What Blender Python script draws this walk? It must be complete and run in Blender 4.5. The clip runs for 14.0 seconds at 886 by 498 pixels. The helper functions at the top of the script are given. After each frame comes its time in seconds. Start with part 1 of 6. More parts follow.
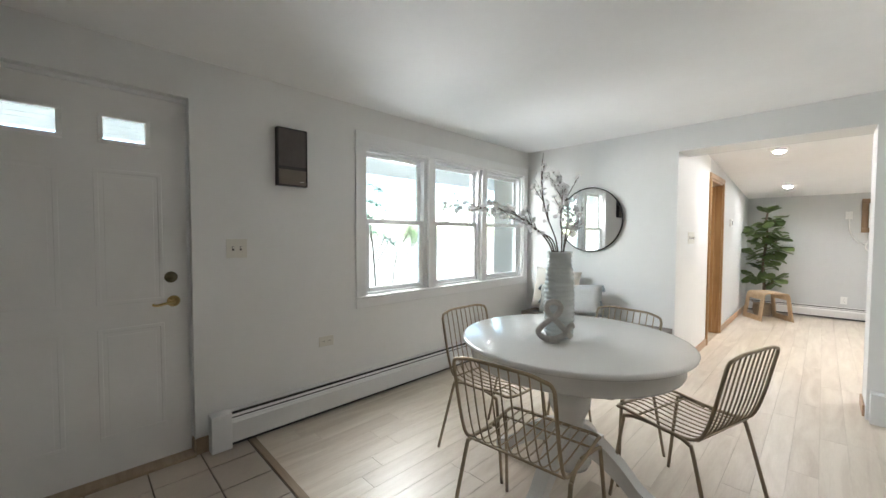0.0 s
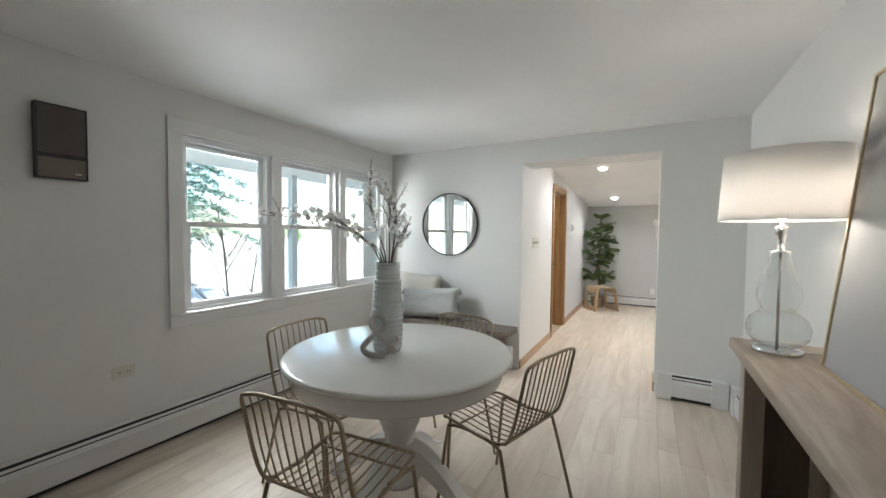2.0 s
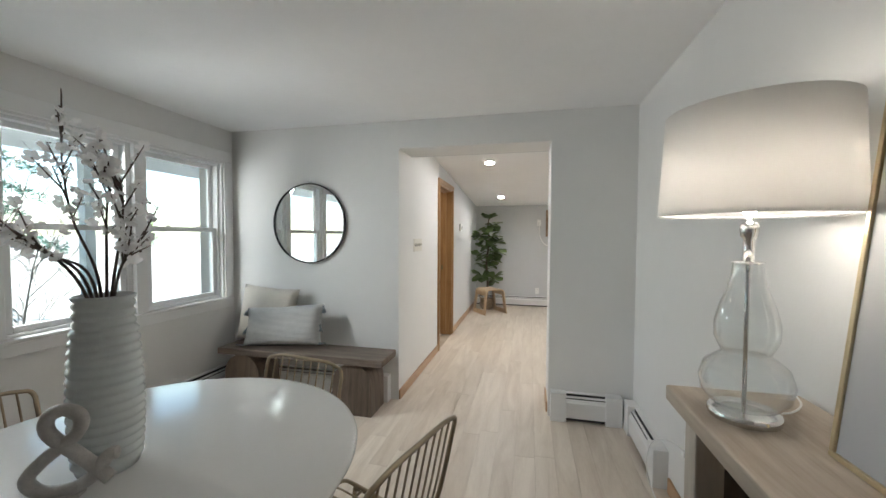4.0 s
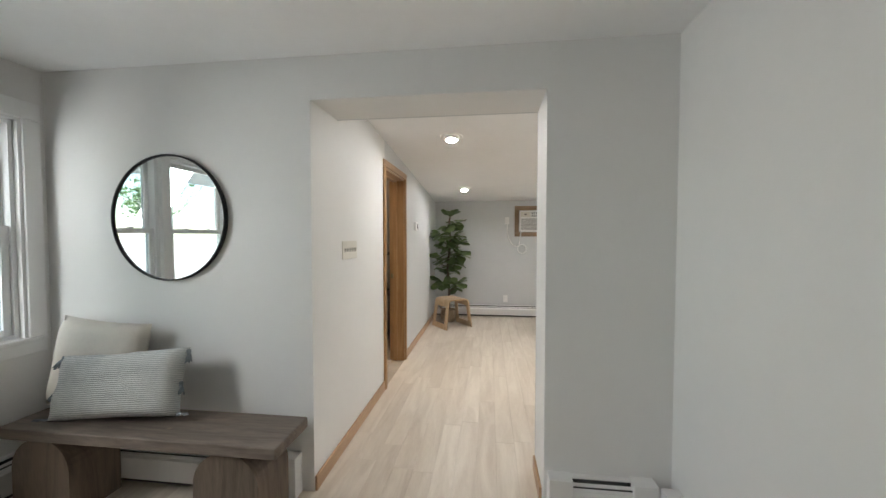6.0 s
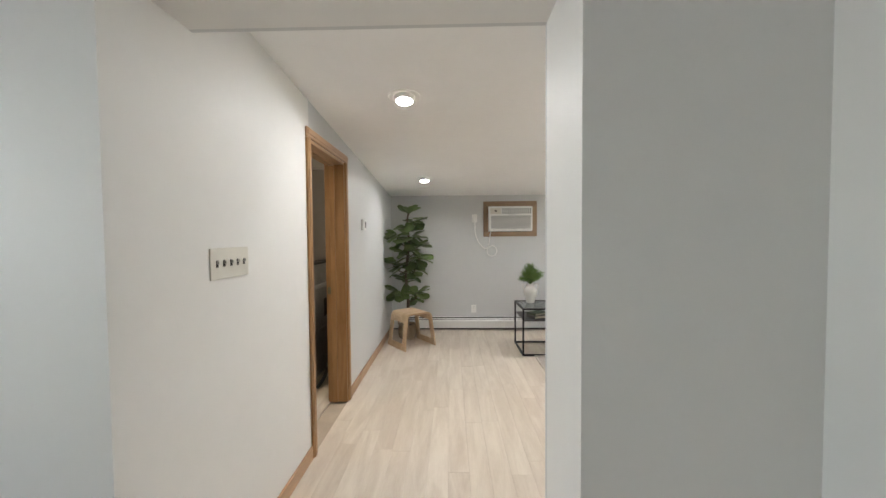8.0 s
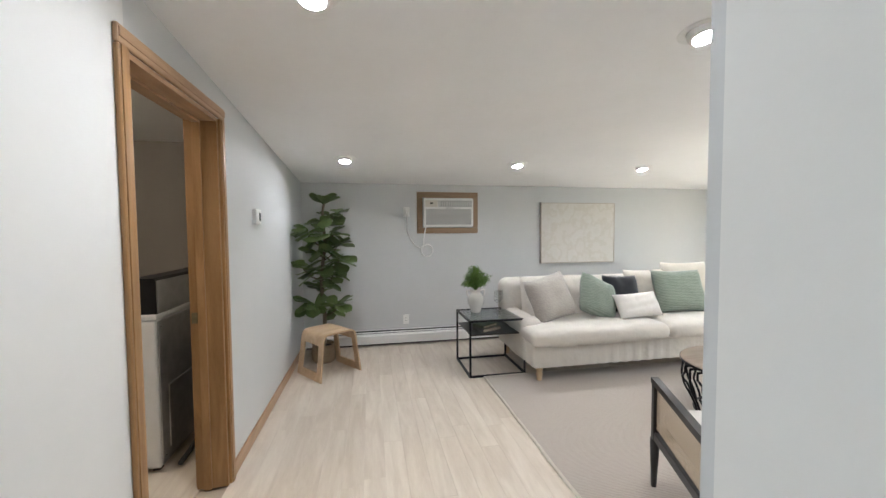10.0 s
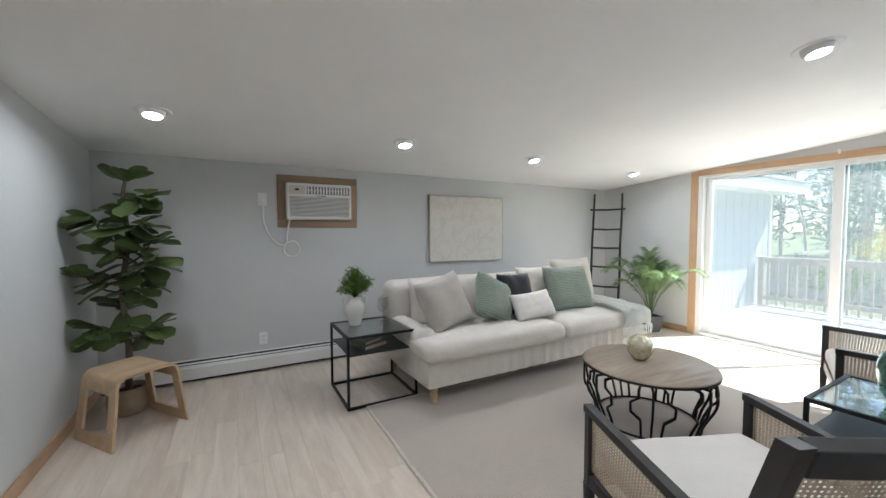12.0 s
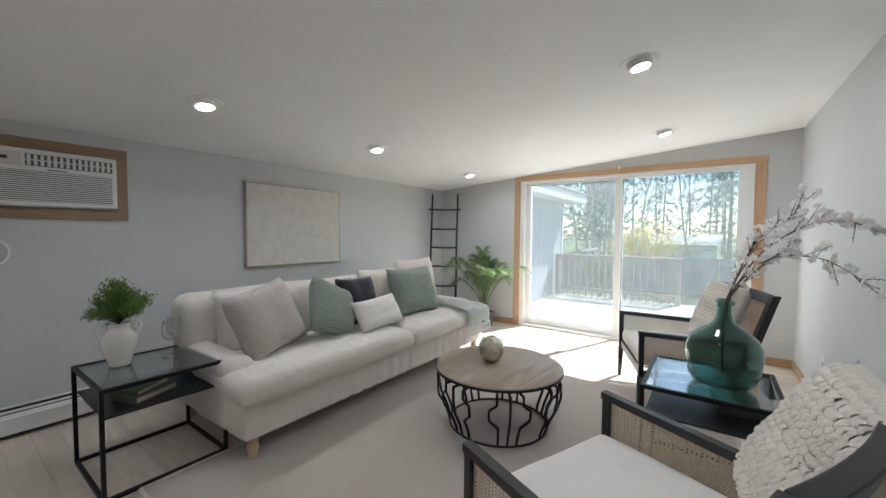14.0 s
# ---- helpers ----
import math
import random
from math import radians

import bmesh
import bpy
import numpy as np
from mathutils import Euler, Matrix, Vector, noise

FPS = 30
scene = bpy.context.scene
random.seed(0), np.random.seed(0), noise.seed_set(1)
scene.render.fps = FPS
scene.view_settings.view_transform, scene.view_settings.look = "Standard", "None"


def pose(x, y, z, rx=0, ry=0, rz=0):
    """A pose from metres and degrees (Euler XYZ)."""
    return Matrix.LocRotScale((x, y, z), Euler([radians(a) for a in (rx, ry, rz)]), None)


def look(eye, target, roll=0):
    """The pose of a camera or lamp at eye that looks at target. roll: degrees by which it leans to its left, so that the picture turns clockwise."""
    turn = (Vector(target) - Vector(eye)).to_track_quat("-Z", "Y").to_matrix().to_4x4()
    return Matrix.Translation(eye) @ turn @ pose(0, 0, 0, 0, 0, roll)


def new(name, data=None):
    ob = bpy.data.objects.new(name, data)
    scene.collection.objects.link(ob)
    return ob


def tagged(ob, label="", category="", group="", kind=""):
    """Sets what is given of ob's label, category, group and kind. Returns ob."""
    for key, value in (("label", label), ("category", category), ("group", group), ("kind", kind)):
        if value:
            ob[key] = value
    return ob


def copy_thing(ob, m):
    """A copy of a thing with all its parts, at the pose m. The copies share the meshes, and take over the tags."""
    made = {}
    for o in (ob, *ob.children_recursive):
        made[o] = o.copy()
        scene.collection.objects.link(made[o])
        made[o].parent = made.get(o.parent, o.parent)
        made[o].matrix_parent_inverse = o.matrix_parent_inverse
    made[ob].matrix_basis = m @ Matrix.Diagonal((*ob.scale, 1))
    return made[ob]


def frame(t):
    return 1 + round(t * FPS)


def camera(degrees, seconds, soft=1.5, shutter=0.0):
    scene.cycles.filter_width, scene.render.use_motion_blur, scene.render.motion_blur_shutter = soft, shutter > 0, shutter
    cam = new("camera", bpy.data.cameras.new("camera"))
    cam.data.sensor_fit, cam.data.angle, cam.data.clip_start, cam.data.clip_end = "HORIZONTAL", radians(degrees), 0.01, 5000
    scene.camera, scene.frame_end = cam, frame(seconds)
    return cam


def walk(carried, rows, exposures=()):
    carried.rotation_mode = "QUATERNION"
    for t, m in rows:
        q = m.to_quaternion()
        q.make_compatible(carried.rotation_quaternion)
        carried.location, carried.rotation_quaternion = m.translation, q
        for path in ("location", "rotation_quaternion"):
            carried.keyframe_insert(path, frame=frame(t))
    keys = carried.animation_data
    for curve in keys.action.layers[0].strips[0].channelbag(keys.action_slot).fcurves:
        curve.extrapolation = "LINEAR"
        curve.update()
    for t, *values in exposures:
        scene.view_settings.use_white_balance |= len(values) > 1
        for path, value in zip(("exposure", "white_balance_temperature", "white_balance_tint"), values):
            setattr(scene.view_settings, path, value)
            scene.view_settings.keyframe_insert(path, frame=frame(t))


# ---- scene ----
cam = camera(99.6, 14.0)
PATH = [
    (0, (0.314, 0.525, 1.332), (-1.11, 1.927, 1.26), 0.2),
    (0.5, (0.37, 0.576, 1.338), (-0.962, 2.066, 1.259), 0.3),
    (1, (0.441, 0.643, 1.354), (-0.788, 2.219, 1.272), 0.3),
    (1.5, (0.489, 0.72, 1.374), (-0.612, 2.388, 1.3), 0.4),
    (2, (0.501, 0.828, 1.392), (-0.466, 2.577, 1.317), 0.6),
    (2.5, (0.466, 0.994, 1.406), (-0.356, 2.816, 1.329), 0.8),
    (3, (0.453, 1.157, 1.402), (-0.221, 3.039, 1.328), 0.7),
    (5.5, (0.312, 2.44, 1.412), (0.037, 4.42, 1.341), -0.1),
    (6, (0.283, 2.691, 1.411), (0.039, 4.675, 1.341), 0.0),
    (6.5, (0.236, 2.941, 1.41), (0.022, 4.928, 1.346), -0.0),
    (7, (0.229, 3.183, 1.416), (0.075, 5.176, 1.347), -0.4),
    (7.5, (0.245, 3.418, 1.415), (0.141, 5.414, 1.346), -0.5),
    (10, (0.142, 4.567, 1.418), (0.521, 6.529, 1.327), -0.4),
    (10.5, (0.158, 4.761, 1.417), (0.682, 6.688, 1.316), -0.3),
    (11, (0.23, 4.94, 1.372), (0.91, 6.819, 1.278), -0.3),
    (11.5, (0.299, 5.107, 1.357), (1.115, 6.93, 1.263), -0.2),
    (12, (0.351, 5.251, 1.355), (1.32, 6.998, 1.263), -0.1),
    (12.5, (0.414, 5.378, 1.355), (1.568, 7.009, 1.265), 0.1),
    (13, (0.496, 5.504, 1.348), (1.826, 6.994, 1.259), 0.3),
    (13.5, (0.555, 5.606, 1.337), (2.04, 6.943, 1.252), 0.4),
    (14, (0.595, 5.671, 1.324), (2.218, 6.837, 1.24), 0.4),
]
walk(cam, [(t, look(eye, target, roll)) for t, eye, target, roll in PATH], [(0, 3.4, 6500, 10), (1.5, 3.1, 6500, 10), (3, 2.8, 6500, 10), (5.5, 2.65, 6650, 10), (7.5, 2.7, 6650, 10), (10, 2.65, 6200, 10), (10.5, 2.6, 6150, 10), (11.5, 2.3, 5900, 9), (12.5, 2.05, 5950, 8), (14, 1.75, 6000, 9)])

SKY, SUN, LENS, DAY_LOW, DAY_HIGH, PATIO_LOW, PATIO_HIGH = 0.15, 5.0, 78.0, 6.0, 16.0, 5.0, 7.0

# ---- world, sun, exposure ----
SUN_WAY = Vector((-1.0, 0.4, -1.2)).normalized()
world = bpy.data.worlds.new("sky_world")
scene.world = world
world.use_nodes = True
wn = world.node_tree
sky = wn.nodes.new("ShaderNodeTexSky")
sky.sky_type, sky.sun_disc = "NISHITA", False
sky.sun_elevation = math.asin(-SUN_WAY.z)
sky.sun_rotation = math.atan2(-SUN_WAY.x, -SUN_WAY.y)
sky.air_density, sky.dust_density = 1.0, 0.6
wn.links.new(sky.outputs[0], wn.nodes["Background"].inputs[0])
wn.nodes["Background"].inputs[1].default_value = SKY
sun_data = bpy.data.lights.new("sun", "SUN")
sun_data.energy, sun_data.angle, sun_data.color = SUN, radians(0.6), (1.0, 0.95, 0.87)
sun = new("sun", sun_data)
sun.matrix_world = look((0, 0, 20), Vector((0, 0, 20)) + SUN_WAY)


def daylight(name, eye, target, wide, high, watts, color):
    """Stands in for the sky's and the bright ground's light at a window."""
    d = bpy.data.lights.new(name, "AREA")
    d.shape, d.size, d.size_y, d.energy, d.color = "RECTANGLE", wide, high, watts, color
    new(name, d).matrix_world = look(eye, target)


daylight("window_daylight_low", (-3.3, 3.1, 0.10), (-1.0, 3.0, 1.7), 1.0, 2.6, DAY_LOW, (0.96, 0.98, 1.0))
daylight("window_daylight_high", (-2.70, 3.05, 2.215), (-0.6, 2.85, 0.8), 0.35, 1.7, DAY_HIGH, (0.93, 0.97, 1.0))
daylight("patio_daylight_low", (5.93, 6.62, -0.075), (3.4, 6.75, 2.2), 2.3, 0.16, PATIO_LOW, (1.0, 0.99, 0.96))
daylight("patio_daylight_high", (6.05, 6.62, 2.36), (3.0, 6.9, 0.2), 2.3, 0.3, PATIO_HIGH, (0.92, 0.97, 1.0))


# ---- materials ----
def mat(name, color, rough=0.6, metal=0.0, vary=0.08, scale=8.0, bump=0.0, bscale=60.0, stretch=(1, 1, 1), rand=0.0, fine=0.0, sheen=0.0, spec=0.5, bdist=0.004):
    """A surface with two scales of colour change, fine relief and roughness change."""
    m = bpy.data.materials.new(name)
    m.use_nodes = True
    n, l = m.node_tree.nodes, m.node_tree.links
    b = n["Principled BSDF"]
    b.inputs["Roughness"].default_value, b.inputs["Metallic"].default_value = rough, metal
    b.inputs["Specular IOR Level"].default_value = spec
    if sheen:
        b.inputs["Sheen Weight"].default_value = sheen
    tc, mp = n.new("ShaderNodeTexCoord"), n.new("ShaderNodeMapping")
    mp.inputs["Scale"].default_value = stretch
    l.new(tc.outputs["Object"], mp.inputs[0])
    n1, n2 = n.new("ShaderNodeTexNoise"), n.new("ShaderNodeTexNoise")
    n1.inputs["Scale"].default_value, n2.inputs["Scale"].default_value = scale, scale * 9
    n1.inputs["Detail"].default_value = n2.inputs["Detail"].default_value = 4
    l.new(mp.outputs[0], n1.inputs[0]), l.new(mp.outputs[0], n2.inputs[0])
    mx = n.new("ShaderNodeMath")
    mx.operation = "MULTIPLY_ADD"
    mx.inputs[1].default_value, mx.inputs[2].default_value = 0.35 + fine, 0.0
    l.new(n2.outputs["Fac"], mx.inputs[0])
    ad = n.new("ShaderNodeMath")
    l.new(n1.outputs["Fac"], ad.inputs[0]), l.new(mx.outputs[0], ad.inputs[1])
    last = ad.outputs[0]
    if rand:
        oi, rm = n.new("ShaderNodeObjectInfo"), n.new("ShaderNodeMath")
        rm.operation = "MULTIPLY_ADD"
        rm.inputs[1].default_value = rand
        l.new(oi.outputs["Random"], rm.inputs[0]), l.new(last, rm.inputs[2])
        last = rm.outputs[0]
    mr = n.new("ShaderNodeMapRange")
    mr.inputs[1].default_value, mr.inputs[2].default_value = 0.35, 1.05 + rand
    mr.inputs[3].default_value, mr.inputs[4].default_value = 1 - vary * 1.5, 1 + vary * 1.5
    l.new(last, mr.inputs[0])
    vm = n.new("ShaderNodeVectorMath")
    vm.operation = "SCALE"
    vm.inputs[0].default_value = color[:3]
    l.new(mr.outputs[0], vm.inputs["Scale"])
    l.new(vm.outputs[0], b.inputs["Base Color"])
    if bump:
        n3, bp = n.new("ShaderNodeTexNoise"), n.new("ShaderNodeBump")
        n3.inputs["Scale"].default_value, n3.inputs["Detail"].default_value = bscale, 3
        bp.inputs["Strength"].default_value, bp.inputs["Distance"].default_value = bump, bdist
        l.new(mp.outputs[0], n3.inputs[0]), l.new(n3.outputs["Fac"], bp.inputs["Height"]), l.new(bp.outputs[0], b.inputs["Normal"])
    return m


def glow(name, color, strength):
    m = bpy.data.materials.new(name)
    m.use_nodes = True
    b = m.node_tree.nodes["Principled BSDF"]
    b.inputs["Base Color"].default_value = (*color, 1)
    b.inputs["Emission Color"].default_value, b.inputs["Emission Strength"].default_value = (*color, 1), strength
    return m


def leafy(m, share):
    """Lets light through thin leaves, petals and cloth."""
    n, l = m.node_tree.nodes, m.node_tree.links
    b = n["Principled BSDF"]
    t, x = n.new("ShaderNodeBsdfTranslucent"), n.new("ShaderNodeMixShader")
    x.inputs[0].default_value = share
    l.new(b.inputs["Base Color"].links[0].from_socket, t.inputs[0])
    l.new(b.outputs[0], x.inputs[1]), l.new(t.outputs[0], x.inputs[2]), l.new(x.outputs[0], n["Material Output"].inputs[0])
    return m


def hazed(m, share):
    """Puts glare haze into glass: a pale translucent veil that scatters the sun."""
    n, l = m.node_tree.nodes, m.node_tree.links
    t, x = n.new("ShaderNodeBsdfTranslucent"), n.new("ShaderNodeMixShader")
    x.inputs[0].default_value, t.inputs[0].default_value = share, (0.9, 0.92, 0.92, 1)
    l.new(n["Material Output"].inputs[0].links[0].from_socket, x.inputs[1])
    l.new(t.outputs[0], x.inputs[2]), l.new(x.outputs[0], n["Material Output"].inputs[0])
    return m


def glassy(name, color=(1, 1, 1), rough=0.0, thin=True, ior=1.45, edge=0.7, power=4.0):
    m = bpy.data.materials.new(name)
    m.use_nodes = True
    n, l = m.node_tree.nodes, m.node_tree.links
    if thin:
        n.remove(n["Principled BSDF"])
        t, g, f, x = n.new("ShaderNodeBsdfTransparent"), n.new("ShaderNodeBsdfGlossy"), n.new("ShaderNodeLayerWeight"), n.new("ShaderNodeMixShader")
        t.inputs[0].default_value, g.inputs["Roughness"].default_value = (*color, 1), rough
        pw, ma = n.new("ShaderNodeMath"), n.new("ShaderNodeMath")
        pw.operation, pw.inputs[1].default_value = "POWER", power
        ma.operation, ma.inputs[1].default_value, ma.inputs[2].default_value = "MULTIPLY_ADD", edge, ((ior - 1) / (ior + 1)) ** 2
        l.new(f.outputs["Facing"], pw.inputs[0]), l.new(pw.outputs[0], ma.inputs[0]), l.new(ma.outputs[0], x.inputs[0]), l.new(t.outputs[0], x.inputs[1]), l.new(g.outputs[0], x.inputs[2])
        l.new(x.outputs[0], n["Material Output"].inputs[0])
    else:
        b = n["Principled BSDF"]
        b.inputs["Base Color"].default_value, b.inputs["Roughness"].default_value = (*color, 1), rough
        b.inputs["Transmission Weight"].default_value, b.inputs["IOR"].default_value = 1.0, ior
    return m


def rippled(m):
    """Uneven hand-blown glass."""
    n, l = m.node_tree.nodes, m.node_tree.links
    tc, ns, bp = n.new("ShaderNodeTexCoord"), n.new("ShaderNodeTexNoise"), n.new("ShaderNodeBump")
    ns.inputs["Scale"].default_value, ns.inputs["Detail"].default_value = 16, 2
    bp.inputs["Strength"].default_value, bp.inputs["Distance"].default_value = 0.22, 0.006
    l.new(tc.outputs["Object"], ns.inputs[0]), l.new(ns.outputs["Fac"], bp.inputs["Height"]), l.new(bp.outputs[0], n["Principled BSDF"].inputs["Normal"])
    return m


def woody(name, dark, light, rough=0.45, along="y", scale=3.0, rand=0.5, ring=1.0, spec=0.4):
    """Wood whose grain runs along one axis of the object."""
    m = bpy.data.materials.new(name)
    m.use_nodes = True
    n, l = m.node_tree.nodes, m.node_tree.links
    b = n["Principled BSDF"]
    b.inputs["Roughness"].default_value, b.inputs["Specular IOR Level"].default_value = rough, spec
    tc, mp, oi = n.new("ShaderNodeTexCoord"), n.new("ShaderNodeMapping"), n.new("ShaderNodeObjectInfo")
    mp.inputs["Scale"].default_value = {"x": (0.12, 1, 1), "y": (1, 0.12, 1), "z": (1, 1, 0.12)}[along]
    of = n.new("ShaderNodeVectorMath")
    of.operation = "MULTIPLY_ADD"
    cx = n.new("ShaderNodeCombineXYZ")
    for k in range(3):
        l.new(oi.outputs["Random"], cx.inputs[k])
    of.inputs[1].default_value = (37, 53, 11)
    l.new(cx.outputs[0], of.inputs[0]), l.new(tc.outputs["Object"], of.inputs[2]), l.new(of.outputs[0], mp.inputs[0])
    n1, n2 = n.new("ShaderNodeTexNoise"), n.new("ShaderNodeTexNoise")
    n1.inputs["Scale"].default_value, n1.inputs["Detail"].default_value, n1.inputs["Distortion"].default_value = scale * 3, 6, ring
    n2.inputs["Scale"].default_value, n2.inputs["Detail"].default_value = scale * 40, 3
    l.new(mp.outputs[0], n1.inputs[0]), l.new(mp.outputs[0], n2.inputs[0])
    a = n.new("ShaderNodeMath")
    a.operation = "MULTIPLY_ADD"
    a.inputs[1].default_value = 0.3
    l.new(n2.outputs["Fac"], a.inputs[0]), l.new(n1.outputs["Fac"], a.inputs[2])
    a2 = n.new("ShaderNodeMath")
    a2.operation = "MULTIPLY_ADD"
    a2.inputs[1].default_value = rand
    l.new(oi.outputs["Random"], a2.inputs[0]), l.new(a.outputs[0], a2.inputs[2])
    r = n.new("ShaderNodeValToRGB")
    r.color_ramp.elements[0].position, r.color_ramp.elements[1].position = 0.42, 0.85 + rand * 0.8
    r.color_ramp.elements[0].color, r.color_ramp.elements[1].color = (*dark, 1), (*light, 1)
    l.new(a2.outputs[0], r.inputs[0]), l.new(r.outputs[0], b.inputs["Base Color"])
    bp = n.new("ShaderNodeBump")
    bp.inputs["Strength"].default_value, bp.inputs["Distance"].default_value = 0.15, 0.002
    l.new(n2.outputs["Fac"], bp.inputs["Height"]), l.new(bp.outputs[0], b.inputs["Normal"])
    return m


def ribbed(name, c1, c2, scale=120.0, axis="z", rough=0.9, wavy=2.0):
    """Ribbed or woven cloth: fine bands along one axis."""
    m = bpy.data.materials.new(name)
    m.use_nodes = True
    n, l = m.node_tree.nodes, m.node_tree.links
    b = n["Principled BSDF"]
    b.inputs["Roughness"].default_value, b.inputs["Specular IOR Level"].default_value = rough, 0.15
    b.inputs["Sheen Weight"].default_value = 0.2
    tc, w, ns = n.new("ShaderNodeTexCoord"), n.new("ShaderNodeTexWave"), n.new("ShaderNodeTexNoise")
    w.bands_direction = axis.upper()
    w.inputs["Scale"].default_value, w.inputs["Distortion"].default_value, w.inputs["Detail"].default_value = scale, wavy, 2
    w.inputs["Detail Scale"].default_value = 2.0
    ns.inputs["Scale"].default_value = 30
    l.new(tc.outputs["Object"], w.inputs[0]), l.new(tc.outputs["Object"], ns.inputs[0])
    a = n.new("ShaderNodeMath")
    a.operation = "MULTIPLY_ADD"
    a.inputs[1].default_value = 0.6
    l.new(ns.outputs["Fac"], a.inputs[0]), l.new(w.outputs["Fac"], a.inputs[2])
    r = n.new("ShaderNodeValToRGB")
    r.color_ramp.elements[0].color, r.color_ramp.elements[1].color = (*c1, 1), (*c2, 1)
    r.color_ramp.elements[0].position, r.color_ramp.elements[1].position = 0.15, 1.0
    l.new(a.outputs[0], r.inputs[0]), l.new(r.outputs[0], b.inputs["Base Color"])
    bp = n.new("ShaderNodeBump")
    bp.inputs["Strength"].default_value, bp.inputs["Distance"].default_value = 0.5, 0.004
    l.new(a.outputs[0], bp.inputs["Height"]), l.new(bp.outputs[0], b.inputs["Normal"])
    return m


wall_warm = mat("warm_white_wall_paint", (0.77, 0.765, 0.745), 0.55, vary=0.02, scale=1.5, bump=0.06, bscale=90)
wall_grey = mat("cool_grey_wall_paint", (0.61, 0.62, 0.62), 0.55, vary=0.02, scale=1.5, bump=0.06, bscale=90)
ceil_white = mat("flat_white_ceiling_paint", (0.89, 0.89, 0.885), 0.8, vary=0.02, scale=2, bump=0.05, bscale=120)
trim_white = mat("semi_gloss_white_trim", (0.8, 0.8, 0.79), 0.3, vary=0.02, scale=3)
vinyl_white = mat("white_vinyl", (0.8, 0.81, 0.81), 0.35, vary=0.02, scale=4)
door_white = mat("painted_white_door", (0.80, 0.79, 0.765), 0.4, vary=0.02, scale=2)
heater_white = mat("white_enamelled_steel", (0.76, 0.755, 0.74), 0.35, vary=0.03, scale=3)
# Near-black stands for the shade in the heater's slot and toe gap.
heater_shade = mat("heater_gap_shade", (0.03, 0.03, 0.03), 0.6, vary=0.2, scale=20)
plank_wood = woody("pale_oak_vinyl_plank", (0.54, 0.45, 0.36), (0.74, 0.66, 0.56), 0.38, "y", 3.4, 0.22, 1.2)
sub_floor = mat("floor_joint", (0.48, 0.40, 0.31), 0.8, vary=0.1)
# Upright oak is darker than oak_y: the jamb's shade is in its colour.
oak = woody("golden_oak_trim_shaded", (0.25, 0.13, 0.052), (0.44, 0.255, 0.115), 0.35, "z", 5.0, 0.2)
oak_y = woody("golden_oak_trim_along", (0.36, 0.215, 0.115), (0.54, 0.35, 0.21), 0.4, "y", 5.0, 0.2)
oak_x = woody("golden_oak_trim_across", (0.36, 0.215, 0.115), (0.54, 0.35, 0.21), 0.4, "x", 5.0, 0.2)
pine_frame = woody("light_pine_casing", (0.45, 0.27, 0.15), (0.62, 0.42, 0.26), 0.45, "z", 5.0, 0.2)
pine_frame_y = woody("light_pine_head_casing", (0.45, 0.27, 0.15), (0.62, 0.42, 0.26), 0.45, "y", 5.0, 0.2)
ac_frame_x = woody("brown_pine_surround_across", (0.26, 0.17, 0.10), (0.40, 0.28, 0.18), 0.5, "x", 6.0, 0.2)
ac_frame_z = woody("brown_pine_surround_upright", (0.26, 0.17, 0.10), (0.40, 0.28, 0.18), 0.5, "z", 6.0, 0.2)
tile_mat = mat("beige_ceramic_tile", (0.47, 0.40, 0.33), 0.45, vary=0.1, scale=5, bump=0.1, bscale=50, rand=0.3)
grout = mat("dark_grout", (0.13, 0.105, 0.085), 0.9, vary=0.15, scale=20)
threshold_wood = woody("brown_threshold_wood", (0.24, 0.17, 0.11), (0.38, 0.29, 0.2), 0.5, "x", 6, 0.2)
table_white = mat("white_satin_lacquer", (0.81, 0.80, 0.775), 0.16, vary=0.015, scale=4)
brass_wire = mat("antique_brass_wire", (0.36, 0.29, 0.20), 0.38, 0.85, vary=0.1, scale=20)
ceramic_blue = mat("pale_blue_grey_ceramic", (0.66, 0.69, 0.675), 0.22, vary=0.06, scale=12)
ceramic_white = mat("white_glazed_ceramic", (0.74, 0.72, 0.68), 0.15, vary=0.04, scale=10)
amp_grey = mat("worn_grey_wood_paint", (0.52, 0.49, 0.455), 0.5, vary=0.2, scale=25, bump=0.2)
twig = mat("dark_twig_bark", (0.09, 0.06, 0.045), 0.8, vary=0.2, scale=40)
petal = leafy(mat("white_silk_petal", (0.88, 0.86, 0.845), 0.8, vary=0.05, scale=30), 0.65)
black_metal = mat("matte_black_metal", (0.018, 0.018, 0.02), 0.45, 0.6, vary=0.15, scale=15)
black_wood = mat("black_stained_wood", (0.02, 0.019, 0.019), 0.4, vary=0.2, scale=20, stretch=(1, 1, 0.2))
mirror_mat = mat("silvered_mirror", (0.92, 0.94, 0.93), 0.01, 1.0, vary=0.0)
bench_wood = woody("weathered_grey_brown_wood", (0.065, 0.05, 0.04), (0.235, 0.19, 0.155), 0.55, "x", 3.5, 0.15, 2.0)
bench_wood_z = woody("weathered_grey_brown_upright", (0.05, 0.037, 0.028), (0.20, 0.15, 0.115), 0.55, "z", 3.5, 0.3, 2.0)
console_top = woody("whitewashed_acacia", (0.36, 0.28, 0.205), (0.60, 0.52, 0.43), 0.5, "y", 2.5, 0.1, 2.5)
# Dark brown for the shade in the console's leg gaps, and for bench knots.
gap_shade_knot_brown = woody("gap_shade_and_knots", (0.08, 0.055, 0.04), (0.2, 0.15, 0.11), 0.5, "z", 3, 0.2)
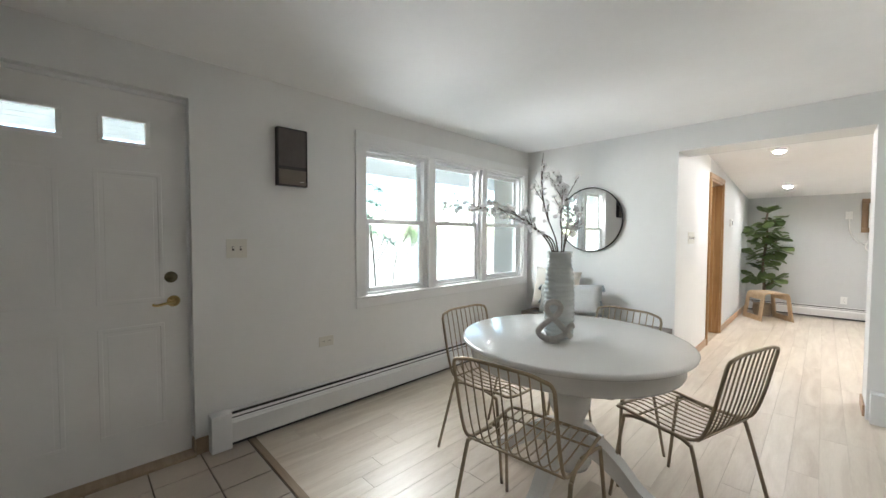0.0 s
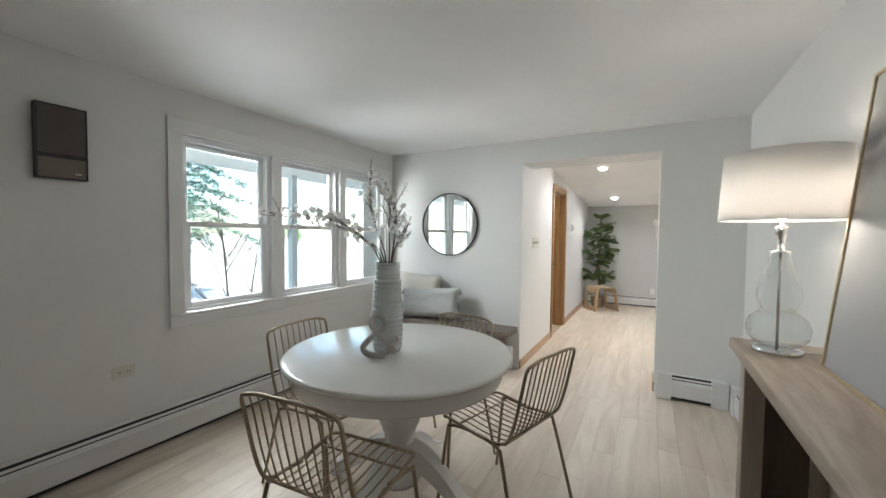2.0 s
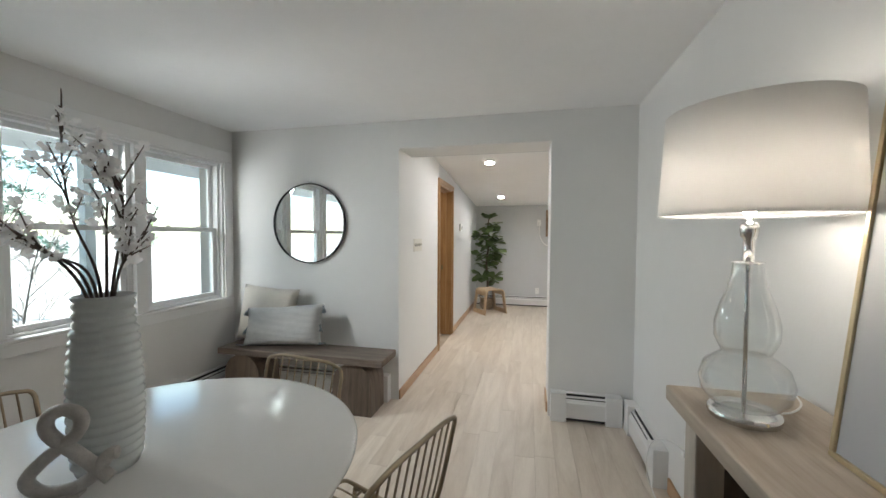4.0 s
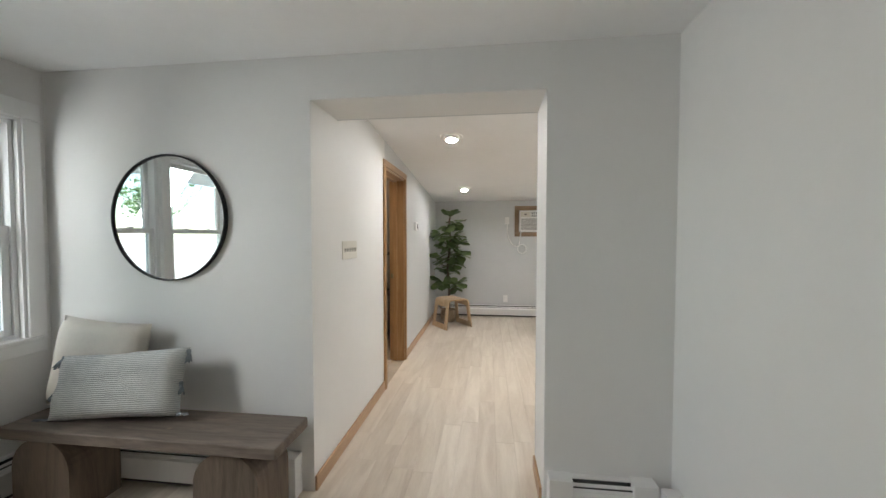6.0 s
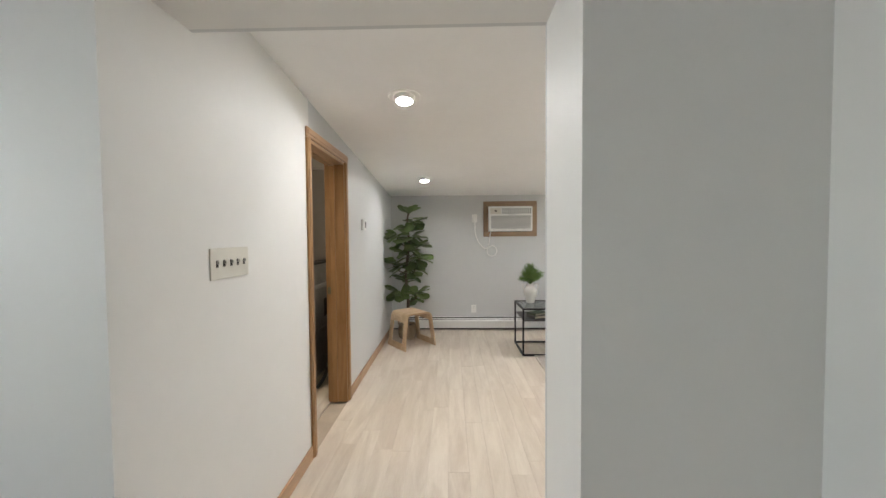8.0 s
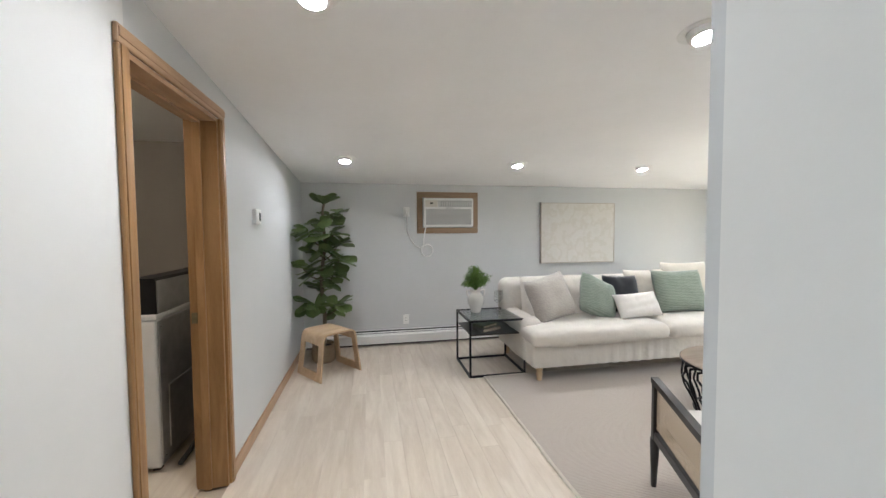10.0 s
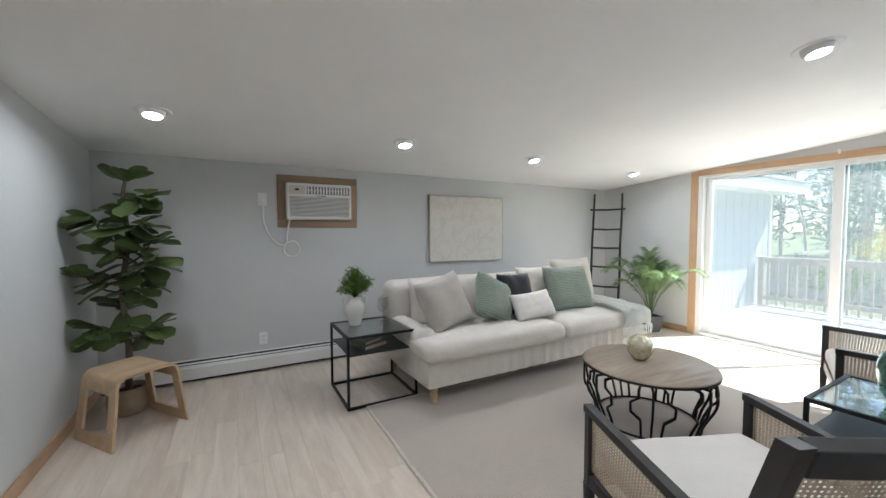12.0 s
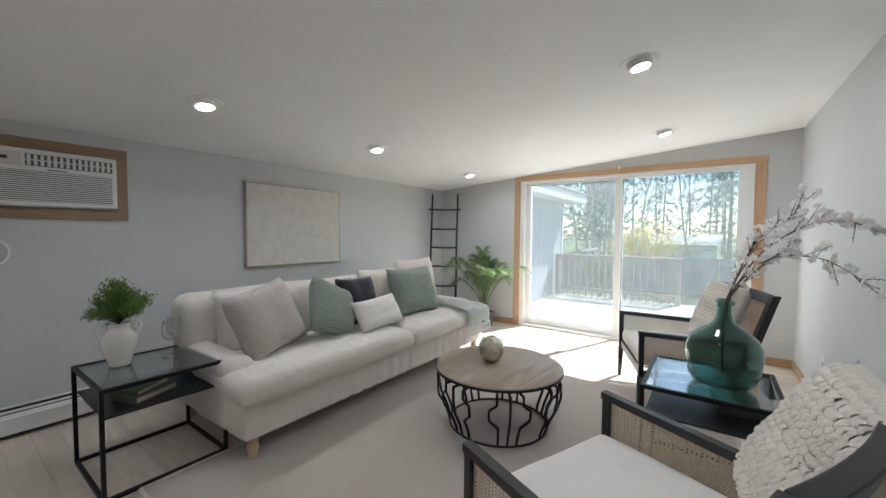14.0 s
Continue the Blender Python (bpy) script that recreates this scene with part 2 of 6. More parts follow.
console_leg = woody("whitewashed_acacia_upright", (0.40, 0.34, 0.28), (0.60, 0.54, 0.47), 0.5, "z", 3, 0.2)
ply = woody("bent_birch_plywood", (0.50, 0.345, 0.20), (0.66, 0.49, 0.32), 0.4, "x", 4, 0.1)
coffee_wood = woody("grey_oak_tabletop", (0.22, 0.17, 0.125), (0.40, 0.325, 0.255), 0.4, "x", 3, 0.1, 1.5)
rattan = mat("woven_cane", (0.50, 0.41, 0.30), 0.6, vary=0.15, scale=60)
linen_white = mat("ivory_linen_slipcover", (0.68, 0.64, 0.58), 0.9, vary=0.05, scale=6, bump=0.8, bscale=13, bdist=0.012, sheen=0.2, spec=0.15)
cream_cloth = mat("cream_cotton", (0.66, 0.615, 0.54), 0.9, vary=0.05, scale=8, bump=0.4, bscale=40, sheen=0.2, spec=0.15)
grey_knit = ribbed("oatmeal_ribbed_knit", (0.30, 0.275, 0.25), (0.58, 0.54, 0.49), 26, "z", 0.9, 6.0)
green_rib = ribbed("sage_green_ribbed_velvet", (0.15, 0.19, 0.155), (0.29, 0.335, 0.28), 19, "z", 0.9, 3.5)
black_cloth = mat("black_cotton", (0.025, 0.026, 0.03), 0.9, vary=0.1, scale=20, sheen=0.3, spec=0.1)
white_cloth = mat("white_woven_cloth", (0.74, 0.71, 0.67), 0.9, vary=0.05, scale=20, bump=0.4, bscale=90, spec=0.15)
grey_weave = ribbed("grey_blue_basket_weave", (0.30, 0.31, 0.305), (0.62, 0.62, 0.595), 32, "z")
tassel_blue = mat("slate_blue_yarn", (0.22, 0.25, 0.265), 0.95, vary=0.2, scale=50)
seat_cloth = mat("off_white_upholstery", (0.68, 0.65, 0.61), 0.85, vary=0.03, scale=10, bump=0.3, bscale=150, spec=0.2)
rug_mat = ribbed("pale_wool_rug", (0.40, 0.345, 0.295), (0.49, 0.435, 0.38), 28, "y")
rug_edge = mat("cream_rug_binding", (0.62, 0.57, 0.49), 0.95, vary=0.08, scale=40, bump=0.4, bscale=120)
leaf_green = leafy(mat("dark_fig_leaf", (0.135, 0.195, 0.068), 0.33, vary=0.5, scale=6, rand=0.6), 0.2)
palm_green = leafy(mat("palm_leaf", (0.155, 0.235, 0.095), 0.45, vary=0.35, scale=10), 0.4)
herb_green = leafy(mat("bright_herb_leaf", (0.12, 0.21, 0.04), 0.6, vary=0.35, scale=40), 0.3)
trunk_bark = mat("grey_brown_bark", (0.16, 0.125, 0.095), 0.9, vary=0.25, scale=25, bump=0.6, bscale=60, stretch=(1, 1, 0.25))
basket_mat = ribbed("woven_seagrass", (0.20, 0.14, 0.085), (0.45, 0.35, 0.24), 60, "z")
pot_grey = mat("charcoal_planter", (0.06, 0.06, 0.063), 0.5, vary=0.2, scale=15)
soil = mat("dark_soil", (0.03, 0.022, 0.016), 0.95, vary=0.3, scale=60)
plastic_white = mat("white_plastic", (0.84, 0.84, 0.82), 0.35, vary=0.02)
plastic_cream = mat("almond_plastic", (0.68, 0.655, 0.585), 0.35, vary=0.02)
slot_dark = mat("dark_slot", (0.05, 0.045, 0.04), 0.6, vary=0.1)
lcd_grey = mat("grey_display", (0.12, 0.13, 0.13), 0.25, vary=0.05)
brass = mat("polished_brass", (0.62, 0.46, 0.20), 0.22, 1.0, vary=0.08, scale=15)
old_brass = mat("tarnished_brass", (0.22, 0.19, 0.12), 0.35, 0.9, vary=0.2, scale=30)
chrome = mat("polished_chrome", (0.75, 0.75, 0.74), 0.08, 1.0, vary=0.02)
gold_frame = mat("champagne_gold_frame", (0.62, 0.50, 0.32), 0.35, 0.7, vary=0.08, scale=12)
clear_glass = glassy("clear_glass", (0.95, 0.965, 0.965), 0.0, True, 1.8, 1.0, 2.2)
goblet_glass = glassy("thin_goblet_glass", (0.985, 0.99, 0.99), 0.0, True, 1.5, 0.8, 3.0)
# Dark tint only dims the outdoors against the raised exposure; panes cast no shadow.
dimmed_window_glass = hazed(glassy("dimmed_window_glass", (0.64, 0.68, 0.675), 0.0, True, 1.45), 0.004)
dimmed_patio_glass = hazed(glassy("dimmed_patio_glass", (0.62, 0.655, 0.645), 0.0, True, 1.45), 0.04)
green_glass = rippled(glassy("teal_green_glass", (0.30, 0.475, 0.43), 0.0, False, 1.45))
tinted_glass = glassy("smoked_table_glass", (0.62, 0.70, 0.70), 0.0, True, 3.4)
lens_glow = glow("lit_lamp_lens", (0.98, 0.98, 1.0), LENS)
mercury = mat("mercury_glass_gold", (0.62, 0.57, 0.43), 0.25, 0.7, vary=0.35, scale=30, bump=0.2)
book_green = mat("olive_book_cloth", (0.10, 0.11, 0.075), 0.7, vary=0.1, scale=30)
book_grey = mat("grey_book_cloth", (0.12, 0.11, 0.10), 0.7, vary=0.1, scale=30)
paper = mat("aged_paper", (0.55, 0.48, 0.37), 0.9, vary=0.08, scale=40, stretch=(1, 1, 20))
canvas_dark = mat("dark_taupe_canvas", (0.11, 0.094, 0.085), 0.75, vary=0.12, scale=12, bump=0.3, bscale=200)
canvas_tan = mat("tan_taupe_canvas", (0.19, 0.155, 0.13), 0.75, vary=0.12, scale=12, bump=0.3, bscale=200)
canvas_black = mat("black_frame_edge", (0.02, 0.018, 0.017), 0.5, vary=0.1)
slate = mat("grey_blue_board_paint", (0.50, 0.54, 0.55), 0.7, vary=0.08, scale=3, stretch=(1, 1, 0.3))
deck_wood = woody("sun_bleached_deck", (0.34, 0.315, 0.285), (0.50, 0.47, 0.43), 0.7, "y", 2, 0.4)
rail_wood = mat("weathered_rail_paint", (0.42, 0.37, 0.33), 0.7, vary=0.15, scale=8)
grass_mat = mat("spring_lawn", (0.12, 0.145, 0.06), 0.9, vary=0.35, scale=0.6, fine=0.3)
front_ground = mat("pale_front_paving", (0.45, 0.43, 0.40), 0.9, vary=0.12, scale=0.8)
fence_wood = mat("weathered_fence_board", (0.48, 0.44, 0.39), 0.9, vary=0.2, scale=3, stretch=(1, 1, 0.2))
# Needles and far_bark are paled in colour to give the outdoor haze.
conifer_green = leafy(mat("haze_paled_hemlock_needles", (0.16, 0.25, 0.19), 0.7, vary=0.35, scale=2), 0.5)
far_bark = mat("haze_paled_grey_bark", (0.46, 0.435, 0.415), 0.9, vary=0.3, scale=8)
forsythia_yellow = leafy(mat("forsythia_blossom", (0.78, 0.62, 0.12), 0.8, vary=0.2, scale=6), 0.4)
front_needles = leafy(mat("yew_green_needles", (0.05, 0.15, 0.11), 0.7, vary=0.35, scale=2), 0.45)
spring_leaf = leafy(mat("fresh_spring_leaf", (0.15, 0.25, 0.09), 0.7, vary=0.3, scale=4), 0.4)
roof_grey = mat("asphalt_shingle", (0.16, 0.16, 0.16), 0.9, vary=0.2, scale=20)
shed_white = mat("white_shed_siding", (0.7, 0.7, 0.68), 0.7, vary=0.04)
washer_white = mat("white_appliance_enamel", (0.72, 0.72, 0.71), 0.25, vary=0.02)
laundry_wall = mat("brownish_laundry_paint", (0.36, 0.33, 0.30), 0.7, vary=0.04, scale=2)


def shade_cloth():
    m = bpy.data.materials.new("ivory_lamp_shade_linen")
    m.use_nodes = True
    n, l = m.node_tree.nodes, m.node_tree.links
    b = n["Principled BSDF"]
    b.inputs["Base Color"].default_value, b.inputs["Roughness"].default_value = (0.86, 0.85, 0.83, 1), 0.9
    t, x, ns, bp = n.new("ShaderNodeBsdfTranslucent"), n.new("ShaderNodeMixShader"), n.new("ShaderNodeTexNoise"), n.new("ShaderNodeBump")
    t.inputs[0].default_value, x.inputs[0].default_value = (0.9, 0.88, 0.85, 1), 0.45
    ns.inputs["Scale"].default_value, bp.inputs["Strength"].default_value, bp.inputs["Distance"].default_value = 250, 0.3, 0.002
    l.new(ns.outputs["Fac"], bp.inputs["Height"]), l.new(bp.outputs[0], b.inputs["Normal"])
    l.new(b.outputs[0], x.inputs[1]), l.new(t.outputs[0], x.inputs[2]), l.new(x.outputs[0], n["Material Output"].inputs[0])
    return m


def painted(name, stops, scale, axis=2, distort=0.25, rough=0.7):
    """An abstract painting: soft bands of colour over one axis of the object, broken by noise."""
    m = bpy.data.materials.new(name)
    m.use_nodes = True
    n, l = m.node_tree.nodes, m.node_tree.links
    b = n["Principled BSDF"]
    b.inputs["Roughness"].default_value = rough
    tc, sp, ns, a, r = n.new("ShaderNodeTexCoord"), n.new("ShaderNodeSeparateXYZ"), n.new("ShaderNodeTexNoise"), n.new("ShaderNodeMath"), n.new("ShaderNodeValToRGB")
    ns.inputs["Scale"].default_value, ns.inputs["Detail"].default_value = scale, 6
    l.new(tc.outputs["Generated"], sp.inputs[0]), l.new(tc.outputs["Object"], ns.inputs[0])
    a.operation = "MULTIPLY_ADD"
    a.inputs[1].default_value = distort
    l.new(ns.outputs["Fac"], a.inputs[0]), l.new(sp.outputs[axis], a.inputs[2])
    while len(r.color_ramp.elements) < len(stops):
        r.color_ramp.elements.new(0.5)
    for e, (p, c) in zip(r.color_ramp.elements, stops):
        e.position, e.color = p, (*c, 1)
    l.new(a.outputs[0], r.inputs[0]), l.new(r.outputs[0], b.inputs["Base Color"])
    bp = n.new("ShaderNodeBump")
    bp.inputs["Strength"].default_value, bp.inputs["Distance"].default_value = 0.4, 0.003
    l.new(ns.outputs["Fac"], bp.inputs["Height"]), l.new(bp.outputs[0], b.inputs["Normal"])
    return m


# ---- mesh helpers ----
def box(bm, x0, y0, z0, x1, y1, z1, bevel=0.0, seg=2):
    m = Matrix.LocRotScale(((x0 + x1) / 2, (y0 + y1) / 2, (z0 + z1) / 2), None, (abs(x1 - x0), abs(y1 - y0), abs(z1 - z0)))
    vs = bmesh.ops.create_cube(bm, size=1, matrix=m)["verts"]
    if bevel:
        es = list({e for v in vs for e in v.link_edges})
        bmesh.ops.bevel(bm, geom=es, offset=bevel, segments=seg, affect="EDGES", profile=0.5)
    return bm


def boxes(*rows, bevel=0.0):
    bm = bmesh.new()
    for r in rows:
        box(bm, *r, bevel=bevel)
    return bm


def tube(bm, pts, radius, seg=8, closed=False, cap=True):
    """A round bar along points; radius is one number or one for each point."""
    pts = [Vector(p) for p in pts]
    n = len(pts)
    rad = radius if isinstance(radius, (list, tuple)) else [radius] * n
    rings, up = [], None
    for i, p in enumerate(pts):
        if closed:
            d = pts[(i + 1) % n] - pts[i - 1]
        else:
            d = pts[min(i + 1, n - 1)] - pts[max(i - 1, 0)]
        d.normalize()
        if up is None:
            up = d.orthogonal().normalized()
        up = (up - d * up.dot(d))
        up = up.normalized() if up.length > 1e-6 else d.orthogonal().normalized()
        side = d.cross(up)
        rings.append([bm.verts.new(p + (up * math.cos(2 * math.pi * k / seg) + side * math.sin(2 * math.pi * k / seg)) * rad[i]) for k in range(seg)])
    for i in range(n if closed else n - 1):
        a, b = rings[i], rings[(i + 1) % n]
        for k in range(seg):
            f = bm.faces.new((a[k], a[(k + 1) % seg], b[(k + 1) % seg], b[k]))
            f.smooth = True
    if cap and not closed:
        bm.faces.new(rings[0][::-1]), bm.faces.new(rings[-1])
    return bm


def spline(pts, n=6, closed=False):
    """Points on a smooth curve through the given points."""
    p = [Vector(q) for q in pts]
    out, m = [], len(pts)
    for i in range(m if closed else m - 1):
        a = p[i - 1] if (closed or i > 0) else p[0]
        b, c = p[i], p[(i + 1) % m]
        d = p[(i + 2) % m] if (closed or i + 2 < m) else c
        for k in range(n):
            t = k / n
            out.append(0.5 * ((2 * b) + (c - a) * t + (2 * a - 5 * b + 4 * c - d) * t * t + (3 * b - a - 3 * c + d) * t ** 3))
    if not closed:
        out.append(p[-1])
    return out


def lathe(bm, profile, seg=32, center=(0, 0, 0), close=False):
    """A turned shape: profile is radius, height from bottom to top."""
    c = Vector(center)
    rings = []
    for r, z in profile:
        if r < 1e-5:
            rings.append([bm.verts.new(c + Vector((0, 0, z)))])
        else:
            rings.append([bm.verts.new(c + Vector((r * math.cos(2 * math.pi * k / seg), r * math.sin(2 * math.pi * k / seg), z))) for k in range(seg)])
    for a, b in zip(rings, rings[1:]):
        for k in range(seg):
            q = (k + 1) % seg
            vs = [a[k % len(a)], a[q % len(a)], b[q % len(b)], b[k % len(b)]]
            vs = list(dict.fromkeys(vs))
            if len(vs) > 2:
                f = bm.faces.new(vs)
                f.smooth = True
    return bm


def cushion(w, h, t, seg=14, pinch=0.06, wobble=0.006, seed=0):
    """A soft pillow, w wide (x), h high (z), t thick (y), standing on its lower edge, with drawn corners."""
    bm = bmesh.new()
    rnd = random.Random(seed)
    ox, oz = rnd.uniform(0, 50), rnd.uniform(0, 50)
    grid = {}
    for s in (1, -1):
        for i in range(seg + 1):
            for j in range(seg + 1):
                u, v = 2 * i / seg - 1, 2 * j / seg - 1
                edge = max(abs(u), abs(v)) > 0.999
                if edge and s == -1:
                    grid[s, i, j] = grid[1, i, j]
                    continue
                th = t / 2 * max(0.0, (1 - u ** 4) * (1 - v ** 4)) ** 0.45
                px = u * (1 - pinch * (1 - v * v)) * w / 2
                pz = v * (1 - pinch * (1 - u * u)) * h / 2 + h / 2
                nz = noise.noise(Vector((u * 2.2 + ox, s * 3.0, v * 2.2 + oz))) * wobble * (0 if edge else 1)
                grid[s, i, j] = bm.verts.new((px, s * (th + nz), pz))
    for s in (1, -1):
        for i in range(seg):
            for j in range(seg):
                vs = [grid[s, i, j], grid[s, i + 1, j], grid[s, i + 1, j + 1], grid[s, i, j + 1]]
                f = bm.faces.new(vs if s == -1 else vs[::-1])
                f.smooth = True
    return bm


def mesh_of(name, bm, material):
    bmesh.ops.recalc_face_normals(bm, faces=bm.faces)
    me = bpy.data.meshes.new(name)
    bm.to_mesh(me)
    bm.free()
    me.materials.append(material)
    return me


def part(name, bm, material, parent, label=""):
    ob = new(name, bm if isinstance(bm, bpy.types.Mesh) else mesh_of(name, bm, material))
    ob.parent = parent
    return tagged(ob, label)


def thing(name, label, category, m=None, group=""):
    ob = new(name)
    ob.empty_display_size = 0.1
    if m is not None:
        ob.matrix_world = m
    return tagged(ob, label, category, group)


def solid(name, bm, material, label, category, m=None, group="", kind=""):
    ob = new(name, mesh_of(name, bm, material))
    if m is not None:
        ob.matrix_world = m
    return tagged(ob, label, category, group, kind)


def structure(name, bm, material, label="", category=""):
    return solid(name, bm, material, label, category, kind="structure")


def scatter_mesh(name, points, size, material, seed=1, flat=0.0, aspect=0.6):
    """Many small leaves or petals at points, as one mesh of quads."""
    rng = np.random.default_rng(seed)
    p = np.asarray(points, float)
    n = len(p)
    a = rng.normal(size=(n, 3))
    a[:, 2] *= 1 - flat
    a /= np.linalg.norm(a, axis=1)[:, None]
    b = rng.normal(size=(n, 3))
    b[:, 2] *= 1 - flat
    b -= a * (a * b).sum(1)[:, None]
    b /= np.linalg.norm(b, axis=1)[:, None]
    s = size * rng.uniform(0.6, 1.3, size=(n, 1))
    v = np.stack([p - a * s, p + b * s * aspect * 0.5, p + a * s, p - b * s * aspect * 0.5], 1).reshape(-1, 3)
    me = bpy.data.meshes.new(name)
    me.from_pydata(v.tolist(), [], np.arange(4 * n).reshape(-1, 4).tolist())
    me.materials.append(material)
    return me

# ---- large structure ----
W, M, M2, L, A, S, R = -2.313, 4.61, 4.975, -0.667, 9.306, 5.616, 1.176
BACK, HIGH, TOP = -1.7, 2.365, 2.46
DOOR_Y0, DOOR_Y1, DOOR_Z = 0.06, 1.02, 2.13
WIN_Y0, WIN_Y1, WIN_Z0, WIN_Z1 = 2.215, 4.495, 0.835, 2.065
OPEN_X0, OPEN_X1, OPEN_Z = -0.667, 0.565, 2.135
LD_Y0, LD_Y1, LD_Z, LT = 6.045, 6.82, 2.04, .15
SL_Y0, SL_Y1, SL_Z = 5.33, 7.91, 2.065


def slope(y):
    return 2.02 + 0.0815 * (A - y)


structure("wall_west", boxes((W - .15, BACK - .15, 0, W, DOOR_Y0, TOP), (W - .15, DOOR_Y0, DOOR_Z, W, DOOR_Y1, TOP), (W - .15, DOOR_Y1, 0, W, WIN_Y0, TOP),
          (W - .15, WIN_Y0, 0, W, WIN_Y1, WIN_Z0), (W - .15, WIN_Y0, WIN_Z1, W, WIN_Y1, TOP), (W - .15, WIN_Y1, 0, W, M2 - .02, TOP)),
          wall_warm, "warm white painted window wall of the dining room", "wall")
structure("wall_middle", boxes((W, M, 0, OPEN_X0, M2, TOP), (OPEN_X0, M, OPEN_Z, OPEN_X1, M2 - .02, TOP), (OPEN_X1, M, 0, R + .12, M2 - .02, TOP)),
          wall_warm, "warm white wall with a wide cased-free opening", "wall")
structure("wall_south", boxes((OPEN_X0, M2 - .02, OPEN_Z, OPEN_X1, M2, TOP), (OPEN_X1, M2 - .02, 0, S + .15, M2, TOP)),
          wall_grey, "pale grey painted living room wall", "wall")
structure("wall_east", boxes((R, BACK - .15, 0, R + .12, M, TOP)), wall_warm, "warm white wall behind the console table", "wall")
structure("wall_rear", boxes((W, BACK - .15, 0, R, BACK, TOP)), wall_warm, "warm white rear wall of the dining room", "wall")
# Dining white instead of wall_left's grey puts the downlight's brightness into the colour.
structure("wall_hall", boxes((L - LT, M2, 0, L, LD_Y0, TOP)), wall_warm, "hall wall beside the opening, whitened to look downlit", "wall")
structure("wall_left", boxes((L - LT, LD_Y0, LD_Z, L, LD_Y1, TOP), (L - LT, LD_Y1, 0, L, A, TOP)),
          wall_grey, "pale grey living room wall with a doorway to the laundry", "wall")
structure("wall_north", boxes((L - LT, A, 0, S + .15, A + .15, TOP)), wall_grey, "grey painted long wall behind the sofa", "wall")
structure("wall_slider", boxes((S, M2, 0, S + .15, SL_Y0, TOP), (S, SL_Y0, SL_Z, S + .15, SL_Y1, TOP), (S, SL_Y1, 0, S + .15, A, TOP)),
          wall_grey, "grey painted wall round the sliding patio door", "wall")
structure("ceiling_dining", boxes((W, BACK, HIGH, R, M, TOP - .005)), ceil_white, "flat white dining room ceiling", "ceiling")
bm = bmesh.new()
vs = [bm.verts.new((x, y, slope(y) + dz)) for dz in (0, .35) for x, y in ((L, M2), (S, M2), (S, A), (L, A))]
for f in ((3, 2, 1, 0), (4, 5, 6, 7), (0, 1, 5, 4), (1, 2, 6, 5), (2, 3, 7, 6), (3, 0, 4, 7)):
    bm.faces.new([vs[i] for i in f])
structure("ceiling_living", bm, ceil_white, "gently sloping white living room ceiling", "ceiling")
# Unseen slab, added to stop sky light leaking in above the ceilings.
structure("roof", boxes((W - .4, BACK - .4, TOP + .3, S + .6, A + .5, TOP + .42)), roof_grey, "unseen slab added over the house to block light leaks", "roof")

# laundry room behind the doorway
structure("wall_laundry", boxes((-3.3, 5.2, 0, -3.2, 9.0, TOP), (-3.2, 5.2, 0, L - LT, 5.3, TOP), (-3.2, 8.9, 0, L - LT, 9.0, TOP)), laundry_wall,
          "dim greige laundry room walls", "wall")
structure("ceiling_laundry", boxes((-3.2, 5.3, 2.36, L - LT, 8.9, 2.45)), ceil_white, "white laundry ceiling", "ceiling")
structure("floor_laundry", boxes((-3.2, 5.3, -.08, L - LT, 8.9, -.002)), plank_wood, "pale wood-look laundry floor", "floor")

floor = structure("floor", boxes((W - .15, BACK - .15, -.1, R + .12, M, -.012)), sub_floor, "pale oak wood-look plank floor of the dining room", "floor")
floor_living = structure("floor_living", boxes((L - LT + .001, M, -.1, S + .15, A + .15, -.012)), sub_floor, "pale oak wood-look plank floor of the living room", "floor")

ll = solid("laundry_light", lathe(bmesh.new(), [(0, 2.27), (.08, 2.275), (.13, 2.3), (.145, 2.345), (.145, 2.358), (0, 2.358)], 32), glow("warm_frosted_dome", (1.0, 0.86, 0.66), 9.0),
           "warm frosted dome ceiling light in the laundry", "ceiling light", pose(-1.75, 6.5, 0))

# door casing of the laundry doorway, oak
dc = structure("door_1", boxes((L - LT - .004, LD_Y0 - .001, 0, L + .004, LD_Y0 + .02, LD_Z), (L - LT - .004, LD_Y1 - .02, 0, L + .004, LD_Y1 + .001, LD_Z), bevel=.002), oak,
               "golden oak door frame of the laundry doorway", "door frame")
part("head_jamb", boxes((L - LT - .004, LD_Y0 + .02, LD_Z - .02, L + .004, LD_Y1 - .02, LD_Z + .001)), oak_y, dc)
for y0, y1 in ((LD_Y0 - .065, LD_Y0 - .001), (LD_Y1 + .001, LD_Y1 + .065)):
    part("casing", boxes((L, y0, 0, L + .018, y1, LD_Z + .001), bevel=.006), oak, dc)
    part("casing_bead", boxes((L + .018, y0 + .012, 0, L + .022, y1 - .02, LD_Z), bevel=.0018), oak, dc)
part("head_casing", boxes((L, LD_Y0 - .065, LD_Z + .002, L + .018, LD_Y1 + .065, LD_Z + .066), bevel=.006), oak_y, dc)
part("head_casing_bead", boxes((L + .018, LD_Y0 - .06, LD_Z + .022, L + .022, LD_Y1 + .06, LD_Z + .054), bevel=.0018), oak_y, dc)
part("door_stop", boxes((L - .115, LD_Y1 - .033, 0, L - .075, LD_Y1 - .021, LD_Z - .033), bevel=.002), oak, dc)
part("door_stop", boxes((L - .115, LD_Y0 + .021, 0, L - .075, LD_Y0 + .033, LD_Z - .033), bevel=.002), oak, dc)
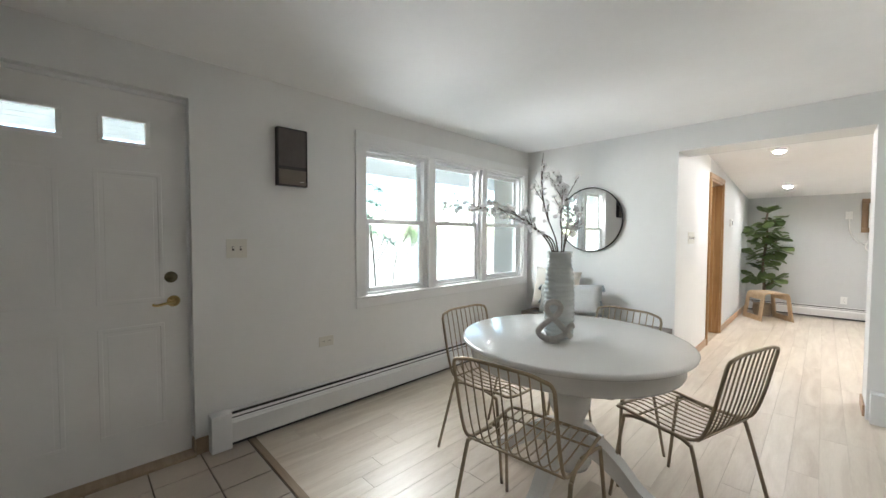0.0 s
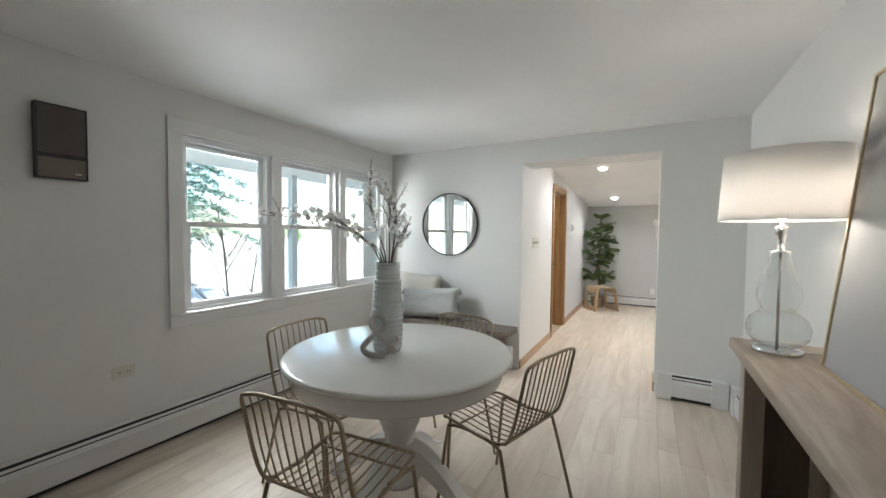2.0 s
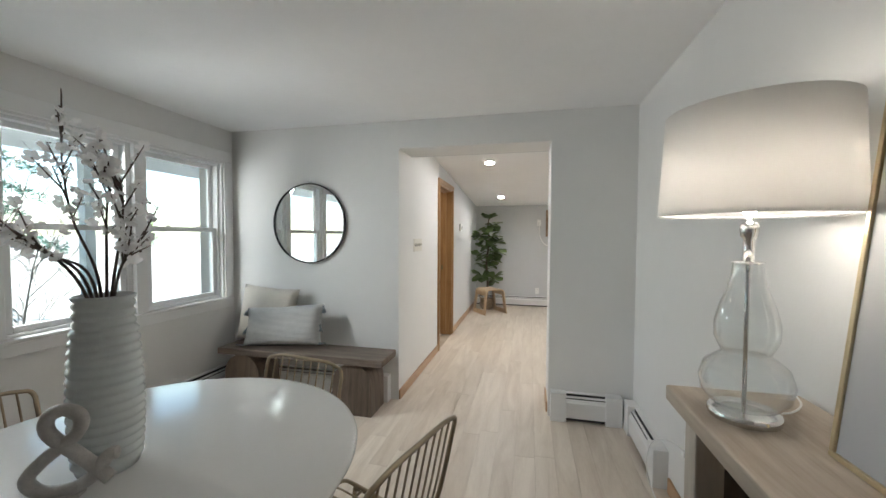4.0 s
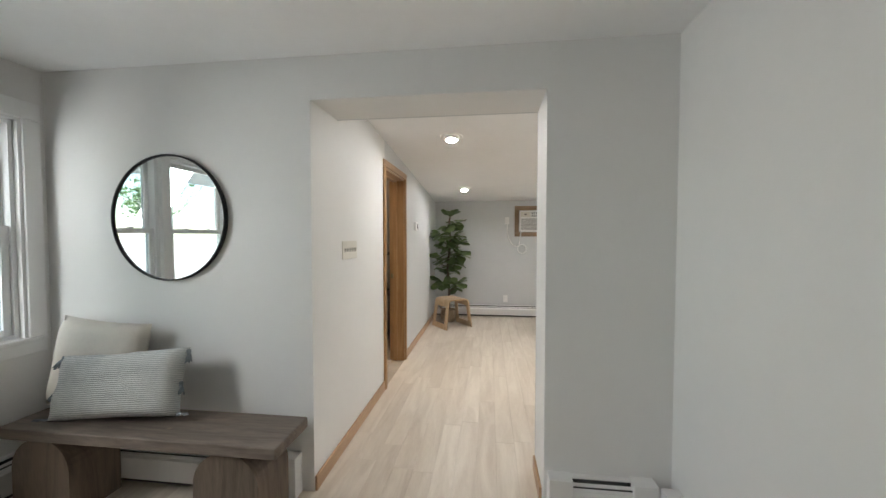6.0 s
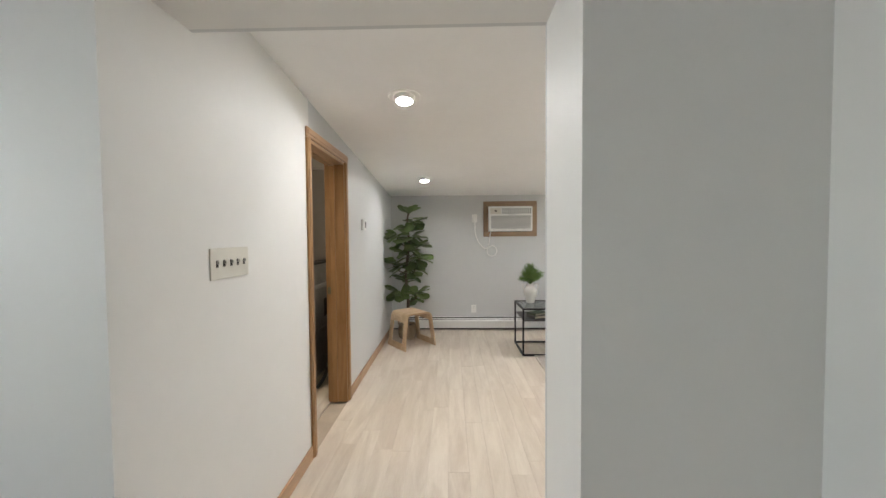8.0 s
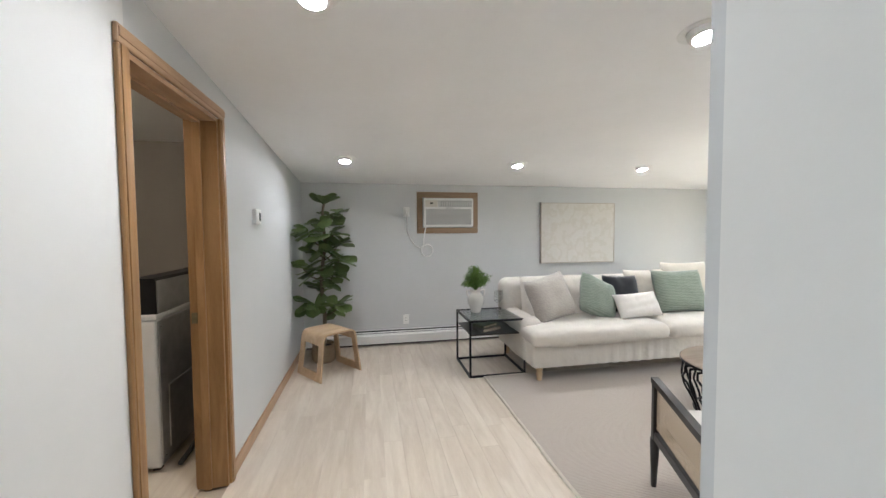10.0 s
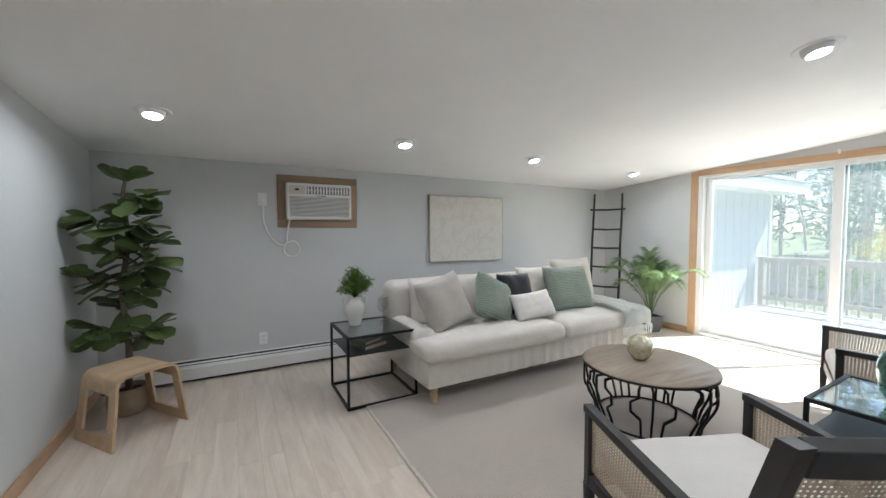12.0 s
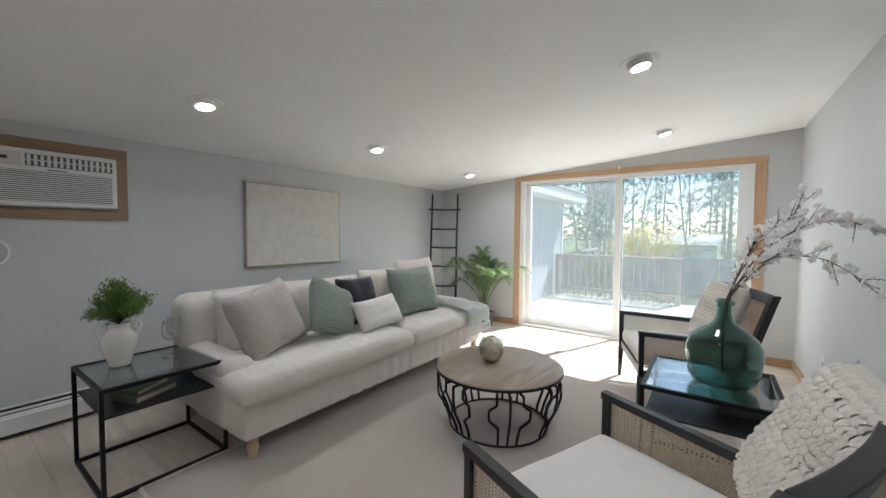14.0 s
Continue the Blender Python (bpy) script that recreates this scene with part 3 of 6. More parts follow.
part("head_stop", boxes((L - .115, LD_Y0 + .021, LD_Z - .032, L - .075, LD_Y1 - .021, LD_Z - .021), bevel=.002), oak_y, dc)
part("inner_casing", boxes((L - LT - .018, LD_Y1 + .001, 0, L - LT - .004, LD_Y1 + .06, LD_Z), bevel=.004), oak, dc)
part("strike_plate", boxes((L - .15, LD_Y1 - .0225, .93, L - .12, LD_Y1 - .0195, .99), bevel=.001), old_brass, dc, "worn brass strike plate")


# front door with two small lights
def front_door():
    d = structure("door_2", boxes((W - .107, DOOR_Y0 + .012, .02, W - .062, DOOR_Y0 + .2, 2.105), (W - .107, .822, .02, W - .062, DOOR_Y1 - .012, 2.105),
                  (W - .107, .47, .02, W - .062, .645, 2.105), (W - .107, DOOR_Y0 + .2, .02, W - .062, .47, 1.835), (W - .107, .645, .02, W - .062, .822, 1.835),
                  (W - .107, DOOR_Y0 + .2, 1.955, W - .062, .47, 2.105), (W - .107, .645, 1.955, W - .062, .822, 2.105)), door_white,
                  "white panelled front door with two small lights, closed", "door")
    for y0, y1 in ((DOOR_Y0 + .2, .47), (.645, .822)):
        p = part("pane", boxes((W - .088, y0, 1.835, W - .082, y1, 1.955)), dimmed_window_glass, d, "door light, tinted to dim the outdoors")
        p.visible_shadow = False
        part("light_frame", boxes((W - .064, y0 - .022, 1.815, W - .056, y1 + .022, 1.836), (W - .064, y0 - .022, 1.954, W - .056, y1 + .022, 1.975),
             (W - .064, y0 - .022, 1.836, W - .056, y0, 1.954), (W - .064, y1, 1.836, W - .056, y1 + .022, 1.954), bevel=.003), door_white, d)
    for y0, y1 in ((.17, .47), (.60, .89)):
        for z0, z1 in ((.22, .82), (.95, 1.68)):
            bm = bmesh.new()
            for a in ((y0, z0, y1, z0 + .02), (y0, z1 - .02, y1, z1), (y0, z0 + .02, y0 + .02, z1 - .02), (y1 - .02, z0 + .02, y1, z1 - .02)):
                box(bm, W - .064, a[0], a[1], W - .0603, a[2], a[3], .0015, 1)
            part("panel_moulding", bm, door_white, d)
            part("panel", boxes((W - .064, y0 + .04, z0 + .04, W - .061, y1 - .04, z1 - .04), bevel=.001), door_white, d)
    bm = lathe(bmesh.new(), [(0, 0), (.031, 0), (.033, .006), (.028, .016), (.012, .018), (.011, .03), (0, .032)], 24)
    bm.transform(Matrix.Translation((W - .062, .925, 1.083)) @ pose(0, 0, 0, 0, 90, 0))
    part("deadbolt", bm, old_brass, d, "dark brass deadbolt")
    bm = lathe(bmesh.new(), [(0, 0), (.032, 0), (.033, .004), (.026, .012), (.012, .016), (.011, .045), (0, .047)], 24)
    bm.transform(Matrix.Translation((W - .062, .935, .94)) @ pose(0, 0, 0, 0, 90, 0))
    tube(bm, spline([(W - .02, .935, .94), (W - .018, .91, .938), (W - .018, .87, .93), (W - .018, .845, .928), (W - .02, .83, .935)]), [.009] * 9 + [.008] * 8 + [.007] * 7 + [.005], 10)
    part("lever_handle", bm, brass, d, "polished brass lever handle")
    part("threshold", boxes((W - .15, DOOR_Y0, -.01, W + .03, DOOR_Y1, .018), bevel=.004), threshold_wood, d, "worn wooden threshold")
    part("jamb", boxes((W - .15, DOOR_Y1 - .011, .018, W - .058, DOOR_Y1, DOOR_Z - .001), (W - .15, DOOR_Y0, .018, W - .058, DOOR_Y0 + .011, DOOR_Z - .001),
         (W - .15, DOOR_Y0 + .011, 2.107, W - .058, DOOR_Y1 - .011, DOOR_Z - .001)), trim_white, d)


front_door()


# triple double-hung window
def dining_window():
    win = structure("window_1", boxes((W - .14, WIN_Y0, WIN_Z0, W + .001, WIN_Y0 + .015, WIN_Z1), (W - .14, WIN_Y1 - .015, WIN_Z0, W + .001, WIN_Y1, WIN_Z1),
                    (W - .14, WIN_Y0 + .015, WIN_Z1 - .015, W + .001, WIN_Y1 - .015, WIN_Z1)), trim_white, "white triple double-hung window with wide casing", "window")
    part("side_casing", boxes((W, WIN_Y0 - .09, WIN_Z0, W + .018, WIN_Y0, WIN_Z1), bevel=.004), trim_white, win)
    part("side_casing", boxes((W, WIN_Y1, WIN_Z0, W + .018, WIN_Y1 + .085, WIN_Z1), bevel=.004), trim_white, win)
    part("head_casing", boxes((W, WIN_Y0 - .09, WIN_Z1 + .001, W + .02, WIN_Y1 + .085, WIN_Z1 + .1), bevel=.004), trim_white, win)
    part("window_sill", boxes((W - .14, WIN_Y0 - .09, WIN_Z0 - .022, W + .024, WIN_Y1 + .085, WIN_Z0 - .001), bevel=.005), trim_white, win)
    part("apron", boxes((W, WIN_Y0 - .09, WIN_Z0 - .095, W + .016, WIN_Y1 + .085, WIN_Z0 - .023), bevel=.004), trim_white, win)
    gap, n = .105, 3
    wide = (WIN_Y1 - WIN_Y0 - .03 - gap * 2) / n
    for k in range(n):
        y0 = WIN_Y0 + .015 + k * (wide + gap)
        y1 = y0 + wide
        if k < 2:
            part("mullion", boxes((W - .139, y1, WIN_Z0, W - .03, y1 + gap, WIN_Z1 - .016), (W - .03, y1 + .012, WIN_Z0, W + .006, y1 + gap - .012, WIN_Z1 - .016), bevel=.003), trim_white, win)
        zb, zt, zm = WIN_Z0, WIN_Z1 - .015, 1.45
        fr = part("window_frame", boxes((W - .125, y0, zb, W - .03, y0 + .022, zt), (W - .125, y1 - .022, zb, W - .03, y1, zt), (W - .125, y0 + .022, zt - .022, W - .03, y1 - .022, zt),
                  (W - .125, y0 + .022, zb, W - .03, y1 - .022, zb + .02), bevel=.002), vinyl_white, win)
        for name, x, z0, z1 in (("upper_sash", W - .1, zm - .018, zt - .022), ("lower_sash", W - .062, zb + .02, zm + .018)):
            sa = part(name, boxes((x - .015, y0 + .022, z0, x + .015, y0 + .06, z1), (x - .015, y1 - .06, z0, x + .015, y1 - .022, z1),
                      (x - .015, y0 + .06, z0, x + .015, y1 - .06, z0 + .036), (x - .015, y0 + .06, z1 - .036, x + .015, y1 - .06, z1), bevel=.003), vinyl_white, win)
            g = part("pane", boxes((x - .003, y0 + .06, z0 + .036, x + .003, y1 - .06, z1 - .036)), dimmed_window_glass, sa, "window pane, tinted to dim the outdoors")
            g.visible_shadow = False
        for yy in (y0 + wide * .3, y1 - wide * .3):
            part("sash_lock", boxes((W - .075, yy - .02, zm + .019, W - .05, yy + .02, zm + .03), bevel=.003), vinyl_white, win)


dining_window()


# sliding patio door
def patio_door():
    d = structure("door_3", boxes((S - .004, SL_Y0, 0.0, S + .14, SL_Y0 + .055, SL_Z), (S - .004, SL_Y1 - .055, 0.0, S + .14, SL_Y1, SL_Z), (S - .004, SL_Y0 + .055, SL_Z - .022, S + .14, SL_Y1 - .055, SL_Z),
                  (S - .004, SL_Y0 + .055, -.01, S + .14, SL_Y1 - .055, .035)), vinyl_white, "white vinyl sliding patio door, closed, with a light wood surround", "patio door")
    mid = (SL_Y0 + SL_Y1) / 2
    for name, x, y0, y1 in (("fixed_panel", S + .09, mid - .045, SL_Y1 - .055), ("sliding_panel", S + .045, SL_Y0 + .055, mid + .045)):
        p = part(name, boxes((x - .02, y0, .036, x + .02, y0 + .075, SL_Z - .023), (x - .02, y1 - .075, .036, x + .02, y1, SL_Z - .023),
                 (x - .02, y0 + .075, .036, x + .02, y1 - .075, .12), (x - .02, y0 + .075, SL_Z - .058, x + .02, y1 - .075, SL_Z - .023), bevel=.004), vinyl_white, d)
        g = part("pane", boxes((x - .006, y0 + .075, .12, x + .006, y1 - .075, SL_Z - .058)), dimmed_patio_glass, p, "large pane, tinted to dim the outdoors")
        g.visible_shadow = False
    part("pull_handle", boxes((S + .012, SL_Y0 + .08, .92, S + .025, SL_Y0 + .1, 1.16), bevel=.005), vinyl_white, d)
    part("casing", boxes((S - .018, SL_Y0 - .09, 0, S, SL_Y0 - .001, SL_Z + .001), bevel=.005), pine_frame, d, "light pine casing")
    part("casing", boxes((S - .018, SL_Y1 + .001, 0, S, SL_Y1 + .09, SL_Z + .001), bevel=.005), pine_frame, d, "light pine casing")
    part("head_casing", boxes((S - .018, SL_Y0 - .1, SL_Z + .002, S, SL_Y1 + .09, SL_Z + .075), bevel=.005), pine_frame_y, d, "light pine head casing")
    part("curtain_hook", boxes((S - .03, mid - .012, SL_Z + .055, S - .018, mid + .012, SL_Z + .10), bevel=.004), plastic_white, d)


patio_door()

# baseboards
structure("baseboard_1", boxes((L, M + .004, 0, L + .014, LD_Y0 - .066, .085), bevel=.004), oak_y, "oak baseboard along the hall side wall", "baseboard")
structure("baseboard_2", boxes((L, LD_Y1 + .066, 0, L + .014, A - .08, .085), bevel=.004), oak_y, "oak baseboard on the grey wall", "baseboard")
structure("baseboard_3", boxes((OPEN_X1 + .02, M2, 0, S - .015, M2 + .014, .085), bevel=.004), oak_x, "pale oak baseboard on the south wall", "baseboard")
structure("baseboard_4", boxes((S - .014, M2 + .015, 0, S, SL_Y0 - .091, .085), bevel=.004), oak_y, "pale oak baseboard beside the patio door", "baseboard")
structure("baseboard_5", boxes((S - .014, SL_Y1 + .091, 0, S, A - .08, .085), bevel=.004), oak_y, "oak baseboard beside the palm", "baseboard")
structure("baseboard_6", boxes((W, DOOR_Y1 + .0005, 0, W + .014, 1.088, .10), (W - .055, DOOR_Y1 - .0105, .019, W + .012, DOOR_Y1, .10), bevel=.004), threshold_wood, "short brown baseboard beside the front door", "baseboard")
structure("baseboard_7", boxes((R - .014, 1.0, 0, R, 3.85, .085), bevel=.004), oak_y, "brown baseboard under the console", "baseboard")
structure("baseboard_8", boxes((OPEN_X1 - .014, M + .06, 0, OPEN_X1, M2 - .01, .085), bevel=.004), oak_y, "short oak baseboard in the opening", "baseboard")


# baseboard heaters
def heater(length, m, height=.2, ends=(1, 1), label="white steel baseboard heater along the wall"):
    """Runs along local x from 0, against a wall at local y = 0, front towards -y."""
    h = thing("baseboard_heater", label, "heater", m)
    d = .07
    part("back_plate", boxes((0, -.012, .02, length, 0, height)), heater_white, h)
    part("top_cover", boxes((0, -.036, height - .004, length, -.012, height + .002), bevel=.0015), heater_white, h)
    bm = bmesh.new()
    v = [bm.verts.new(p) for x in (0, length) for p in ((x, -d, .032), (x, -d - .004, height - .062), (x, -d + .006, height - .05), (x, -d + .01, height - .054), (x, -d + .004, height - .064), (x, -d + .006, .032))]
    for k in range(6):
        bm.faces.new((v[k], v[(k + 1) % 6], v[6 + (k + 1) % 6], v[6 + k]))
    bm.faces.new(v[:6]), bm.faces.new(v[6:])
    part("front_cover", bm, heater_white, h)
    # Black bar and strip paint the shade under the covers.
    part("fin_bank", boxes((.01, -.058, .012, length - .01, -.013, height - .03)), heater_shade, h, "heating fins blackened as shade behind the cover")
    part("slot", boxes((.005, -.034, height - .03, length - .005, -.0125, height - .0042)), heater_shade, h, "black strip painted as the outlet slot's shade")
    bm = bmesh.new()
    v = [bm.verts.new(p) for x in (.005, length - .005) for p in ((x, -.042, height - .02), (x, -.064, height - .05), (x, -.066, height - .047), (x, -.044, height - .017))]
    for k in range(4):
        bm.faces.new((v[k], v[(k + 1) % 4], v[4 + (k + 1) % 4], v[4 + k]))
    part("damper", bm, heater_white, h)
    for k, x in enumerate((-.004, length - .11)):
        if ends[k]:
            part("end_cap", boxes((x, -d - .01, 0, x + .114, 0, height + .008), bevel=.004), heater_white, h)
    return h


heater(3.42, pose(W, 1.09, 0, 0, 0, 90), .218, (1, 0))
heater(1.49, pose(-2.23, M, 0), .215, (0, 1), "white steel baseboard heater behind the bench")
heater(.5, pose(.585, M, 0), .21, (1, 1), "white steel baseboard heater in the corner")
heater(.66, pose(R, M - .075, 0, 0, 0, -90), .21, (1, 1), "white steel baseboard heater in the corner")
heater(6.2, pose(L + .02, A, 0), .195, (0, 0), "long white baseboard heater behind the sofa")


# ---- small wall fixtures ----
def wall_plate(name, m, w, h, material, kind, label, count=1):
    """A plate in the local xz plane, facing -y."""
    t = thing(name, label, "switch" if kind == "toggle" else "outlet", m)
    part("cover_plate", boxes((-w / 2, -.006, -h / 2, w / 2, 0, h / 2), bevel=.0025), material, t)
    for k in range(count):
        x = (k - (count - 1) / 2) * (w - .03) / max(count, 1) if count > 1 else 0
        if kind == "toggle":
            bm = boxes((x - .006, -.008, -.013, x + .006, -.0055, .013))
            part("slot", bm, slot_dark, t)
            bm = boxes((x - .004, -.018, -.001, x + .004, -.007, .011), bevel=.002)
            part("toggle", bm, material, t)
        else:
            for z in ((-.02, .02) if h > w else (0,)):
                for xx in ((0,) if h > w else (-.022, .022)):
                    part("socket", boxes((xx - .014, -.008, z - .013, xx + .014, -.0055, z + .013), bevel=.002), material, t)
                    part("slots", boxes((xx - .007, -.0085, z - .003, xx - .004, -.0075, z + .006), (xx + .004, -.0085, z - .003, xx + .007, -.0075, z + .006)), slot_dark, t)
    return t


wall_plate("light_switch", pose(W, 1.262, 1.245, 0, 0, 90), .12, .12, plastic_cream, "toggle", "almond double light switch beside the front door", 2)
wall_plate("wall_outlet", pose(W, 1.87, .53, 0, 0, 90), .118, .075, plastic_cream, "socket", "almond wall outlet above the heater")
wall_plate("light_switch", pose(L, 5.158, 1.315, 0, 0, 90), .26, .122, plastic_cream, "toggle", "almond five-gang light switch plate", 5)
wall_plate("wall_outlet", pose(.57, A, .31), .075, .12, plastic_white, "socket", "white wall outlet above the heater")
wall_plate("wall_outlet", pose(.59, A, 1.674), .078, .122, plastic_white, "socket", "white wall outlet with an appliance plug")
wall_plate("wall_outlet", pose(S, 5.10, .31, 0, 0, -90), .075, .12, plastic_cream, "socket", "almond outlet beside the patio door")
wall_plate("wall_outlet", pose(4.45, M2, .38, 0, 0, 180), .03, .11, plastic_white, "toggle", "white cable plate on the wall")
wall_plate("wall_outlet", pose(R, 3.62, .36, 0, 0, -90), .075, .12, plastic_white, "socket", "white outlet behind the console with the lamp plug")


def thermostat():
    t = thing("thermostat", "white square thermostat with a small grey display", "thermostat", pose(L, 7.452, 1.535, 0, 0, 90))
    part("body", boxes((-.06, -.028, -.055, .06, 0, .055), bevel=.008), plastic_white, t)
    part("display", boxes((.006, -.031, -.03, .042, -.027, .03), bevel=.002), lcd_grey, t, "dark grey display")


thermostat()


def recessed_light(x, y):
    z = slope(y)
    tilt = math.degrees(math.atan(.0815))
    t = thing("recessed_light", "white gimbal ceiling light, switched on", "ceiling light", pose(x, y, z, -tilt, 0, 0), "recessed ceiling lights")
    part("trim_ring", lathe(bmesh.new(), [(.068, -.003), (.096, -.005), (.101, -.002), (.101, .003), (.068, .003), (.068, -.003)], 36), plastic_white, t)
    turn = pose(0, 0, -.004, -7, 0, 0)
    bm = lathe(bmesh.new(), [(.066, .012), (.066, -.006), (.062, -.022), (.055, -.031), (.049, -.032), (.047, -.024), (.047, .002)], 32)
    bm.transform(turn)
    part("gimbal", bm, plastic_white, t)
    bm = lathe(bmesh.new(), [(0, -.025), (.03, -.026), (.0465, -.024), (.0465, -.012), (0, -.012)], 28)
    bm.transform(turn)
    part("lens", bm, lens_glow, t, "glowing lens")


for x, y in ((-.08, 8.2), (1.62, 8.2), (3.06, 8.2), (4.8, 8.27), (-.05, 6.02), (1.59, 6.0), (2.96, 6.03), (4.64, 6.06)):
    recessed_light(x, y)


# ---- dining room ----
def wire_chair(m, label):
    """Faces local +y, seat centre above the origin."""
    c = thing("wire_chair", label, "chair", m, "wire chairs round the table")
    prof = [(-.275, .845), (-.262, .79), (-.225, .62), (-.195, .52), (-.165, .475), (-.11, .455), (0, .452), (.12, .462), (.19, .466), (.235, .455)]
    side = spline([(0, y, z) for y, z in prof], 5)
    half = .215
    ring = []
    top, front = side[0], side[-1]
    left = [Vector((-half, p.y, p.z)) for p in side]
    right = [Vector((half, p.y, p.z)) for p in side]
    k = 4
    ring += [Vector((x, top.y - .004, top.z + .008)) for x in (.12, 0, -.12)]
    ring += [Vector((-half + .035, top.y, top.z - .004)), Vector((-half + .01, left[2].y, left[2].z))] + left[k:-k]
    ring += [Vector((-half + .008, left[-3].y, left[-3].z)), Vector((-half + .045, front.y, front.z))]
    ring += [Vector((x, front.y + .006, front.z - .004)) for x in (-.1, 0, .1)]
    ring += [Vector((half - .045, front.y, front.z)), Vector((half - .008, right[-3].y, right[-3].z))] + right[k:-k][::-1]
    ring += [Vector((half - .01, right[2].y, right[2].z)), Vector((half - .035, top.y, top.z - .004))]
    part("outer_frame", tube(bmesh.new(), spline(ring, 2, True), .0075, 8, True), brass_wire, c)
    wire = mesh_of("wire", tube(bmesh.new(), side, .0035, 6), brass_wire)
    for i in range(9):
        w = part("wire", wire, None, c)
        w.location = ((i - 4) * .042, 0, 0)
    for z in (2, 4):
        p = prof[z] if z == 4 else prof[7]
        part("cross_rail", tube(bmesh.new(), [(-half, p[0], p[1] - .008), (half, p[0], p[1] - .008)], .005, 8), brass_wire, c)
    for sx in (-1, 1):
        pts = [(sx * (half - .01), .02, .449), (sx * (half + .004), .10, .452), (sx * (half + .012), .155, .44), (sx * (half + .016), .175, .40), (sx * (half + .035), .225, 0.004)]
        part("leg", tube(bmesh.new(), spline(pts, 5), .0085, 8), brass_wire, c)
        pts = [(sx * (half - .01), .0, .449), (sx * (half + .004), -.09, .452), (sx * (half + .012), -.14, .44), (sx * (half + .016), -.16, .40), (sx * (half + .035), -.265, 0.004)]
        part("leg", tube(bmesh.new(), spline(pts, 5), .0085, 8), brass_wire, c)
    return c


chair = wire_chair(pose(-.536, 1.898, 0, 0, 0, 5), "antique brass wire dining chair tucked against the round table")
for x, y, a in ((-1.085, 2.38, -90), (-.62, 2.82, 169.4), (-.133, 2.634, 73.5)):
    copy_thing(chair, pose(x, y, 0, 0, 0, a))


def round_table():
    t = thing("round_table", "round white lacquered pedestal dining table", "table", pose(-.627, 2.418, 0, 0, 0, -42))
    part("tabletop", lathe(bmesh.new(), [(0, .765), (.55, .765), (.568, .768), (.577, .776), (.579, .785), (.574, .792), (.562, .795), (0, .795)], 72), table_white, t)
    part("apron", lathe(bmesh.new(), [(.5, .765), (.5, .685), (.525, .68), (.53, .69), (.53, .75), (.54, .755), (.54, .765)], 64), table_white, t)
    part("pedestal", lathe(bmesh.new(), [(0, .1), (.10, .1), (.115, .13), (.115, .2), (.09, .24), (.075, .30), (.08, .36), (.105, .42), (.11, .47), (.085, .52), (.065, .55), (.075, .6), (.12, .65), (.14, .685), (0, .686)], 40), table_white, t)
    foot = bmesh.new()
    prof = spline([(.07, 0, .26), (.16, 0, .235), (.27, 0, .16), (.36, 0, .075), (.42, 0, .05), (.45, 0, .055)], 5)
    rings = []
    for i, p in enumerate(prof):
        k = i / (len(prof) - 1)
        hw, hh = .042 - .012 * k, .06 - .03 * k
        rings.append([foot.verts.new((p.x, sy * hw, max(0.012, p.z + sz * hh))) for sy, sz in ((-1, -1), (1, -1), (1, 1), (-1, 1))])
    for a, b in zip(rings, rings[1:]):
        for q in range(4):
            foot.faces.new((a[q], a[(q + 1) % 4], b[(q + 1) % 4], b[q]))
    foot.faces.new(rings[0][::-1]), foot.faces.new(rings[-1])
    box(foot, .37, -.03, 0, .44, .03, .03, .006)
    me = mesh_of("foot", foot, table_white)
    for k in range(4):
        f = part("foot", me, None, t)
        f.rotation_euler = (0, 0, radians(45 + 90 * k))


round_table()


def blossom(bm, c, n, r, rnd):
    """One open flower of five cupped petals."""
    n = n.normalized()
    u = n.orthogonal().normalized()
    v = n.cross(u)
    turn, cup = rnd.uniform(0, 6.283), rnd.uniform(.15, .6)
    for k in range(5):
        a = turn + k * 1.2566 + rnd.uniform(-.12, .12)
        d = u * math.cos(a) + v * math.sin(a)
        s = n.cross(d)
        rows = ((.08, .06, 0), (.5, .40, cup * .35), (.85, .42, cup * .7), (1.04, .16, cup * .8))
        grid = [[bm.verts.new(c + d * r * f + s * r * w * q + n * r * (h + .10 * abs(q))) for q in (-1, 0, 1)] for f, w, h in rows]
        for p, q in zip(grid, grid[1:]):
            for j in range(2):
                bm.faces.new((p[j], p[j + 1], q[j + 1], q[j])).smooth = True


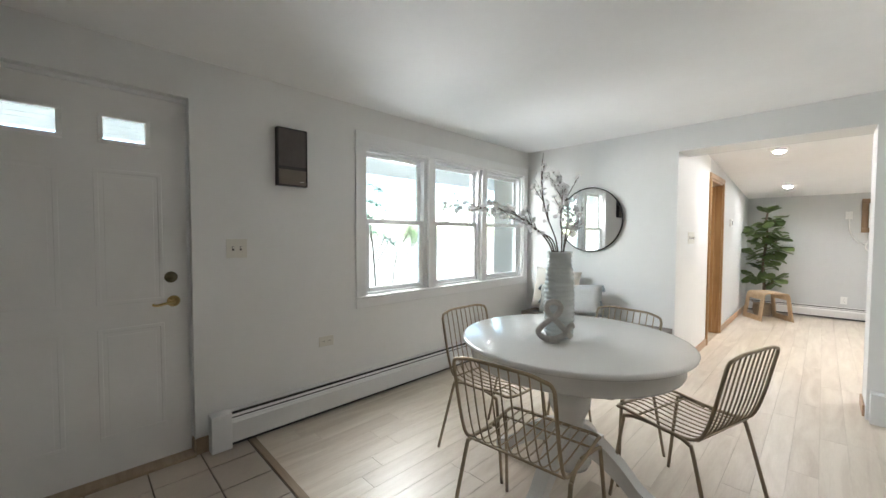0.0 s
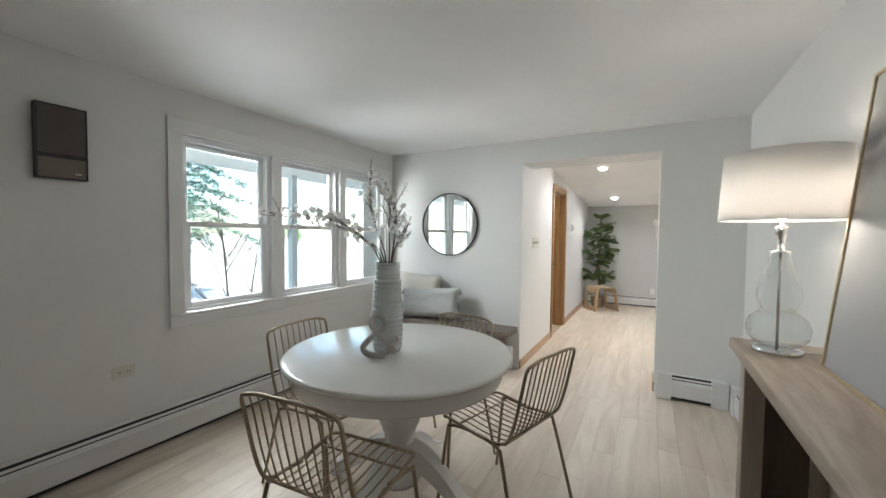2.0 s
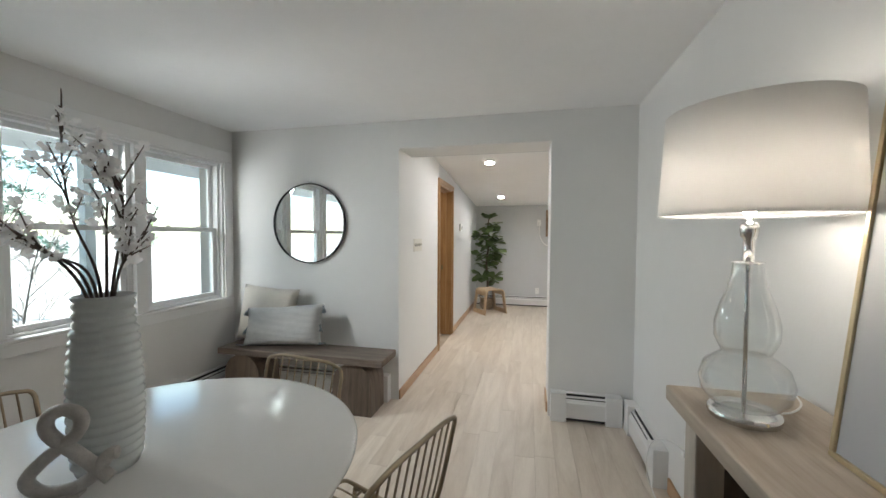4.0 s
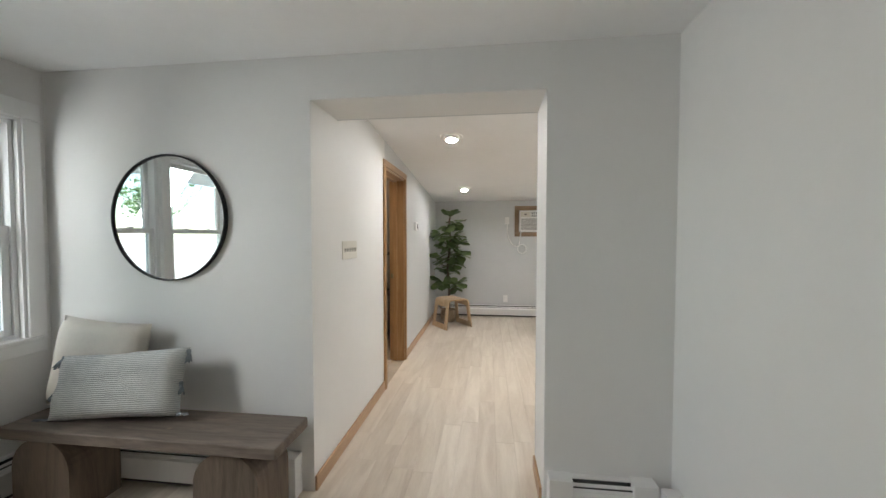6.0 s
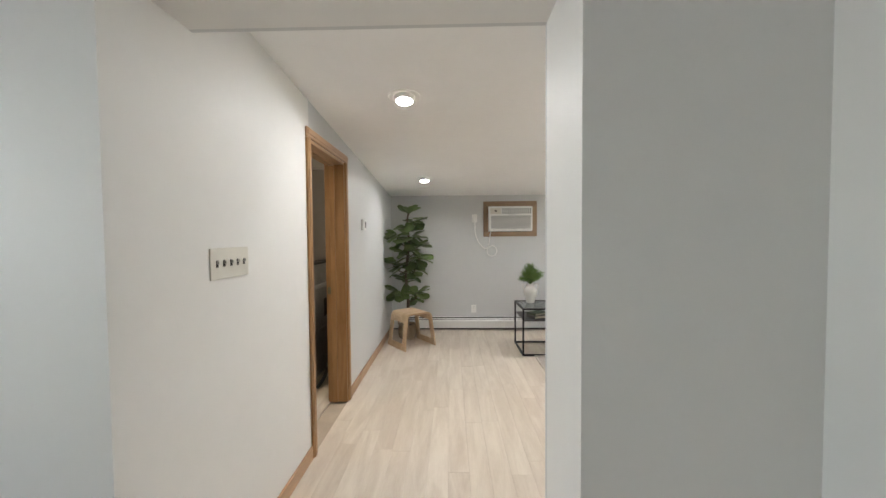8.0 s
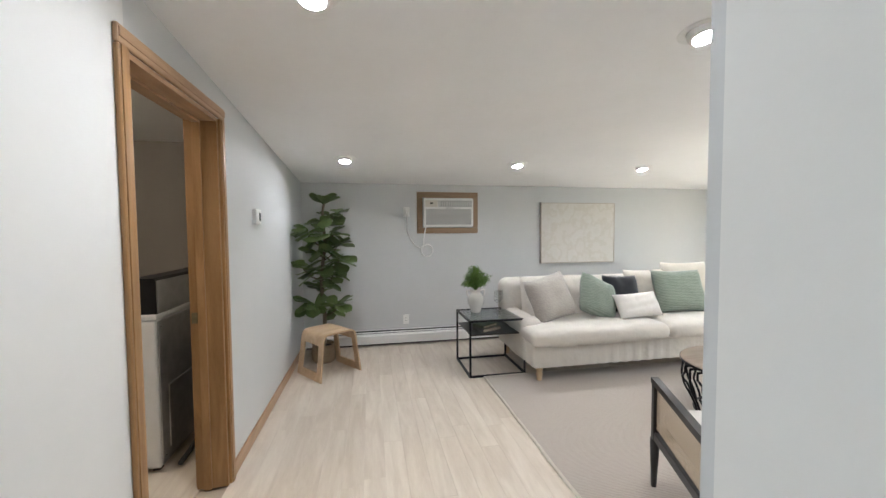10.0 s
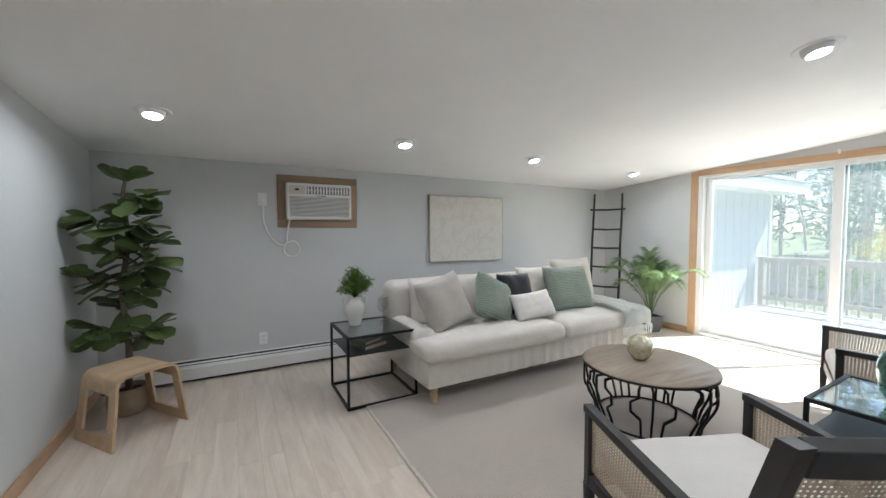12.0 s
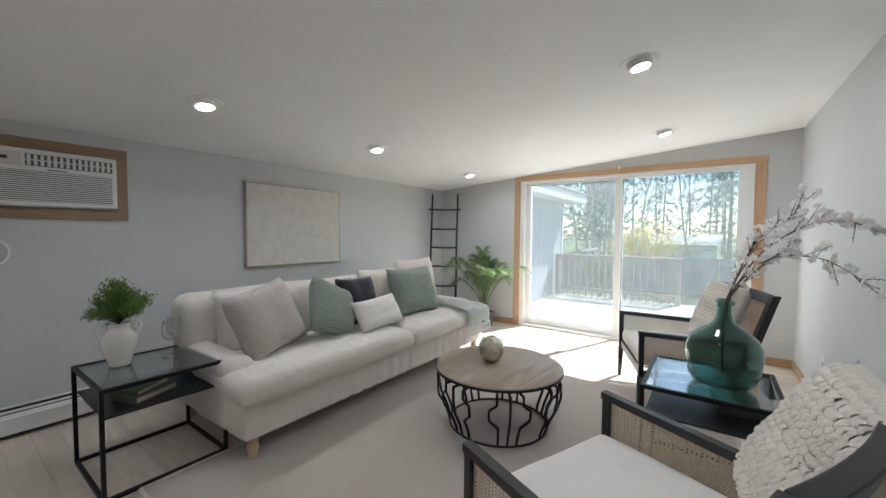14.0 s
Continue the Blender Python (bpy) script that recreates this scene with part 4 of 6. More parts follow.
def blossom_spray(parent, base, stems, size, seed, share=.8, begin=.45):
    """Branches with open flowers, buds and bare tips."""
    rnd = random.Random(seed)
    wood, petals, buds = bmesh.new(), bmesh.new(), bmesh.new()

    def way():
        return Vector((rnd.uniform(-1, 1), rnd.uniform(-1, 1), rnd.uniform(-.6, 1)))
    for tips in stems:
        curve = spline([base] + tips, 7)
        n = len(curve)
        tube(wood, curve, [.0046 * (1 - .75 * i / n) for i in range(n)], 6)
        for i in range(int(n * begin), n):
            p = curve[i]
            if rnd.random() < .7 and i < n - 2:
                d = (way() + (curve[i + 1] - p).normalized() * 1.2).normalized() * rnd.uniform(.05, .12)
                tube(wood, [p, p + d * .6, p + d], [.0024, .0019, .0012], 4)
                if rnd.random() < share:
                    blossom(petals, p + d, way(), size * rnd.uniform(.8, 1.15), rnd)
                    blossom(petals, p + d * .85 + way() * .018, way(), size * rnd.uniform(.6, 1.0), rnd)
                    blossom(petals, p + d * .6, way(), size * rnd.uniform(.7, 1.1), rnd)
                for f in (.5, .8, 1.0):
                    bmesh.ops.create_icosphere(buds, subdivisions=1, radius=rnd.uniform(.0018, .0032), matrix=Matrix.Translation(p + d * f + way() * .004))
            if rnd.random() < share * (1.0 if i < n - 6 else .5):
                blossom(petals, p + way() * .026, way(), size * rnd.uniform(.8, 1.2), rnd)
    tagged(part("twig_work", wood, twig, parent, "dark thin twigs"), kind="stuff")
    tagged(part("buds", buds, twig, parent, "small dark buds"), kind="stuff")
    tagged(part("blossoms", petals, petal, parent, "open white silk blossoms"), kind="stuff")


def ribbed_vase():
    prof, n = [(0, 0), (.05, 0), (.064, .004)], 18
    for i in range(n):
        z = .02 + i * .0235
        r = .068 + .012 * math.sin(math.pi * min(1, (i + 3) / n)) - (.004 if i > 14 else 0)
        prof += [(r - .005, z), (r, z + .007), (r, z + .014), (r - .005, z + .021)]
    prof += [(.064, .445), (.066, .452), (.06, .455), (.056, .44), (.06, .2), (0, .02)]
    t = thing("vase", "tall ribbed pale blue-grey ceramic vase with blossom branches on the table", "vase", pose(-.663, 2.355, .795))
    part("body", lathe(bmesh.new(), prof, 48), ceramic_blue, t)
    base = (0, 0, .3)
    blossom_spray(t, base, [[(-.05, -.03, .5), (-.17, -.10, .63), (-.32, -.19, .69), (-.44, -.25, .68), (-.5, -.28, .685)],
                            [(-.04, -.02, .5), (-.12, -.07, .58), (-.24, -.14, .69), (-.33, -.17, .73)],
                            [(-.02, 0, .5), (-.07, -.02, .65), (-.10, -.02, .8), (-.11, -.01, .92)],
                            [(.01, 0, .5), (0, .01, .65), (.0, .02, .78), (-.03, .02, .86)],
                            [(-.03, -.01, .5), (-.10, -.05, .56), (-.19, -.10, .62), (-.27, -.15, .66)],
                            [(.02, .01, .5), (.03, .02, .6), (.03, .03, .69), (.02, .03, .76)],
                            [(.02, .02, .5), (.05, .03, .56), (.085, .05, .62)]], .0155, 11, .85, .42)


ribbed_vase()


def ampersand():
    pts = [(.085, 0, .03), (.03, 0, .09), (-.03, 0, .15), (-.032, 0, .19), (0, 0, .205), (.03, 0, .185), (.02, 0, .145), (-.04, 0, .095), (-.075, 0, .05), (-.05, 0, .018), (0, 0, .016), (.05, 0, .04), (.08, 0, .085), (.10, 0, .092)]
    bm = tube(bmesh.new(), spline(pts, 5), .015, 8)
    box(bm, -.04, -.014, 0, .03, .014, .008, .002)
    solid("ampersand_ornament", bm, amp_grey, "carved grey ampersand ornament on the table", "ornament", pose(-.632, 2.245, .795, 0, 0, 28))


ampersand()


def round_mirror():
    t = thing("round_mirror", "round wall mirror with a thin black frame", "mirror", pose(-1.505, M - .001, 1.512))
    r = .347
    bm = bmesh.new()
    lathe(bm, [(0, .012), (r, .012), (r, .016), (0, .016)], 72)
    bm.transform(pose(0, 0, 0, 90, 0, 0))
    for f in bm.faces:
        f.smooth = False
    part("mirror_glass", bm, mirror_mat, t)
    bm = bmesh.new()
    lathe(bm, [(r - .002, 0), (r + .007, 0), (r + .007, .026), (r - .002, .026), (r - .002, 0)], 72)
    bm.transform(pose(0, 0, 0, 90, 0, 0))
    part("frame", bm, black_metal, t, "thin black metal frame")


round_mirror()


def bench():
    t = thing("bench", "low weathered grey-brown plank bench with arched slab legs", "bench", pose(0, 0, 0))
    part("seat", boxes((-2.14, 4.225, .405, -.66, 4.53, .46), bevel=.006), bench_wood, t)
    bm = bmesh.new()
    arc = [(math.cos(a) * .165, .24 + math.sin(a) * .165) for a in [math.pi * k / 16 for k in range(17)]]
    prof = [(.165, 0)] + arc + [(-.165, 0)]
    f = [bm.verts.new((x, -.13, z)) for x, z in prof]
    b = [bm.verts.new((x, .13, z)) for x, z in prof]
    bm.faces.new(f), bm.faces.new(b[::-1])
    for k in range(len(prof)):
        q = (k + 1) % len(prof)
        bm.faces.new((f[k], b[k], b[q], f[q]))
    me = mesh_of("leg", bm, bench_wood_z)
    for x in (-1.93, -.93):
        o = part("leg", me, None, t, "arched slab leg")
        o.location = (x, 4.385, 0)
    part("knots", boxes(*[(x - .012, y - .008, .4598, x + .012, y + .008, .4606) for x, y in ((-1.28, 4.33), (-1.12, 4.35), (-1.02, 4.40), (-1.22, 4.42))]), gap_shade_knot_brown, t)


bench()
solid("throw_pillow", cushion(.58, .49, .16, seed=3), cream_cloth, "cream cotton pillow with a soft stripe on the bench", "pillow", pose(-1.87, 4.45, .462, -10, 3, -2), "bench pillows")


def lumbar():
    t = thing("throw_pillow", "grey-blue woven lumbar pillow with slate tassels on the bench", "pillow", pose(-1.62, 4.35, .475, -20, -4, 4), "bench pillows")
    part("cover", cushion(.72, .34, .15, 18, .05, .01, 4), grey_weave, t)
    rnd = random.Random(6)
    for sx in (-1, 1):
        for z in (.015, .165, .325):
            top = Vector((sx * (.35 if z != .165 else .335), 0, z))
            bm = lathe(bmesh.new(), [(0, .006), (.009, .004), (.013, -.006), (.009, -.014), (0, -.015)], 10, top)
            for k in range(16):
                a, sp = k * .393, rnd.uniform(.006, .02)
                end = top + Vector((sx * .014 + sp * math.cos(a), -.012 + sp * math.sin(a), -rnd.uniform(.05, .068)))
                if z < .1:
                    end = top + Vector((sx * rnd.uniform(.03, .06), -.012 + sp * math.sin(a) * 1.5, -.006 + rnd.uniform(-.004, .008)))
                tube(bm, [top + Vector((.007 * math.cos(a), .007 * math.sin(a), -.01)), top.lerp(end, .5) + Vector((sx * .004, 0, 0)), end], .0028, 4)
            part("tassel", bm, tassel_blue, t, "slate blue yarn tassel")


lumbar()


def small_canvas():
    t = thing("canvas_picture", "small dark taupe two-tone canvas in a thin black frame", "picture", pose(W, 1.61, 1.865, 0, 0, 90))
    part("tray_frame", boxes((-.102, -.05, -.195, -.095, 0, .195), (.095, -.05, -.195, .102, 0, .195), (-.095, -.05, .188, .095, 0, .195), (-.095, -.05, -.195, .095, 0, -.188)), canvas_black, t)
    part("upper_field", boxes((-.094, -.046, -.062, .094, -.004, .187)), canvas_dark, t, "dark taupe field")
    part("lower_field", boxes((-.094, -.046, -.187, .094, -.004, -.085)), canvas_tan, t, "tan field")
    part("middle_band", boxes((-.094, -.044, -.0849, .094, -.004, -.0621)), canvas_black, t, "black band")
    part("mark", boxes((.05, -.0475, -.165, .075, -.0462, -.16)), plastic_white, t)


small_canvas()


def console():
    t = thing("console_table", "long whitewashed wooden console table with shade sheets in its leg gaps", "console table", pose(0, 0, 0))
    x0, x1, y0, y1, z = .815, R - .02, 1.25, 2.85, .962
    part("top", boxes((x0, y0, z - .045, x1, y1, z), bevel=.006), console_top, t)
    for y in (y0 + .06, y1 - .14):
        for x in (x0 + .03, x1 - .1):
            part("leg", boxes((x, y, 0, x + .07, y + .07, z - .046), bevel=.004), console_leg, t)
        # Dark sheet fills the open gap between the legs as painted shade.
        part("end_panel", boxes((x0 + .1, y + .02, .08, x1 - .1, y + .05, z - .046)), gap_shade_knot_brown, t, "dark sheet painted as the shade between the legs")
    part("rear_panel", boxes((x1 - .05, y0 + .13, .3, x1 - .03, y1 - .14, z - .046)), console_leg, t)
    part("shelf", boxes((x0 + .04, y0 + .07, .12, x1 - .04, y1 - .08, .155), bevel=.004), console_top, t)


console()


def table_lamp():
    t = thing("table_lamp", "clear double-gourd glass table lamp with an ivory drum shade, lit", "lamp", pose(.93, 2.666, .962))
    part("base", lathe(bmesh.new(), [(0, 0), (.073, 0), (.075, .004), (.075, .018), (.068, .022), (0, .022)], 36), chrome, t, "polished chrome base")
    prof = [(.045, .023), (.07, .035), (.09, .06), (.096, .095), (.085, .13), (.06, .152), (.048, .16), (.055, .172), (.066, .2), (.066, .235), (.055, .28), (.04, .32), (.032, .36), (.031, .378)]
    part("glass_body", lathe(bmesh.new(), prof, 40), clear_glass, t, "clear glass double gourd")
    part("stem", tube(bmesh.new(), [(0, 0, .022), (0, 0, .49)], .005, 12), chrome, t)
    part("neck", lathe(bmesh.new(), [(.033, .378), (.034, .384), (.012, .386), (.012, .44), (.018, .445), (.02, .47), (.014, .48), (0, .48)], 24), chrome, t, "chrome neck and socket")
    sh = [(.195, .495), (.182, .745), (.180, .745), (.193, .495), (.195, .495)]
    part("shade", lathe(bmesh.new(), sh, 56), shade_cloth(), t, "ivory linen drum shade")
    part("shade_ring", tube(bmesh.new(), [(.19 * math.cos(a), .19 * math.sin(a), .5) for a in [2 * math.pi * k / 40 for k in range(40)]], .003, 6, True), plastic_white, t)
    part("bulb", lathe(bmesh.new(), [(0, .49), (.012, .5), (.03, .56), (.028, .59), (0, .61)], 16), glow("lit_bulb", (1.0, .93, .85), 10.5), t, "lit bulb")
    part("cord", tube(bmesh.new(), spline([(.06, .02, .008), (.12, .04, .004), (.18, .1, .004), (.215, .19, .002)], 5), .0025, 6), plastic_white, t)


table_lamp()
bm = tube(bmesh.new(), spline([(R - .02, 3.60, .36), (R - .07, 3.66, .385), (R - .13, 3.72, .34), (R - .145, 3.76, .2), (R - .10, 3.80, .03), (R - .09, 3.6, .006), (R - .1, 3.3, .005), (R - .03, 3.05, .3), (R - .006, 2.9, .8)], 8), .004, 6)
box(bm, R - .035, 3.585, .345, R - .009, 3.615, .375, .004)
solid("lamp_cord", bm, plastic_white, "white lamp cord plugged in beside the console", "cord")


def leaning_painting():
    art = painted("misty_abstract_landscape", [(.12, (.50, .50, .52)), (.45, (.60, .585, .57)), (.70, (.55, .54, .53)), (.80, (.33, .31, .30)), (.84, (.5, .48, .46)), (.87, (.30, .285, .28)), (.93, (.58, .565, .54)), (1.0, (.56, .55, .52))], 5.0, 2, .16)
    t = thing("leaning_painting", "large misty grey abstract in a gold frame leaning on the console", "painting", pose(1.008, 2.52, .963, 0, 5.6, 0))
    w, h = .95, .95
    part("canvas", boxes((0.006, -w + .012, .012, .02, -.012, h - .012)), art, t, "misty grey abstract landscape")
    part("frame", boxes((0, -w, 0, .03, 0, .011), (0, -w, h - .011, .03, 0, h), (0, -w, .011, .03, -w + .011, h - .011), (0, -.011, .011, .03, 0, h - .011), bevel=.002), gold_frame, t, "thin champagne gold frame")


leaning_painting()


# ---- living room ----
def bent_stool():
    t = thing("plywood_stool", "bent birch plywood stool with cut-out sides", "stool", pose(-.29, 8.495, 0, 0, 0, 37.6))
    bm = bmesh.new()
    prof = spline([(-.235, 0, 0), (-.20, 0, .28), (-.185, 0, .395), (-.15, 0, .437), (-.08, 0, .444), (0, 0, .444), (.08, 0, .444), (.15, 0, .437), (.185, 0, .395), (.20, 0, .28), (.235, 0, 0)], 6)
    th, hw = .016, .2
    n = len(prof)
    ys = [-hw, -hw + .07, hw - .07, hw]

    def ring(i, off):
        a, b = prof[max(0, i - 1)], prof[min(n - 1, i + 1)]
        d = (b - a).normalized()
        nrm = Vector((-d.z, 0, d.x))
        wide = 1.0 + .10 * max(0, (.44 - prof[i].z) / .44)
        return [bm.verts.new(prof[i] + nrm * off + Vector((0, y * wide, 0))) for y in ys]
    o, q = [ring(i, 0) for i in range(n)], [ring(i, -th) for i in range(n)]
    hole = [i for i in range(n - 1) if .10 < (prof[i].z + prof[i + 1].z) / 2 < .34]
    for i in range(n - 1):
        for k in range(3):
            if k == 1 and i in hole:
                continue
            bm.faces.new((o[i][k], o[i + 1][k], o[i + 1][k + 1], o[i][k + 1]))
            bm.faces.new((q[i][k], q[i][k + 1], q[i + 1][k + 1], q[i + 1][k]))
            nb = [(0, k - 1, k), (1, k + 1, k + 1)]
            for _, kk, e in nb:
                if kk < 0 or kk > 2 or (kk == 1 and i in hole):
                    bm.faces.new((o[i][e], o[i + 1][e], q[i + 1][e], q[i][e]))
    for i in (0, n - 1):
        for k in range(3):
            bm.faces.new((o[i][k], o[i][k + 1], q[i][k + 1], q[i][k]))
    for i in range(n):
        lo, hi = (i - 1) in hole, i in hole
        if lo != hi:
            bm.faces.new((o[i][1], o[i][2], q[i][2], q[i][1]))
    part("bent_shell", bm, ply, t)


bent_stool()


def fig_leaf():
    bm = bmesh.new()
    rows = [(0, .006), (.12, .02), (.3, .045), (.5, .066), (.7, .078), (.88, .064), (.97, .032), (1.0, .01)]
    grid = []
    for s, hw in rows:
        y = s * .20
        droop = -.035 * s * s
        grid.append([bm.verts.new((x * hw, y, droop + .018 * abs(x) * (1 - .4 * s) + .004 * math.sin(9 * s) * abs(x))) for x in (-1, -.5, 0, .5, 1)])
    for a, b in zip(grid, grid[1:]):
        for k in range(4):
            f = bm.faces.new((a[k], a[k + 1], b[k + 1], b[k]))
            f.smooth = True
    return mesh_of("leaf", bm, leaf_green)


def fig_tree():
    rnd = random.Random(5)
    t = thing("fiddle_leaf_fig", "tall artificial fiddle-leaf fig in a woven basket", "plant", pose(-.38, 8.83, 0))
    bk = part("basket", lathe(bmesh.new(), [(0, .0), (.10, 0), (.125, .03), (.135, .1), (.125, .18), (.118, .2), (.112, .2), (.118, .1), (.0, .09)], 32), basket_mat, t, "woven seagrass basket")
    for sx in (-1, 1):
        part("handle", tube(bmesh.new(), spline([(sx * .118, -.03, .19), (sx * .13, -.02, .225), (sx * .13, .02, .225), (sx * .118, .03, .19)], 5), .006, 6), basket_mat, bk)
    part("soil", lathe(bmesh.new(), [(0, .165), (.118, .16), (.118, .15), (0, .15)], 24), soil, t)
    trunk = spline([(0, 0, .15), (.012, 0, .5), (-.015, .01, .9), (.03, 0, 1.3), (.01, .01, 1.6), (.03, 0, 1.74)], 6)
    part("trunk", tube(bmesh.new(), trunk, [.024 - .013 * i / len(trunk) for i in range(len(trunk))], 8), trunk_bark, t)
    leaf = fig_leaf()

    def put(q, a, el, s):
        while q.x + math.cos(a) * .2 * s * math.cos(radians(el)) < -.26:
            a += .35
        o = part("leaf", leaf, None, t)
        o.matrix_local = Matrix.Translation(q) @ Euler((radians(el), radians(rnd.uniform(-30, 30)), a - math.pi / 2)).to_matrix().to_4x4() @ Matrix.Scale(s, 4)
    tiers = [(.58, -2.5, .20, .66, 15), (.52, -.6, .19, .64, 16), (.72, 1.9, .12, .80, 9), (.88, -2.7, .20, 1.04, 17), (.85, .1, .13, .95, 9),
             (1.0, -.3, .22, 1.14, 16), (1.12, .6, .19, 1.30, 14), (1.15, -2.2, .12, 1.2, 8), (1.25, -2.7, .20, 1.46, 18), (1.35, -.8, .17, 1.42, 13), (1.45, 2.0, .12, 1.52, 9), (1.55, -.2, .15, 1.62, 12)]
    for z, a, reach, top, n in tiers:
        p = min(trunk, key=lambda q: abs(q.z - z))
        d = Vector((math.cos(a), math.sin(a) * .8, 0))
        tip = p + d * reach + Vector((0, 0, top - p.z))
        part("branch", tube(bmesh.new(), spline([p, p.lerp(tip, .5) + d * reach * .12 - Vector((0, 0, .02)), tip], 4), [.008 - .0004 * i for i in range(9)], 6), trunk_bark, t)
        n = round(n * .85)
        for j in range(n):
            k = j / (n - 1)
            q = p.lerp(tip, .4 + .62 * k)
            put(q, a + j * 2.4 + rnd.uniform(-.3, .3) if k < .7 else a + rnd.uniform(-1.3, 1.3), rnd.uniform(-40, 25) + 25 * k, rnd.uniform(.8, 1.08))
    for k in range(6):
        put(Vector((.03, 0, 1.72)), k * 1.15, 35 + 12 * (k % 2), .95)


fig_tree()


def air_conditioner():
    t = thing("air_conditioner", "white through-wall air conditioner in a brown pine surround", "air conditioner", pose(1.12, A, 1.663))
    part("surround_rail", boxes((-.398, -.022, .19, .398, 0, .262), bevel=.004), ac_frame_x, t, "brown pine surround")
    part("surround_rail", boxes((-.398, -.022, -.262, .398, 0, -.19), bevel=.004), ac_frame_x, t, "brown pine surround")
    part("surround_stile", boxes((-.398, -.022, -.189, -.326, 0, .189), bevel=.004), ac_frame_z, t, "brown pine surround")
    part("surround_stile", boxes((.326, -.022, -.189, .398, 0, .189), bevel=.004), ac_frame_z, t, "brown pine surround")
    part("case", boxes((-.322, -.085, -.182, .322, 0, .182), bevel=.012), plastic_white, t)
    # Flat grey sheet stands in for the shade between the louvres.
    part("louvre_shade", boxes((-.13, -.0865, .075, .295, -.084, .15)), lcd_grey, t)
    for k in range(14):
        part("louvre", boxes((-.122 + k * .0298, -.094, .078, -.106 + k * .0298, -.086, .147), bevel=.002), plastic_white, t)
    part("louvre_rail", boxes((-.13, -.095, .109, .295, -.087, .115)), plastic_white, t)
    for k in range(15):
        part("grille_slat", boxes((-.29, -.091, -.15 + k * .0132, .29, -.0845, -.144 + k * .0132)), plastic_white, t)
    # Grey sheet behind the slats is their gap shade, put in as colour.
    part("grille_shadow", boxes((-.292, -.0862, -.153, .292, -.0848, .045)), mat("grille_gap_shade", (.2, .2, .2), .7), t)
    part("control_panel", boxes((-.3, -.0885, .07, -.145, -.084, .155), bevel=.002), plastic_cream, t)
    part("display", boxes((-.24, -.0895, .105, -.205, -.0884, .125)), slot_dark, t)
    part("name_bar", boxes((-.03, -.0862, .053, .06, -.0848, .06)), lcd_grey, t)


air_conditioner()
loop = [(.845 + .072 * math.cos(a), A - .014 - .002 * k, 1.185 + .078 * math.sin(a)) for k, a in enumerate([2.2 + .62 * q for q in range(11)])]
bm = tube(bmesh.new(), spline([(.592, A - .034, 1.64), (.595, A - .03, 1.56), (.60, A - .016, 1.45), (.64, A - .012, 1.33), (.70, A - .011, 1.25), (.76, A - .011, 1.222)] + loop
          + [(.80, A - .03, 1.30), (.815, A - .035, 1.40), (.83, A - .045, 1.485)], 6), .0085, 8)
box(bm, .566, A - .045, 1.635, .616, A - .009, 1.70, .008)
solid("power_cord", bm, plastic_white, "white coiled power cord hanging from the air conditioner", "cord")


def wall_art():
    art = painted("cream_tonal_abstract", [(.2, (.66, .63, .58)), (.42, (.70, .67, .625)), (.5, (.645, .61, .55)), (.58, (.705, .68, .64)), (.8, (.665, .635, .585))], 5.5, 1, 1.0)
    t = thing("wall_canvas", "large cream tonal abstract canvas on the grey wall", "painting", pose(2.945, A, 1.393))
    w, h = .55, .408
    part("canvas", boxes((-w + .008, -.04, -h + .008, w - .008, -.006, h - .008)), art, t)
    part("frame", boxes((-w, -.044, -h, w, 0, -h + .0079), (-w, -.044, h - .0079, w, 0, h), (-w, -.044, -h + .008, -w + .0079, 0, h - .008), (w - .0079, -.044, -h + .008, w, 0, h - .008)), console_leg, t, "thin pale wood frame")


wall_art()


def end_table(m, label, glass):
    t = thing("side_table", label, "side table", m, "black metal side tables")
    w, d, h, b = .28, .275, .56, .0095
    for sx in (-1, 1):
        for sy in (-1, 1):
            part("leg", boxes((sx * w - b, sy * d - b, 0, sx * w + b, sy * d + b, h), bevel=.0015), black_metal, t)
    for z in (b, h - b):
        for s in (-1, 1):
            part("rail", boxes((-w + b, s * d - b, z - b, w - b, s * d + b, z + b)), black_metal, t)
            part("rail", boxes((s * w - b, -d + b, z - b, s * w + b, d - b, z + b)), black_metal, t)
    part("glass_top", boxes((-w + b, -d + b, h - .011, w - b, d - b, h - .004)), glass, t, "inset glass top")
    part("shelf", boxes((-w + b, -d + b, .405, w - b, d - b, .417), bevel=.002), black_wood, t, "black shelf")
    return t


end_table(pose(1.352, 8.3, 0), "open black metal side table with a glass top", tinted_glass)
end_table(pose(2.975, 5.66, 0.011), "black metal side table with a glass top between cane chairs", tinted_glass)


def book(m, w, d, h, cover, label):
    t = thing("book", label, "book", m, "books on the side table shelves")
    part("cover", boxes((-w / 2, -d / 2, 0, w / 2, d / 2, .003), (-w / 2, -d / 2, h - .003, w / 2, d / 2, h), (-w / 2, -d / 2, .003, -w / 2 + .003, d / 2, h - .003)), cover, t)
    part("pages", boxes((-w / 2 + .0035, -d / 2 + .004, .0032, w / 2 - .005, d / 2 - .004, h - .0032)), paper, t, "cream page block")


book(pose(1.3, 8.22, .417, 0, 0, 24), .24, .17, .032, book_grey, "dark grey hardback lying on the shelf")
book(pose(1.285, 8.24, .449, 0, 0, 32), .21, .15, .026, book_green, "olive green hardback on top of another")
book(pose(3.05, 5.55, .428, 0, 0, 8), .25, .18, .035, book_grey, "dark hardback on the lower shelf")
book(pose(3.04, 5.56, .463, 0, 0, 14), .22, .16, .028, book_grey, "dark brown hardback on top of another")


